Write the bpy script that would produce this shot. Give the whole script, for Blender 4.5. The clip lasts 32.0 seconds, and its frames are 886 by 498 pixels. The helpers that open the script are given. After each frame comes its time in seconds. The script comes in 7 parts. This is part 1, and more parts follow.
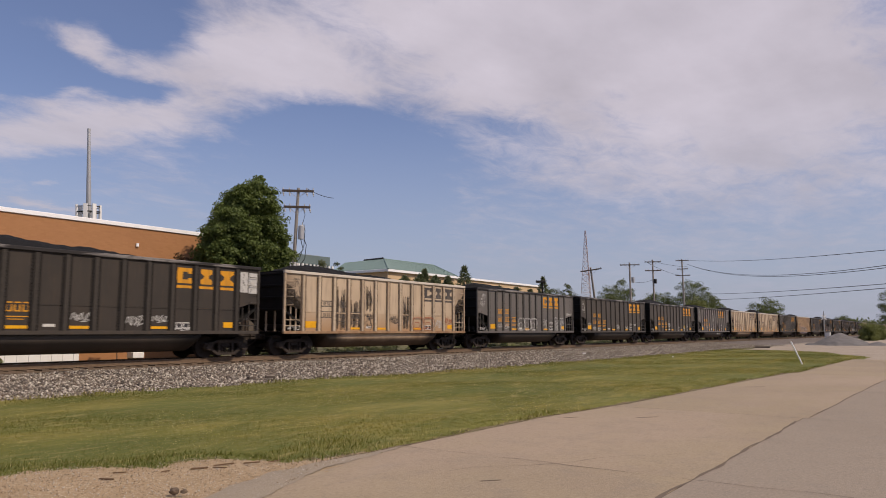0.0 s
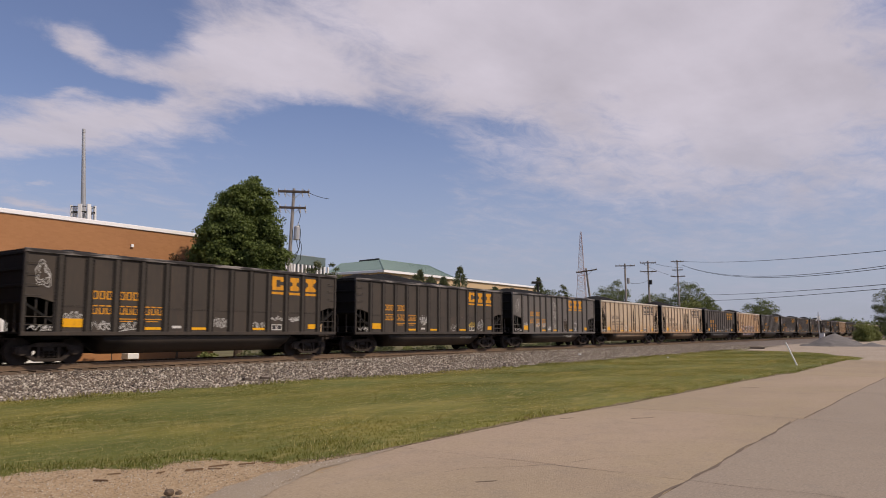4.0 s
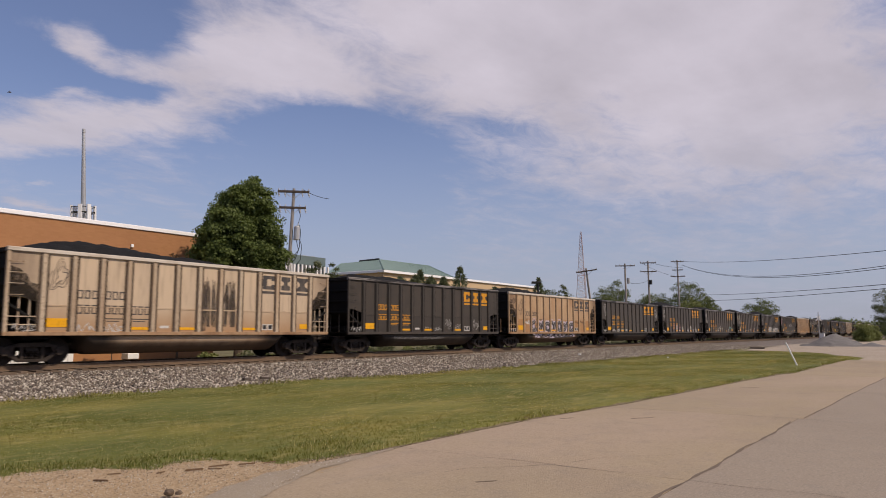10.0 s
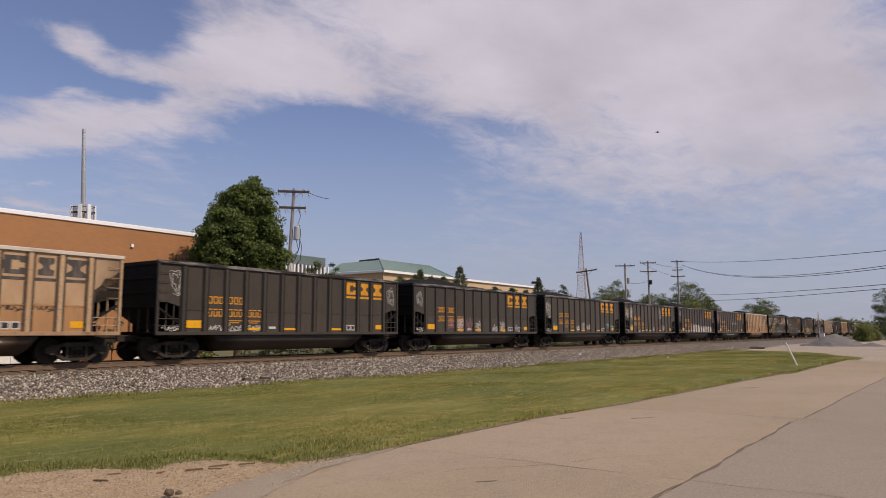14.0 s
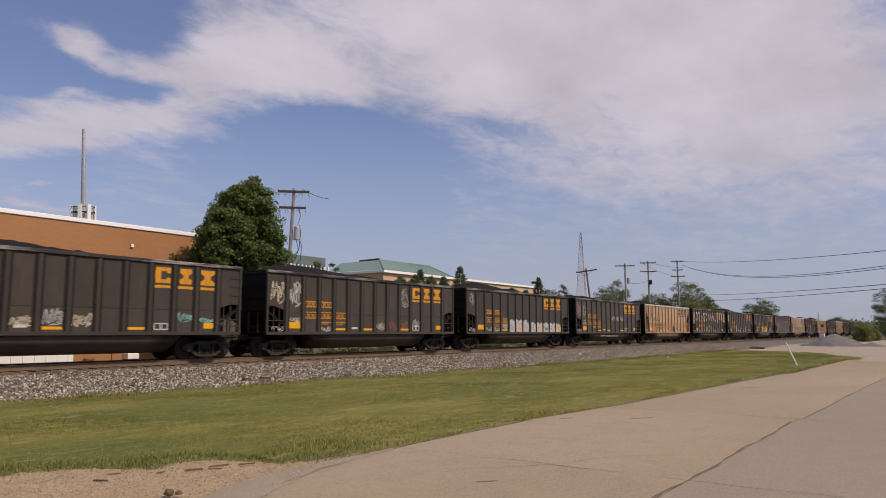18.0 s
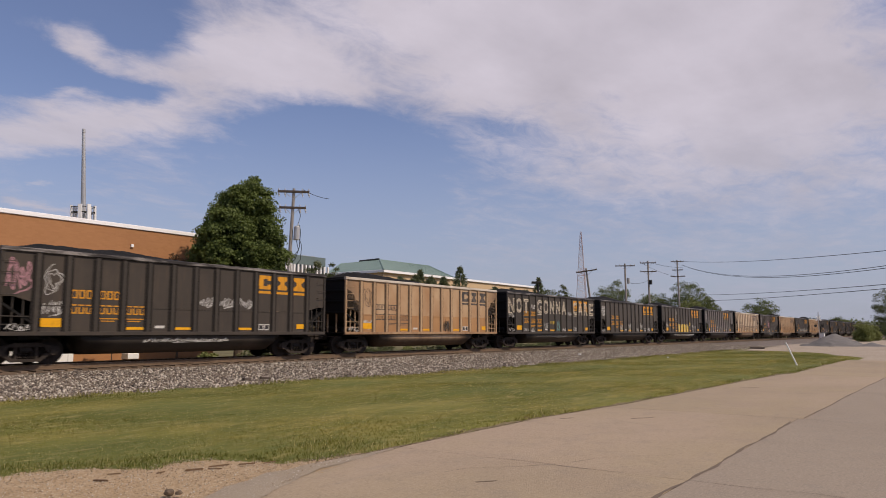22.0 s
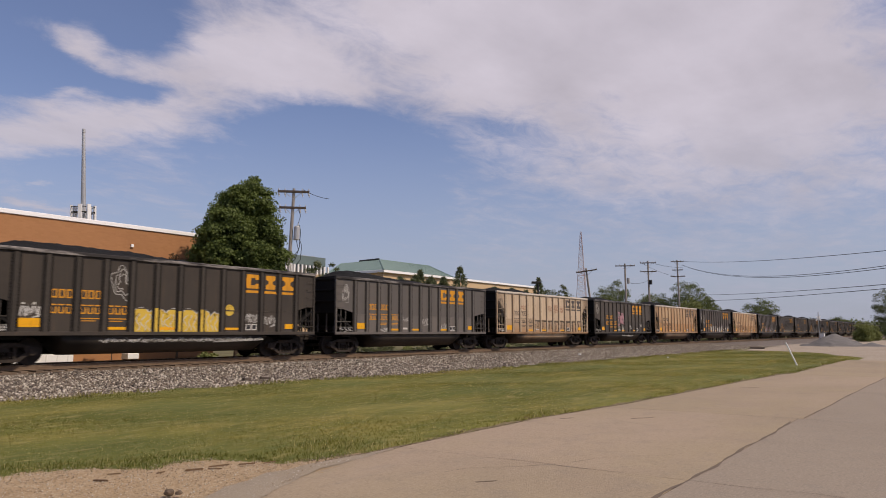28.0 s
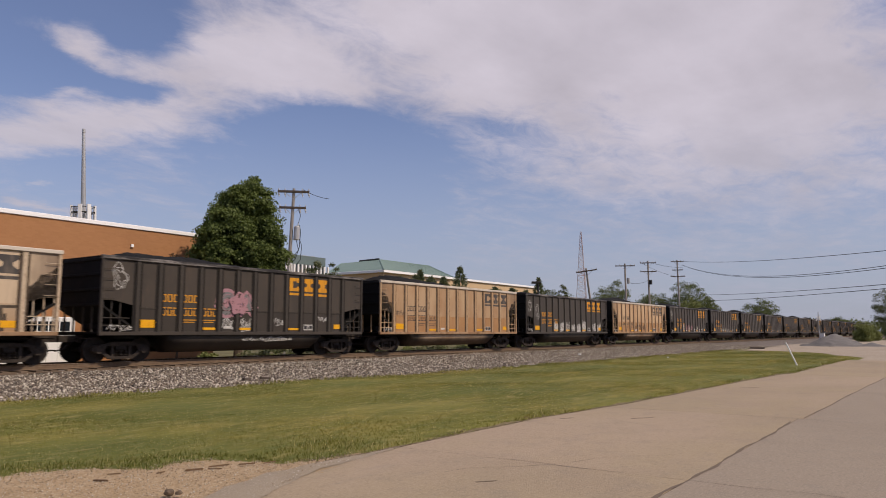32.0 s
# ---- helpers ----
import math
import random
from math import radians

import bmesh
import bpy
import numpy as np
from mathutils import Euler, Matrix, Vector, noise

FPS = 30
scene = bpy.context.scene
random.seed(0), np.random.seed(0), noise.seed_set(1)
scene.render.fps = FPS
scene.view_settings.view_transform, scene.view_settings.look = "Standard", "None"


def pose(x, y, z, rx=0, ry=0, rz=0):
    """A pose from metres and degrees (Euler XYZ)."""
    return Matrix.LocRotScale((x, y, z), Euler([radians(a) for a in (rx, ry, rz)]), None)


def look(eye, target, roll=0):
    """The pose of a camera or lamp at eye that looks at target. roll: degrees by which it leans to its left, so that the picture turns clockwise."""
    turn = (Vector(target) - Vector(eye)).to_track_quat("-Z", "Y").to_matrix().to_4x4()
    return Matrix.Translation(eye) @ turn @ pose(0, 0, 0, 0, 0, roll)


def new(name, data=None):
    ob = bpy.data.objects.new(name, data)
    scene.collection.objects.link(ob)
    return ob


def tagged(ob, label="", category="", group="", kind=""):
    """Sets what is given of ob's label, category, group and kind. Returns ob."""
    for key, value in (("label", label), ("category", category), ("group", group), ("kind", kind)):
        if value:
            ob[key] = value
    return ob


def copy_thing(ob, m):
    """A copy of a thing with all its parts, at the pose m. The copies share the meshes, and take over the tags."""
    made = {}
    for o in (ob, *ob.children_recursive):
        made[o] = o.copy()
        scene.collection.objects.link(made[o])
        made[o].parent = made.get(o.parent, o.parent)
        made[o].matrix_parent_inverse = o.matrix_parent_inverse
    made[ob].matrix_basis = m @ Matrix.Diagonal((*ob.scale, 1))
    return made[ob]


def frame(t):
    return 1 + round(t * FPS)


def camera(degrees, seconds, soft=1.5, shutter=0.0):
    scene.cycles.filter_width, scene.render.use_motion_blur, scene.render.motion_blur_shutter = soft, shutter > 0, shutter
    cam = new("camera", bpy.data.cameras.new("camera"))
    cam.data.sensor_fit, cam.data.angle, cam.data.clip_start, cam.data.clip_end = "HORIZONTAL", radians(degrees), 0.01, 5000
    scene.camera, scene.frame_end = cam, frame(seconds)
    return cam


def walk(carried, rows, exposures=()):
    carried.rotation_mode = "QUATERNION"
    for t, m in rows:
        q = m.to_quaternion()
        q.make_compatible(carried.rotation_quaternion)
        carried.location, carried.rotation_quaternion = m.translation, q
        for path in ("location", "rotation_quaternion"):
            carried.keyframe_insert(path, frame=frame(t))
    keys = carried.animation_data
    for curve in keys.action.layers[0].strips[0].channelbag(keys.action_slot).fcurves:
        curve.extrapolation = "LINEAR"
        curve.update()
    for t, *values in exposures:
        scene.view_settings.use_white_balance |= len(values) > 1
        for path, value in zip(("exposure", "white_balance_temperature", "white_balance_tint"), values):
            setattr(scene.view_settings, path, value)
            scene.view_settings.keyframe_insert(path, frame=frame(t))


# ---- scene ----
cam = camera(63.0, 32.0, soft=0.95, shutter=0.25)
# Axes: x runs along the railway, towards which the picture's far end lies; y points from the camera to the train; z = 0 is the pavement.
EYE = (0.0, 0.0, 1.6)
TURN, TILT = 34.98, 6.55


def aim(dx, dy):
    """The camera's pose, turned dx degrees to the left and dy degrees up from its resting aim."""
    a, b = radians(TURN + dx), radians(TILT + dy)
    d = Vector((math.cos(a) * math.cos(b), math.sin(a) * math.cos(b), math.sin(b)))
    return look(EYE, Vector(EYE) + d * 10)


walk(cam, [(0.0, aim(0.345, -0.07)), (0.5, aim(0.29, -0.07)), (1.0, aim(0.215, -0.04)), (1.5, aim(0.14, 0.0)), (2.0, aim(0.075, 0.0)),
           (2.5, aim(0.065, 0.0)), (3.0, aim(0.04, 0.0)), (3.5, aim(0.0, 0.0)), (6.0, aim(0.0, 0.0)), (32.0, aim(0.0, 0.0))],
     exposures=[(0.0, -0.05, 6850, 14), (32.0, -0.05, 6850, 14)])

# ---- daylight ----
SUN_TO = Vector((0.14, -0.68, 0.80)).normalized()
SUN_EL, SUN_AZ = math.asin(SUN_TO.z), math.atan2(SUN_TO.x, SUN_TO.y)
sun = new("sun", bpy.data.lights.new("sun", "SUN"))
sun.data.energy, sun.data.angle, sun.data.color = 3.55, radians(0.6), (1.0, 0.888, 0.745)
sun.matrix_world = look((0, 0, 60), Vector((0, 0, 60)) - SUN_TO)


def sky_world():
    w = bpy.data.worlds.new("sky")
    scene.world = w
    w.use_nodes = True
    nt = w.node_tree
    N, L = nt.nodes, nt.links
    N.clear()
    out = N.new("ShaderNodeOutputWorld")
    bg = N.new("ShaderNodeBackground")
    bg.inputs["Strength"].default_value = 0.1
    L.new(bg.outputs[0], out.inputs[0])
    sky = N.new("ShaderNodeTexSky")
    sky.sky_type, sky.sun_disc = "NISHITA", False
    sky.sun_elevation, sky.sun_rotation = SUN_EL, SUN_AZ
    sky.altitude, sky.air_density, sky.dust_density, sky.ozone_density = 200, 1.0, 0.9, 2.2
    tc = N.new("ShaderNodeTexCoord")

    def math_node(op, a, b=0.0, c=None, clamp=False):
        n = N.new("ShaderNodeMath")
        n.operation, n.use_clamp = op, clamp
        for i, v in enumerate((a, b) if c is None else (a, b, c)):
            if isinstance(v, (int, float)):
                n.inputs[i].default_value = v
            else:
                L.new(v, n.inputs[i])
        return n.outputs[0]

    sep = N.new("ShaderNodeSeparateXYZ")
    L.new(tc.outputs["Generated"], sep.inputs[0])
    # a flat cloud deck: the direction divided by its height
    up = math_node("ADD", math_node("MAXIMUM", sep.outputs[2], 0.0), 0.12)
    deck = N.new("ShaderNodeCombineXYZ")
    L.new(math_node("DIVIDE", sep.outputs[0], up), deck.inputs[0])
    L.new(math_node("DIVIDE", sep.outputs[1], up), deck.inputs[1])

    def cloud_noise(scale, detail, stretch, turn, rough=0.55, dist=0.0, shift=(0, 0, 0)):
        m = N.new("ShaderNodeMapping")
        m.inputs["Rotation"].default_value = (0, 0, radians(turn))
        m.inputs["Scale"].default_value = (stretch, 1, 1)
        m.inputs["Location"].default_value = shift
        L.new(deck.outputs[0], m.inputs[0])
        n = N.new("ShaderNodeTexNoise")
        n.inputs["Scale"].default_value, n.inputs["Detail"].default_value = scale, detail
        n.inputs["Roughness"].default_value, n.inputs["Distortion"].default_value = rough, dist
        L.new(m.outputs[0], n.inputs["Vector"])
        return n.outputs[0]

    # azimuth and height of the view in degrees, from the middle of the view
    az = math_node("MULTIPLY", math_node("ARCTAN2", sep.outputs[1], sep.outputs[0]), 57.2958)
    el = math_node("MULTIPLY", math_node("ARCSINE", sep.outputs[2]), 57.2958)
    wob = math_node("MULTIPLY_ADD", cloud_noise(2.2, 6, 1.0, 0, 0.62), 6.0, -3.0)
    wob2 = math_node("MULTIPLY_ADD", cloud_noise(2.3, 6, 1.0, 40, 0.62, 0, (5, 3, 0)), 4.0, -2.0)
    pos = N.new("ShaderNodeCombineXYZ")
    L.new(math_node("ADD", az, wob), pos.inputs[0])
    L.new(math_node("ADD", el, wob2), pos.inputs[1])

    def bank(a, e, wa, we, tilt, gain):
        """A soft oval of cloud (gain > 0) or of open sky (gain < 0) at azimuth a, height e, half widths wa, we."""
        m = N.new("ShaderNodeMapping")
        m.vector_type = "TEXTURE"
        m.inputs["Location"].default_value = (a, e, 0)
        m.inputs["Rotation"].default_value = (0, 0, radians(tilt))
        m.inputs["Scale"].default_value = (wa, we, 1)
        L.new(pos.outputs[0], m.inputs[0])
        g = N.new("ShaderNodeTexGradient")
        g.gradient_type = "SPHERICAL"
        L.new(m.outputs[0], g.inputs[0])
        return math_node("MULTIPLY", g.outputs[1], gain)

    total = math_node("MULTIPLY_ADD", cloud_noise(2.4, 9, 0.7, 25, 0.62, 0.3), 0.75, -0.02)
    fine = cloud_noise(7.0, 9, 0.75, 25, 0.68, 0.5, (2, 7, 0))
    total = math_node("ADD", total, math_node("MULTIPLY_ADD", fine, 0.85, -0.425))
    for b in CLOUD_BANKS:
        total = math_node("ADD", total, bank(*b))
    ramp = N.new("ShaderNodeMapRange")
    ramp.interpolation_type = "SMOOTHSTEP"
    ramp.inputs["From Min"].default_value, ramp.inputs["From Max"].default_value = 0.18, 0.90
    ramp.inputs["To Min"].default_value, ramp.inputs["To Max"].default_value = 0.04, 0.93
    L.new(total, ramp.inputs[0])
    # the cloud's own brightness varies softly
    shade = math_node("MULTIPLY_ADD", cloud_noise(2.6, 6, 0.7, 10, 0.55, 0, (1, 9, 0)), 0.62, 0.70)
    col = N.new("ShaderNodeMix")
    col.data_type = "RGBA"
    col.inputs["A"].default_value = (0, 0, 0, 1)
    col.inputs["B"].default_value = CLOUD_COLOUR
    L.new(shade, col.inputs["Factor"])
    col.clamp_factor = False
    mix = N.new("ShaderNodeMix")
    mix.data_type = "RGBA"
    L.new(ramp.outputs[0], mix.inputs["Factor"])
    clear = N.new("ShaderNodeMix")
    clear.data_type, clear.blend_type = "RGBA", "MULTIPLY"
    clear.inputs["Factor"].default_value = 1.0
    L.new(sky.outputs[0], clear.inputs["A"])
    clear.inputs["B"].default_value = (0.99, 0.96, 1.12, 1)
    L.new(clear.outputs["Result"], mix.inputs["A"])
    L.new(col.outputs["Result"], mix.inputs["B"])
    haze = N.new("ShaderNodeMapRange")
    haze.interpolation_type = "SMOOTHSTEP"
    haze.inputs["From Min"].default_value, haze.inputs["From Max"].default_value = 19.0, 0.0
    haze.inputs["To Max"].default_value = 0.75
    L.new(el, haze.inputs[0])
    air = N.new("ShaderNodeMix")
    air.data_type = "RGBA"
    L.new(haze.outputs[0], air.inputs["Factor"])
    L.new(mix.outputs["Result"], air.inputs["A"])
    air.inputs["B"].default_value = HAZE_COLOUR
    L.new(air.outputs["Result"], bg.inputs[0])


CLOUD_COLOUR = (5.85, 5.6, 6.4, 1)
HAZE_COLOUR = (3.38, 3.92, 5.25, 1)
# azimuth (degrees, left is higher), height, half widths, tilt, gain
CLOUD_BANKS = [(65.5, 21.7, 4.5, 2.6, 0, -0.65), (64.6, 10.5, 1.3, 0.4, 0, 0.5), (65.5, 8.9, 1.8, 0.55, 0, 0.55), (63.1, 8.8, 2.0, 0.4, 0, 0.4), (58.1, 21.6, 4.5, 1.8, 0, -0.55), (59.0, 17.3, 4.5, 1.1, -5, -0.35), (63.5, 11.2, 6.0, 1.5, 0, -0.3), (58.5, 19.0, 5.5, 0.9, 6, 0.35), (30, 16.2, 5, 1.6, 10, -0.3), (21, 17.5, 4, 2.6, 30, -0.25), (10, 21, 6, 6, 0, 0.25), (28, 24, 30, 10, 0, 0.8), (16, 18, 22, 9, 0, 0.55), (8, 14, 20, 10, 0, 0.35), (50, 19.9, 10, 4.2, 0, 0.65), (61.5, 14.6, 13, 2.6, -12, 0.8), (63.7, 20.2, 4.5, 2.2, 12, 0.6),
               (43, 14, 15, 5.5, 0, -0.48), (45, 8, 17, 6, 0, -0.3), (66.0, 18.2, 5, 2.4, 0, -1.0), (60, 17.9, 5, 1.2, -5, -0.3), (58, 23.2, 5.5, 2.0, 0, -0.62), (44, 16.5, 8, 1.6, 8, -0.35)]
sky_world()

# ---- materials ----
def material(name, base, rough=0.7, metal=0.0, spots=(), bump=0.0, bump_scale=40.0, coords="Object", spec=0.5, random_tint=0.0):
    """A principled material: base colour, then layers of stains (scale, low, high, colour, strength, stretch), a fine relief and a tint by object."""
    m = bpy.data.materials.new(name)
    m.use_nodes = True
    nt = m.node_tree
    N, L = nt.nodes, nt.links
    p = N["Principled BSDF"]
    p.inputs["Roughness"].default_value, p.inputs["Metallic"].default_value = rough, metal
    p.inputs["Specular IOR Level"].default_value = spec * 0.6
    tc = N.new("ShaderNodeTexCoord")
    info = N.new("ShaderNodeObjectInfo")
    src = tc.outputs[coords]
    if random_tint > 0:
        add = N.new("ShaderNodeVectorMath")
        add.operation = "MULTIPLY_ADD"
        cmb = N.new("ShaderNodeCombineXYZ")
        for i in range(3):
            L.new(info.outputs["Random"], cmb.inputs[i])
        L.new(cmb.outputs[0], add.inputs[0])
        add.inputs[1].default_value = (37, 91, 53)
        L.new(src, add.inputs[2])
        src = add.outputs[0]
    col = None
    for k, (scale, low, high, colour, strength, stretch) in enumerate(spots):
        mp = N.new("ShaderNodeMapping")
        mp.inputs["Scale"].default_value = stretch
        mp.inputs["Location"].default_value = (3.1 * k, 1.7 * k, 0.9 * k)
        L.new(src, mp.inputs[0])
        n = N.new("ShaderNodeTexNoise")
        n.inputs["Scale"].default_value, n.inputs["Detail"].default_value, n.inputs["Roughness"].default_value = scale, 6, 0.6
        L.new(mp.outputs[0], n.inputs["Vector"])
        r = N.new("ShaderNodeMapRange")
        r.inputs["From Min"].default_value, r.inputs["From Max"].default_value = low, high
        r.inputs["To Max"].default_value = strength
        L.new(n.outputs[0], r.inputs[0])
        mx = N.new("ShaderNodeMix")
        mx.data_type = "RGBA"
        L.new(r.outputs[0], mx.inputs["Factor"])
        if col is None:
            mx.inputs["A"].default_value = (*base, 1)
        else:
            L.new(col, mx.inputs["A"])
        mx.inputs["B"].default_value = (*colour, 1)
        col = mx.outputs["Result"]
    if random_tint > 0:
        hsv = N.new("ShaderNodeHueSaturation")
        r = N.new("ShaderNodeMapRange")
        r.inputs["To Min"].default_value, r.inputs["To Max"].default_value = 1 - random_tint, 1 + random_tint
        L.new(info.outputs["Random"], r.inputs[0])
        L.new(r.outputs[0], hsv.inputs["Value"])
        if col is None:
            hsv.inputs["Color"].default_value = (*base, 1)
        else:
            L.new(col, hsv.inputs["Color"])
        col = hsv.outputs[0]
    if col is None:
        p.inputs["Base Color"].default_value = (*base, 1)
    else:
        L.new(col, p.inputs["Base Color"])
    if bump > 0:
        n = N.new("ShaderNodeTexNoise")
        n.inputs["Scale"].default_value, n.inputs["Detail"].default_value = bump_scale, 5
        L.new(src, n.inputs["Vector"])
        b = N.new("ShaderNodeBump")
        b.inputs["Strength"].default_value, b.inputs["Distance"].default_value = bump, 0.02
        L.new(n.outputs[0], b.inputs["Height"])
        L.new(b.outputs[0], p.inputs["Normal"])
    return m


def stain(m, axis, lo, hi, colour, strength, scale=1.2, wander=0.5):
    """Adds a ragged stain, or painted shade, to a material: it sets in from lo to hi along the thing's own axis (0, 1,
    2: x, y, z; 3: distance along x from the middle).
    """
    nt = m.node_tree
    N, L = nt.nodes, nt.links
    p = N["Principled BSDF"]
    tc = N.new("ShaderNodeTexCoord")
    sep = N.new("ShaderNodeSeparateXYZ")
    L.new(tc.outputs["Object"], sep.inputs[0])
    v = sep.outputs[axis % 3]
    if axis == 3:
        ab = N.new("ShaderNodeMath")
        ab.operation = "ABSOLUTE"
        L.new(v, ab.inputs[0])
        v = ab.outputs[0]
    info = N.new("ShaderNodeObjectInfo")
    shift = N.new("ShaderNodeVectorMath")
    shift.operation = "MULTIPLY_ADD"
    L.new(info.outputs["Random"], shift.inputs[0])
    shift.inputs[1].default_value = (31, 17, 23)
    L.new(tc.outputs["Object"], shift.inputs[2])
    n = N.new("ShaderNodeTexNoise")
    n.inputs["Scale"].default_value, n.inputs["Detail"].default_value, n.inputs["Roughness"].default_value = scale, 6, 0.65
    L.new(shift.outputs[0], n.inputs["Vector"])
    w = N.new("ShaderNodeMath")
    w.operation = "MULTIPLY_ADD"
    L.new(n.outputs[0], w.inputs[0])
    w.inputs[1].default_value = 2 * wander
    L.new(v, w.inputs[2])
    r = N.new("ShaderNodeMapRange")
    r.inputs["From Min"].default_value, r.inputs["From Max"].default_value = lo + wander, hi + wander
    r.inputs["To Max"].default_value = strength
    L.new(w.outputs[0], r.inputs[0])
    mx = N.new("ShaderNodeMix")
    mx.data_type = "RGBA"
    L.new(r.outputs[0], mx.inputs["Factor"])
    L.new(p.inputs["Base Color"].links[0].from_socket, mx.inputs["A"])
    mx.inputs["B"].default_value = (*colour, 1)
    L.new(mx.outputs["Result"], p.inputs["Base Color"])


ONE = (1, 1, 1)
STREAK = (1.0, 1.0, 0.12)
M = {}
M["black_paint"] = material("faded black freight paint", (0.044, 0.035, 0.027), 0.75, 0, [(1.3, 0.45, 0.75, (0.068, 0.050, 0.036), 0.6, STREAK), (9, 0.54, 0.78, (0.10, 0.060, 0.036), 0.4, STREAK), (0.7, 0.5, 0.7, (0.026, 0.021, 0.017), 0.5, ONE)], 0.05, 30, random_tint=0.16)
M["black_rib"] = material("sooty black stake", (0.036, 0.029, 0.022), 0.7, 0, [(12, 0.45, 0.7, (0.058, 0.045, 0.035), 0.7, ONE)], 0.08, 30, random_tint=0.16)
M["grey_rib"] = material("grimy grey stake", (0.082, 0.072, 0.063), 0.7, 0, [(12, 0.45, 0.7, (0.10, 0.085, 0.07), 0.7, ONE)], 0.08, 30, random_tint=0.16)
M["dark_rivet"] = material("soot-blackened rivet strip", (0.014, 0.011, 0.009), 0.8, 0, [(12, 0.45, 0.7, (0.03, 0.024, 0.019), 0.7, ONE)])
M["grime"] = material("brown-black grime", (0.13, 0.10, 0.075), 0.8, 0, [(6, 0.4, 0.7, (0.05, 0.038, 0.03), 0.8, ONE)])
M["grey_paint"] = material("chalked dark grey freight paint", (0.098, 0.086, 0.076), 0.6, 0, [(1.3, 0.45, 0.75, (0.15, 0.125, 0.105), 0.7, STREAK), (9, 0.55, 0.8, (0.14, 0.10, 0.07), 0.4, STREAK)], 0.05, 30, random_tint=0.14)
M["pale_paint"] = material("dusty pale metal", (0.51, 0.39, 0.265), 0.55, 0.0, [(0.8, 0.45, 0.75, (0.37, 0.285, 0.205), 0.7, (1, 1, 0.3)), (0.35, 0.5, 0.7, (0.40, 0.30, 0.20), 0.6, ONE), (7, 0.50, 0.76, (0.20, 0.15, 0.105), 0.5, STREAK), (1.0, 0.66, 0.8, (0.10, 0.08, 0.065), 0.7, (0.8, 1, 0.15))], 0.05, 30, random_tint=0.08)
M["pale_lower"] = material("dusty pale lower metal", (0.47, 0.355, 0.238), 0.6, 0.0, [(0.8, 0.42, 0.72, (0.40, 0.28, 0.175), 0.8, (1, 1, 0.4)), (7, 0.58, 0.8, (0.22, 0.15, 0.10), 0.22, STREAK), (1.0, 0.64, 0.8, (0.08, 0.065, 0.055), 0.7, (0.8, 1, 0.15))], 0.05, 30, random_tint=0.08)
M["pale_chord"] = material("worn pale top rail", (0.58, 0.51, 0.42), 0.5, 0.1, [(2.5, 0.5, 0.7, (0.36, 0.28, 0.2), 0.8, (0.4, 1, 1))], 0.05, 30)
M["black_chord"] = material("black top rail worn to bare metal", (0.034, 0.029, 0.026), 0.5, 0.1, [(1.6, 0.47, 0.60, (0.30, 0.27, 0.245), 0.8, (0.35, 2, 3)), (12, 0.5, 0.7, (0.02, 0.017, 0.015), 0.7, (0.4, 1, 1))], 0.05, 30, random_tint=0.2)
M["tan_paint"] = material("weathered bare light metal", (0.49, 0.335, 0.195), 0.55, 0.0, [(1.1, 0.42, 0.7, (0.38, 0.21, 0.10), 0.8, (1, 1, 0.5)), (0.45, 0.48, 0.68, (0.37, 0.205, 0.10), 0.85, (1, 1, 0.7)), (8, 0.55, 0.8, (0.22, 0.15, 0.10), 0.32, STREAK), (1.0, 0.66, 0.78, (0.07, 0.058, 0.05), 0.8, (0.8, 1, 0.15))], 0.05, 30, random_tint=0.1)
M["tan_lower"] = material("rust-stained light metal", (0.42, 0.235, 0.105), 0.6, 0.0, [(1.1, 0.4, 0.7, (0.33, 0.165, 0.07), 0.9, STREAK), (8, 0.52, 0.75, (0.16, 0.085, 0.045), 0.55, STREAK), (1.0, 0.62, 0.78, (0.06, 0.05, 0.045), 0.8, (0.8, 1, 0.15))], 0.05, 30, random_tint=0.1)
M["tan_rib"] = material("grimy light metal stake", (0.49, 0.385, 0.27), 0.6, 0.0, [(14, 0.5, 0.68, (0.16, 0.11, 0.075), 0.7, ONE), (1.2, 0.45, 0.7, (0.33, 0.21, 0.12), 0.7, STREAK)], 0.08, 30, random_tint=0.1)
M["rust_rib"] = material("rusty light metal stake", (0.46, 0.31, 0.18), 0.6, 0.0, [(14, 0.5, 0.68, (0.14, 0.09, 0.055), 0.7, ONE), (1.2, 0.42, 0.66, (0.32, 0.185, 0.095), 0.6, STREAK)], 0.08, 30, random_tint=0.1)
M["rust_sill"] = material("rust-streaked side sill", (0.34, 0.215, 0.12), 0.65, 0.0, [(1.5, 0.42, 0.66, (0.20, 0.105, 0.05), 0.9, ONE), (6, 0.55, 0.75, (0.09, 0.06, 0.04), 0.7, STREAK)], 0.08, 30, random_tint=0.1)
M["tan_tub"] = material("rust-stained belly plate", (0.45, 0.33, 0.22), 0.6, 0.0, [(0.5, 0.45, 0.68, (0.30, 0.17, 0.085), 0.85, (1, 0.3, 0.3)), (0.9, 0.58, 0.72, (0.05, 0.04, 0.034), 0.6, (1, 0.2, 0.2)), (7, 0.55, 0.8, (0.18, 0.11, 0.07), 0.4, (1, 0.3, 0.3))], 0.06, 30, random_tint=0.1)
for key in ("pale_paint", "pale_lower", "tan_paint", "tan_lower"):
    stain(M[key], 3, 5.9, 7.3, (0.15, 0.098, 0.062), 0.8, 1.3, 0.6)
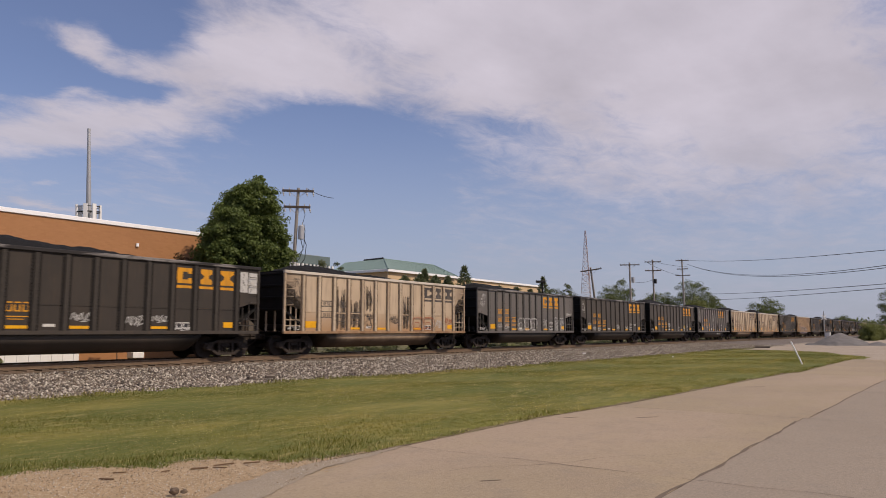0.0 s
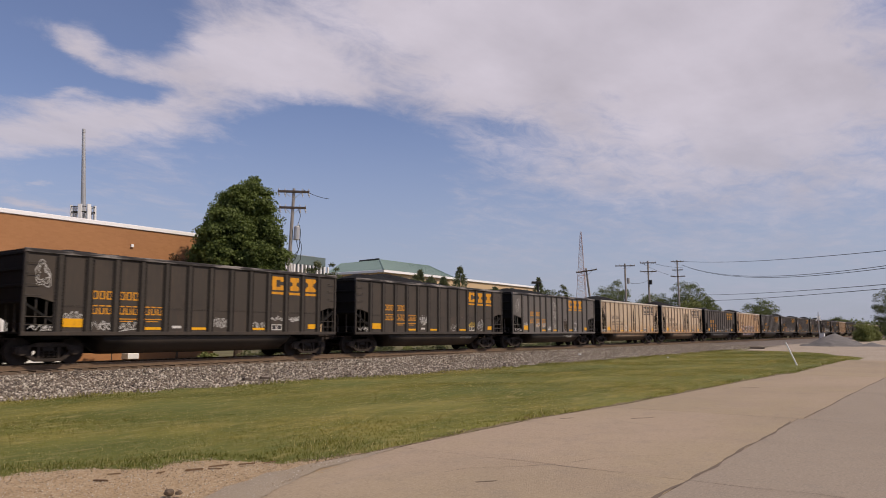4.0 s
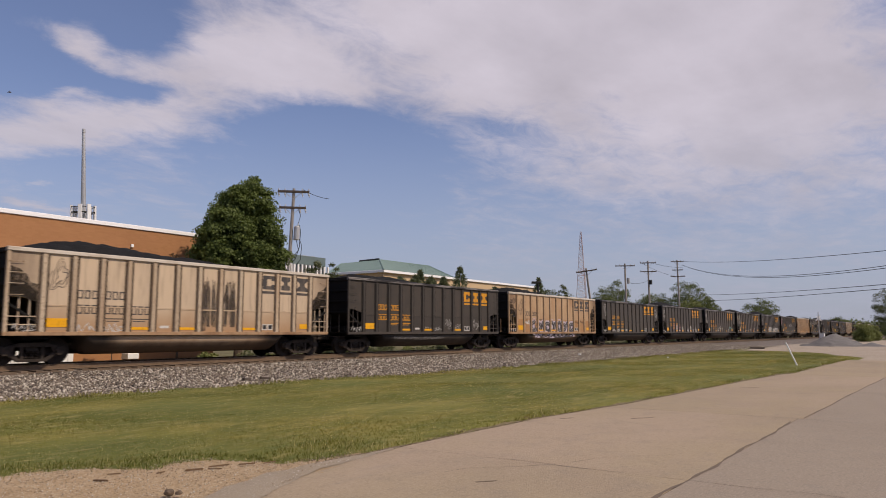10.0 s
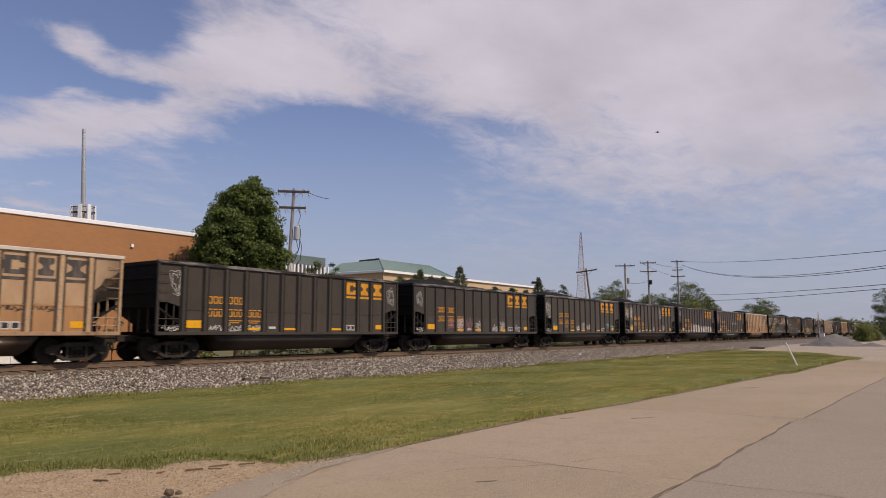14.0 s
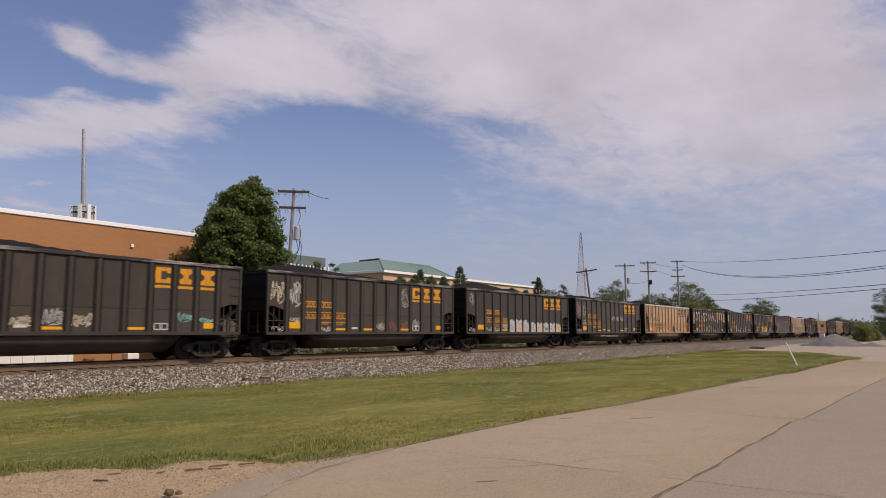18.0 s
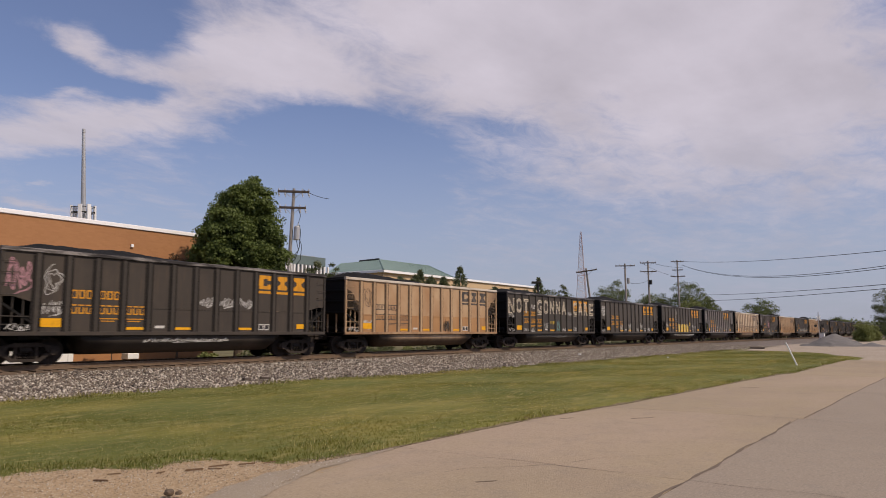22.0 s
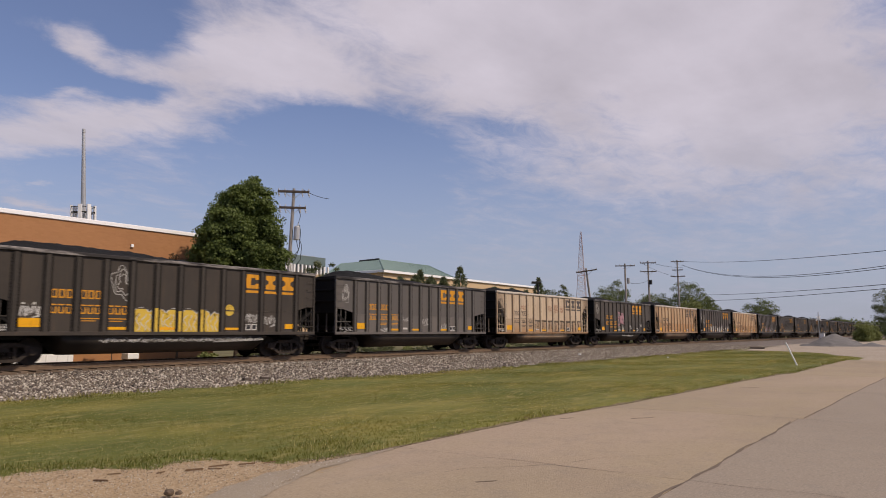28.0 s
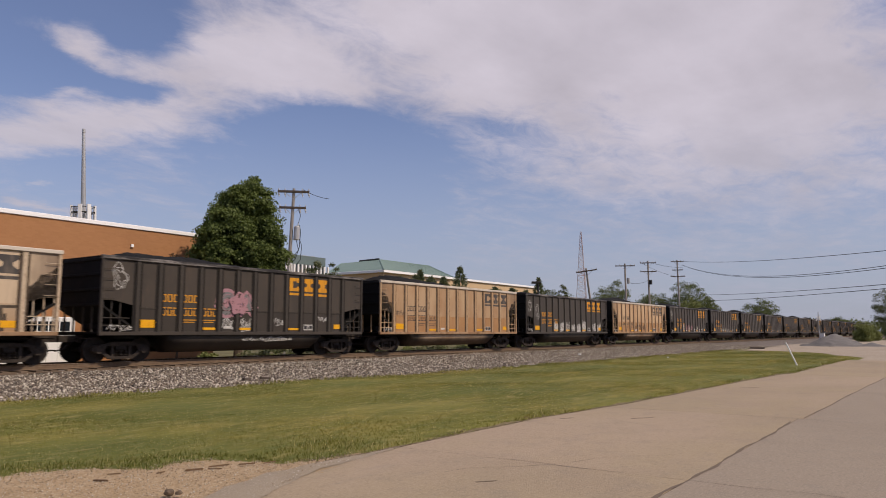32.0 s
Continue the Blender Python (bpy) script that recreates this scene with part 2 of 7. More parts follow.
for key, z0, z1 in (("pale_lower", 2.0, 1.1), ("tan_lower", 2.1, 1.1)):
    stain(M[key], 2, z0, z1, (0.33, 0.175, 0.075), 0.75, 1.6, 0.3)
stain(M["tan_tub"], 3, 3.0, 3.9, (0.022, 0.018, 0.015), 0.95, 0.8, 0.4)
M["black_tub"] = material("sooty belly plate", (0.050, 0.041, 0.033), 0.6, 0, [(1.0, 0.45, 0.7, (0.075, 0.058, 0.045), 0.6, (1, 0.3, 0.3))], 0.06, 30, random_tint=0.14)
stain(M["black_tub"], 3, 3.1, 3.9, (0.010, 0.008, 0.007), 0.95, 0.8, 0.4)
# Lower belly: grime plus the underside's shade, painted in from 0.80 down to 0.55.
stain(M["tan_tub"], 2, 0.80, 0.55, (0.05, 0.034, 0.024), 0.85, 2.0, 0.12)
for key in ("black_paint", "black_rib", "grey_paint", "grey_rib"):
    M[key].node_tree.nodes["Principled BSDF"].inputs["Sheen Weight"].default_value = 0.12
# Near-black soot colour; on the end walls it holds their painted shade too.
M["soot"] = material("coal soot on steel", (0.008, 0.007, 0.006), 0.9, 0, [(2.5, 0.5, 0.8, (0.018, 0.014, 0.012), 0.8, ONE)], 0.1, 25)
M["coal"] = material("heaped coal", (0.013, 0.0125, 0.0125), 0.9, 0, [(26, 0.5, 0.72, (0.035, 0.034, 0.034), 0.8, ONE), (3, 0.4, 0.7, (0.007, 0.007, 0.007), 0.7, ONE)], 1.0, 16, spec=0.25)
M["truck"] = material("grimy cast steel", (0.03, 0.023, 0.018), 0.85, 0.0, [(5, 0.45, 0.70, (0.075, 0.054, 0.04), 0.7, ONE), (18, 0.55, 0.75, (0.02, 0.018, 0.016), 0.6, ONE)], 0.15, 30)
M["wheel"] = material("worn steel wheel", (0.020, 0.015, 0.012), 0.8, 0.0, [(6, 0.45, 0.7, (0.045, 0.03, 0.02), 0.6, ONE)], 0.05, 30)
M["yellow"] = material("faded yellow-orange lettering", (0.62, 0.27, 0.015), 0.6, 0, [(6, 0.5, 0.75, (0.35, 0.16, 0.03), 0.7, STREAK)])
M["black_mark"] = material("faded black lettering", (0.06, 0.052, 0.048), 0.6, 0, [(6, 0.5, 0.75, (0.2, 0.16, 0.12), 0.6, STREAK)])
M["reflector"] = material("yellow reflective plate", (0.75, 0.36, 0.01), 0.4, 0, [(8, 0.5, 0.7, (0.5, 0.24, 0.02), 0.6, ONE)])
M["white_mark"] = material("white stencil", (0.60, 0.57, 0.52), 0.6, 0, [(6, 0.5, 0.75, (0.35, 0.32, 0.28), 0.6, ONE)])
M["spray_white"] = material("white spray paint", (0.52, 0.50, 0.46), 0.6, 0, [(5, 0.5, 0.8, (0.25, 0.24, 0.22), 0.7, ONE)])
M["spray_pink"] = material("pink spray paint", (0.38, 0.20, 0.22), 0.6, 0, [(5, 0.5, 0.8, (0.2, 0.11, 0.12), 0.7, ONE)])
M["spray_violet"] = material("pale violet spray paint", (0.50, 0.43, 0.48), 0.6, 0, [(4, 0.45, 0.7, (0.40, 0.34, 0.42), 0.7, ONE)])
M["spray_smoke"] = material("smoky dark violet spray paint", (0.042, 0.036, 0.037), 0.6, 0, [(3, 0.45, 0.7, (0.10, 0.085, 0.09), 0.8, ONE)])
M["spray_yellow"] = material("yellow spray paint", (0.62, 0.42, 0.06), 0.6, 0, [(4, 0.5, 0.75, (0.45, 0.28, 0.04), 0.7, ONE)])
M["spray_cream"] = material("cream spray paint", (0.66, 0.57, 0.43), 0.6, 0, [(5, 0.5, 0.8, (0.35, 0.30, 0.22), 0.6, ONE)])
M["grey_fill"] = material("thin grey spray paint", (0.17, 0.165, 0.16), 0.6)
M["spray_black"] = material("black spray paint", (0.03, 0.028, 0.03), 0.6)
M["spray_brown"] = material("thin brown-black spray paint", (0.065, 0.048, 0.034), 0.6, 0, [(5, 0.45, 0.7, (0.14, 0.10, 0.07), 0.7, ONE)])
M["brown_rivet"] = material("dirt-ringed rivet", (0.062, 0.043, 0.029), 0.8, 0, [(12, 0.45, 0.7, (0.19, 0.13, 0.082), 0.75, ONE)])
M["spray_red"] = material("red-brown spray paint", (0.30, 0.10, 0.05), 0.6)
M["spray_teal"] = material("turquoise spray paint", (0.20, 0.45, 0.42), 0.6)
M["rail"] = material("rusty rail steel", (0.145, 0.096, 0.060), 0.7, 0.2, [(8, 0.45, 0.7, (0.20, 0.138, 0.088), 0.8, ONE)], 0.1, 40)
M["rail_top"] = material("polished rail head", (0.45, 0.41, 0.37), 0.35, 0.9)
M["tie"] = material("weathered timber sleeper", (0.155, 0.108, 0.07), 0.9, 0, [(6, 0.4, 0.7, (0.13, 0.10, 0.075), 0.8, (0.3, 3, 3))], 0.4, 20, random_tint=0.25)
M["ballast"] = material("crushed stone ballast", (0.17, 0.145, 0.125), 0.9, 0, [(9, 0.40, 0.62, (0.06, 0.048, 0.04), 0.85, ONE), (16, 0.55, 0.68, (0.40, 0.36, 0.33), 0.8, ONE), (0.6, 0.5, 0.7, (0.20, 0.15, 0.11), 0.5, ONE)], 1.0, 14)
M["concrete"] = material("worn concrete pavement", (0.325, 0.253, 0.163), 0.85, 0, [(0.35, 0.45, 0.7, (0.278, 0.212, 0.152), 0.8, ONE), (0.16, 0.48, 0.62, (0.365, 0.275, 0.20), 0.7, (0.5, 1.3, 1)), (2.2, 0.52, 0.75, (0.23, 0.19, 0.15), 0.5, ONE), (38, 0.48, 0.60, (0.41, 0.335, 0.235), 0.42, ONE), (24, 0.52, 0.64, (0.20, 0.158, 0.11), 0.38, ONE), (0.9, 0.62, 0.75, (0.22, 0.19, 0.165), 0.35, (0.5, 2.0, 1))], 0.5, 70, random_tint=0.05)
M["tar"] = material("dark joint filler", (0.150, 0.113, 0.082), 0.9, 0, [(12, 0.45, 0.7, (0.16, 0.12, 0.085), 0.8, ONE)], 0.4, 30)
M["soil"] = material("earth and weeds", (0.13, 0.12, 0.055), 0.95, 0, [(0.5, 0.45, 0.65, (0.19, 0.16, 0.08), 0.8, ONE), (5, 0.45, 0.7, (0.08, 0.075, 0.03), 0.7, ONE)], 0.5, 10)
for key, words, k, rough, bump in (("lawn", "mown turf", 0.86, 0.95, 0.5), ("grass", "grass blades", 1.17, 0.8, 0.0)):
    tone = lambda r, g, b: (r * k, g * k, b * k * 0.84)
    M[key] = material(words, tone(0.178, 0.172, 0.040), rough, 0, [
        (0.55, 0.44, 0.62, tone(0.275, 0.232, 0.068), 0.9, (0.5, 1.4, 1)), (0.25, 0.46, 0.62, tone(0.110, 0.128, 0.032), 0.75, (0.6, 1.5, 1)),
        (1.9, 0.48, 0.66, tone(0.118, 0.132, 0.032), 0.65, (0.6, 1.4, 1)), (2.8, 0.56, 0.70, tone(0.36, 0.295, 0.135), 0.75, (0.55, 1.7, 1)),
        (5.5, 0.50, 0.68, tone(0.095, 0.115, 0.026), 0.5, (0.8, 1.2, 1)), (9, 0.60, 0.74, tone(0.40, 0.34, 0.19), 0.6, (0.6, 1.4, 1))], bump, 30)


def let_light_through(m, share):
    """Thin blades pass part of the light on."""
    N, L = m.node_tree.nodes, m.node_tree.links
    p, t, mx = N["Principled BSDF"], N.new("ShaderNodeBsdfTranslucent"), N.new("ShaderNodeMixShader")
    L.new(p.inputs["Base Color"].links[0].from_socket, t.inputs["Color"])
    mx.inputs[0].default_value = share
    L.new(p.outputs[0], mx.inputs[1])
    L.new(t.outputs[0], mx.inputs[2])
    L.new(mx.outputs[0], N["Material Output"].inputs["Surface"])




def vary_by_blade(m, dry, share):
    """Single blades turn straw-coloured, and all differ a little in tone."""
    N, L = m.node_tree.nodes, m.node_tree.links
    p, g = N["Principled BSDF"], N.new("ShaderNodeNewGeometry")
    pick = N.new("ShaderNodeMapRange")
    pick.inputs["From Min"].default_value, pick.inputs["From Max"].default_value = 1 - share, 1
    L.new(g.outputs["Random Per Island"], pick.inputs[0])
    mx = N.new("ShaderNodeMix")
    mx.data_type = "RGBA"
    L.new(pick.outputs[0], mx.inputs["Factor"])
    L.new(p.inputs["Base Color"].links[0].from_socket, mx.inputs["A"])
    mx.inputs["B"].default_value = (*dry, 1)
    hsv = N.new("ShaderNodeHueSaturation")
    tone = N.new("ShaderNodeMapRange")
    tone.inputs["To Min"].default_value, tone.inputs["To Max"].default_value = 0.80, 1.25
    L.new(g.outputs["Random Per Island"], tone.inputs[0])
    L.new(tone.outputs[0], hsv.inputs["Value"])
    L.new(mx.outputs["Result"], hsv.inputs["Color"])
    L.new(hsv.outputs[0], p.inputs["Base Color"])


vary_by_blade(M["grass"], (0.60, 0.50, 0.24), 0.16)
let_light_through(M["grass"], 0.58)


def thin_paint(m, lo, hi, scale, stretch=ONE, most=0.95):
    """Sprayed or smeared paint that lies thin and patchy, so that the surface beneath shows through."""
    N, L = m.node_tree.nodes, m.node_tree.links
    tc, mp, n = N.new("ShaderNodeTexCoord"), N.new("ShaderNodeMapping"), N.new("ShaderNodeTexNoise")
    mp.inputs["Scale"].default_value = stretch
    L.new(tc.outputs["Object"], mp.inputs[0])
    n.inputs["Scale"].default_value, n.inputs["Detail"].default_value, n.inputs["Roughness"].default_value = scale, 6, 0.65
    L.new(mp.outputs[0], n.inputs["Vector"])
    r = N.new("ShaderNodeMapRange")
    r.interpolation_type = "SMOOTHSTEP"
    r.inputs["From Min"].default_value, r.inputs["From Max"].default_value = lo, hi
    r.inputs["To Min"].default_value, r.inputs["To Max"].default_value = 0.12, most
    L.new(n.outputs[0], r.inputs[0])
    t, mx = N.new("ShaderNodeBsdfTransparent"), N.new("ShaderNodeMixShader")
    L.new(r.outputs[0], mx.inputs[0])
    L.new(t.outputs[0], mx.inputs[1])
    L.new(N["Principled BSDF"].outputs[0], mx.inputs[2])
    L.new(mx.outputs[0], N["Material Output"].inputs["Surface"])


for key in ("spray_white", "spray_pink", "spray_cream", "spray_black", "spray_red", "spray_teal", "spray_brown", "grey_fill", "white_mark"):
    thin_paint(M[key], 0.28, 0.50, 5)
for key in ("spray_violet", "spray_smoke", "spray_yellow"):
    thin_paint(M[key], 0.26, 0.46, 3.0)
for key in ("yellow", "black_mark", "reflector"):
    thin_paint(M[key], 0.24, 0.42, 6, (1, 1, 0.5), 1.0)
M["soot_haze"] = material("thin brown soot", (0.035, 0.026, 0.019), 0.9)
thin_paint(M["soot_haze"], 0.25, 0.85, 4.5, ONE, 0.85)
thin_paint(M["grime"], 0.36, 0.70, 6, (1, 1, 0.25), 0.62)
M["concrete_grey"] = material("greyer worn concrete", (0.282, 0.228, 0.172), 0.85, 0, [(0.35, 0.45, 0.7, (0.242, 0.194, 0.146), 0.8, ONE), (2.2, 0.52, 0.75, (0.21, 0.18, 0.148), 0.5, ONE), (38, 0.48, 0.60, (0.37, 0.315, 0.245), 0.42, ONE), (24, 0.52, 0.64, (0.18, 0.148, 0.115), 0.38, ONE)], 0.5, 70, random_tint=0.05)
M["grey_grit"] = material("grey road grit", (0.305, 0.248, 0.178), 0.95, 0, [(1.5, 0.45, 0.7, (0.235, 0.19, 0.145), 0.7, ONE), (40, 0.5, 0.68, (0.38, 0.34, 0.28), 0.6, ONE)], 0.8, 50)
M["gravel"] = material("sandy gravel", (0.37, 0.265, 0.155), 0.95, 0, [(1.2, 0.45, 0.7, (0.28, 0.19, 0.10), 0.85, ONE), (25, 0.52, 0.68, (0.56, 0.47, 0.35), 0.7, ONE), (12, 0.6, 0.75, (0.13, 0.09, 0.05), 0.7, ONE)], 0.9, 35)
M["verge_soil"] = material("dry brown verge soil", (0.16, 0.122, 0.068), 0.95, 0, [(3, 0.45, 0.65, (0.11, 0.10, 0.035), 0.85, ONE), (14, 0.5, 0.7, (0.30, 0.235, 0.155), 0.7, ONE)], 0.8, 40)
M["pale_gravel"] = material("pale limestone gravel", (0.33, 0.27, 0.205), 0.95, 0, [(0.3, 0.45, 0.7, (0.235, 0.19, 0.142), 0.8, ONE), (6, 0.5, 0.7, (0.52, 0.46, 0.39), 0.6, ONE)], 0.6, 20)
M["pile"] = material("heap of grey stone chips", (0.15, 0.14, 0.132), 0.95, 0, [(2, 0.45, 0.7, (0.10, 0.095, 0.09), 0.7, ONE), (15, 0.5, 0.7, (0.20, 0.19, 0.18), 0.6, ONE)], 0.9, 12)
M["brick"] = material("tan-brown brick wall", (0.385, 0.185, 0.080), 0.85, 0, [(0.25, 0.45, 0.7, (0.33, 0.155, 0.068), 0.7, ONE), (14, 0.45, 0.7, (0.405, 0.20, 0.09), 0.6, (1, 1, 3)), (1.5, 0.6, 0.75, (0.30, 0.15, 0.07), 0.4, (1, 1, 0.2))], 0.2, 30)
bn, bl = M["brick"].node_tree.nodes, M["brick"].node_tree.links
courses, turned, over = bn.new("ShaderNodeTexBrick"), bn.new("ShaderNodeMapping"), bn.new("ShaderNodeMix")
turned.inputs["Rotation"].default_value = (radians(90), 0, 0)
bl.new(bn["Texture Coordinate"].outputs["Object"], turned.inputs[0])
bl.new(turned.outputs[0], courses.inputs["Vector"])
for key, v in (("Scale", 1.0), ("Brick Width", 0.30), ("Row Height", 0.10), ("Mortar Size", 0.006), ("Bias", 0.0)):
    courses.inputs[key].default_value = v
courses.inputs["Color1"].default_value, courses.inputs["Color2"].default_value, courses.inputs["Mortar"].default_value = (1.0, 1.0, 1.0, 1), (0.91, 0.895, 0.88, 1), (0.95, 0.965, 0.98, 1)
over.data_type, over.blend_type = "RGBA", "MULTIPLY"
over.inputs["Factor"].default_value = 1.0
bl.new(bn["Principled BSDF"].inputs["Base Color"].links[0].from_socket, over.inputs["A"])
bl.new(courses.outputs["Color"], over.inputs["B"])
bl.new(over.outputs["Result"], bn["Principled BSDF"].inputs["Base Color"])
M["white_metal"] = material("white painted metal", (0.78, 0.77, 0.74), 0.45, 0, [(2, 0.5, 0.75, (0.66, 0.64, 0.6), 0.5, STREAK)])
M["coping"] = material("bright white coping", (0.88, 0.87, 0.85), 0.4, 0, [(2, 0.55, 0.75, (0.74, 0.72, 0.69), 0.5, STREAK)])
M["tan_wall"] = material("buff brick wall", (0.56, 0.40, 0.235), 0.85, 0, [(0.3, 0.45, 0.7, (0.49, 0.34, 0.20), 0.6, ONE)])
M["green_roof"] = material("green standing-seam roof", (0.17, 0.245, 0.21), 0.55, 0, [(0.5, 0.45, 0.7, (0.20, 0.28, 0.24), 0.6, ONE)])
M["teal_wall"] = material("grey-green cladding", (0.13, 0.17, 0.165), 0.6, 0, [(0.8, 0.45, 0.7, (0.10, 0.135, 0.13), 0.6, ONE)])
M["dark_glass"] = material("dark glazing", (0.03, 0.035, 0.04), 0.15)
M["timber_pole"] = material("weathered timber pole", (0.34, 0.30, 0.265), 0.9, 0, [(3, 0.45, 0.7, (0.22, 0.19, 0.165), 0.8, (3, 3, 0.2))], 0.3, 20)
M["pale_pole"] = material("bleached grey timber pole", (0.24, 0.215, 0.19), 0.9, 0, [(3, 0.45, 0.7, (0.40, 0.365, 0.33), 0.8, (3, 3, 0.2))], 0.3, 20)
M["fines"] = material("brown dusty fouled ballast", (0.128, 0.09, 0.06), 0.95, 0, [(3, 0.45, 0.7, (0.08, 0.052, 0.033), 0.8, ONE), (14, 0.5, 0.7, (0.22, 0.16, 0.11), 0.7, ONE)], 0.8, 20)
M["dark_timber"] = material("dark timber crossarm", (0.085, 0.066, 0.052), 0.9, 0, [(4, 0.45, 0.7, (0.13, 0.10, 0.08), 0.7, ONE)])
M["grey_metal"] = material("galvanised steel", (0.46, 0.46, 0.46), 0.5, 0.4, [(3, 0.45, 0.7, (0.28, 0.28, 0.28), 0.6, STREAK)])
M["dark_metal"] = material("dark painted steel", (0.035, 0.032, 0.030), 0.5, 0.3, [(4, 0.5, 0.75, (0.06, 0.055, 0.05), 0.6, ONE)])
M["wire"] = material("black cable", (0.02, 0.02, 0.02), 0.6)
M["porcelain"] = material("grey porcelain", (0.45, 0.44, 0.42), 0.3)
M["tower"] = material("tower lattice with faded bands", (0.62, 0.54, 0.54), 0.6, 0.2, [(0.12, 0.48, 0.52, (0.50, 0.32, 0.28), 0.7, (0.05, 0.05, 1))])
M["bark"] = material("tree bark", (0.11, 0.08, 0.055), 0.95, 0, [(5, 0.4, 0.7, (0.06, 0.045, 0.03), 0.8, (3, 3, 0.4))], 0.5, 18)
for nm, c, c2 in (("maple_leaf", (0.125, 0.162, 0.040), (0.074, 0.104, 0.026)), ("far_leaf", (0.145, 0.17, 0.062), (0.09, 0.113, 0.04)), ("pale_leaf", (0.215, 0.235, 0.075), (0.14, 0.165, 0.052)),
                  ("pine_needle", (0.17, 0.19, 0.10), (0.11, 0.13, 0.065)), ("hedge_leaf", (0.13, 0.145, 0.06), (0.08, 0.095, 0.04)), ("red_leaf", (0.14, 0.075, 0.03), (0.08, 0.05, 0.025))):
    M[nm] = material(nm.replace("_", " "), c, 0.6, 0, [(0.9, 0.40, 0.65, c2, 0.85, ONE), (11, 0.5, 0.7, tuple(v * 1.5 for v in c), 0.5, ONE)])
for key in ("maple_leaf", "far_leaf", "pale_leaf", "hedge_leaf", "pine_needle"):
    let_light_through(M[key], 0.32)
M["twig"] = material("dry brown wood scrap", (0.17, 0.105, 0.06), 0.9, 0, [(9, 0.45, 0.7, (0.09, 0.055, 0.03), 0.8, (0.3, 2, 2))])
M["van_glass"] = material("tinted van glass", (0.02, 0.025, 0.03), 0.1)
M["rubber"] = material("black rubber", (0.02, 0.02, 0.02), 0.85)


# ---- mesh helpers ----
class Shape:
    """Gathers simple solids into one mesh."""

    def __init__(self):
        self.v, self.f = [], []

    def add(self, verts, faces):
        n = len(self.v)
        self.v += [tuple(p) for p in verts]
        self.f += [tuple(i + n for i in f) for f in faces]
        return self

    def box(self, x0, x1, y0, y1, z0, z1):
        vs = [(x, y, z) for z in (z0, z1) for y in (y0, y1) for x in (x0, x1)]
        return self.add(vs, [(0, 2, 3, 1), (4, 5, 7, 6), (0, 1, 5, 4), (2, 6, 7, 3), (0, 4, 6, 2), (1, 3, 7, 5)])

    def prism(self, poly, axis, a, b):
        """Extrudes a counter-clockwise outline along an axis ('x': outline in y, z; 'y': in x, z; 'z': in x, y)."""
        n = len(poly)
        put = {"x": lambda p, c: (c, p[0], p[1]), "y": lambda p, c: (p[0], c, p[1]), "z": lambda p, c: (p[0], p[1], c)}[axis]
        vs = [put(p, a) for p in poly] + [put(p, b) for p in poly]
        fs = [tuple(range(n - 1, -1, -1)), tuple(range(n, 2 * n))] + [(i, (i + 1) % n, n + (i + 1) % n, n + i) for i in range(n)]
        return self.add(vs, fs)

    def bar(self, x0, x1, y0, y1, z0, z1, c=0.01):
        """A box with its long edges chamfered."""
        d = (x1 - x0, y1 - y0, z1 - z0)
        k = d.index(max(d))
        lo, hi = (x0, y0, z0), (x1, y1, z1)
        i, j = [(1, 2), (0, 2), (0, 1)][k]
        a0, a1, b0, b1 = lo[i], hi[i], lo[j], hi[j]
        poly = [(a0 + c, b0), (a1 - c, b0), (a1, b0 + c), (a1, b1 - c), (a1 - c, b1), (a0 + c, b1), (a0, b1 - c), (a0, b0 + c)]
        return self.prism(poly, "xyz"[k], lo[k], hi[k])

    def tube(self, a, b, r, r2=None, n=8, cap=True):
        """A round bar from a to b, which may taper."""
        a, b = Vector(a), Vector(b)
        r2 = r if r2 is None else r2
        w = (b - a).normalized()
        u = w.orthogonal().normalized()
        t = w.cross(u)
        vs = [a + (u * math.cos(k) + t * math.sin(k)) * r for k in (2 * math.pi * i / n for i in range(n))]
        vs += [b + (u * math.cos(k) + t * math.sin(k)) * r2 for k in (2 * math.pi * i / n for i in range(n))]
        fs = [(i, (i + 1) % n, n + (i + 1) % n, n + i) for i in range(n)]
        if cap:
            fs += [tuple(range(n - 1, -1, -1)), tuple(range(n, 2 * n))]
        return self.add(vs, fs)

    def path(self, pts, r, n=6):
        """One unbroken round tube along pts."""
        P = [Vector(p) for p in pts]
        vs, side = [], None
        for i, p in enumerate(P):
            d = (P[min(i + 1, len(P) - 1)] - P[max(i - 1, 0)]).normalized()
            if side is None:
                side = d.orthogonal()
            side = (side - d * side.dot(d)).normalized()
            up = d.cross(side)
            vs += [tuple(p + (side * math.cos(6.28319 * j / n) + up * math.sin(6.28319 * j / n)) * r) for j in range(n)]
        fs = [(i * n + j, i * n + (j + 1) % n, (i + 1) * n + (j + 1) % n, (i + 1) * n + j) for i in range(len(P) - 1) for j in range(n)]
        return self.add(vs, fs + [tuple(range(n))[::-1], tuple(range((len(P) - 1) * n, len(P) * n))])

    def mesh(self, name, mat, smooth=False):
        me = bpy.data.meshes.new(name)
        me.from_pydata(self.v, [], self.f)
        me.materials.append(mat)
        if smooth:
            me.polygons.foreach_set("use_smooth", [True] * len(me.polygons))
        me.update()
        return me


def part(name, shape, mat, parent=None, label="", at=None, smooth=False):
    """Links a shape, or a ready mesh, as one object, under parent if one is given."""
    me = shape if isinstance(shape, bpy.types.Mesh) else shape.mesh(name, mat, smooth)
    ob = new(name, me)
    if parent:
        ob.parent = parent
    if at is not None:
        ob.matrix_basis = at
    if label:
        ob["label"] = label
    return ob


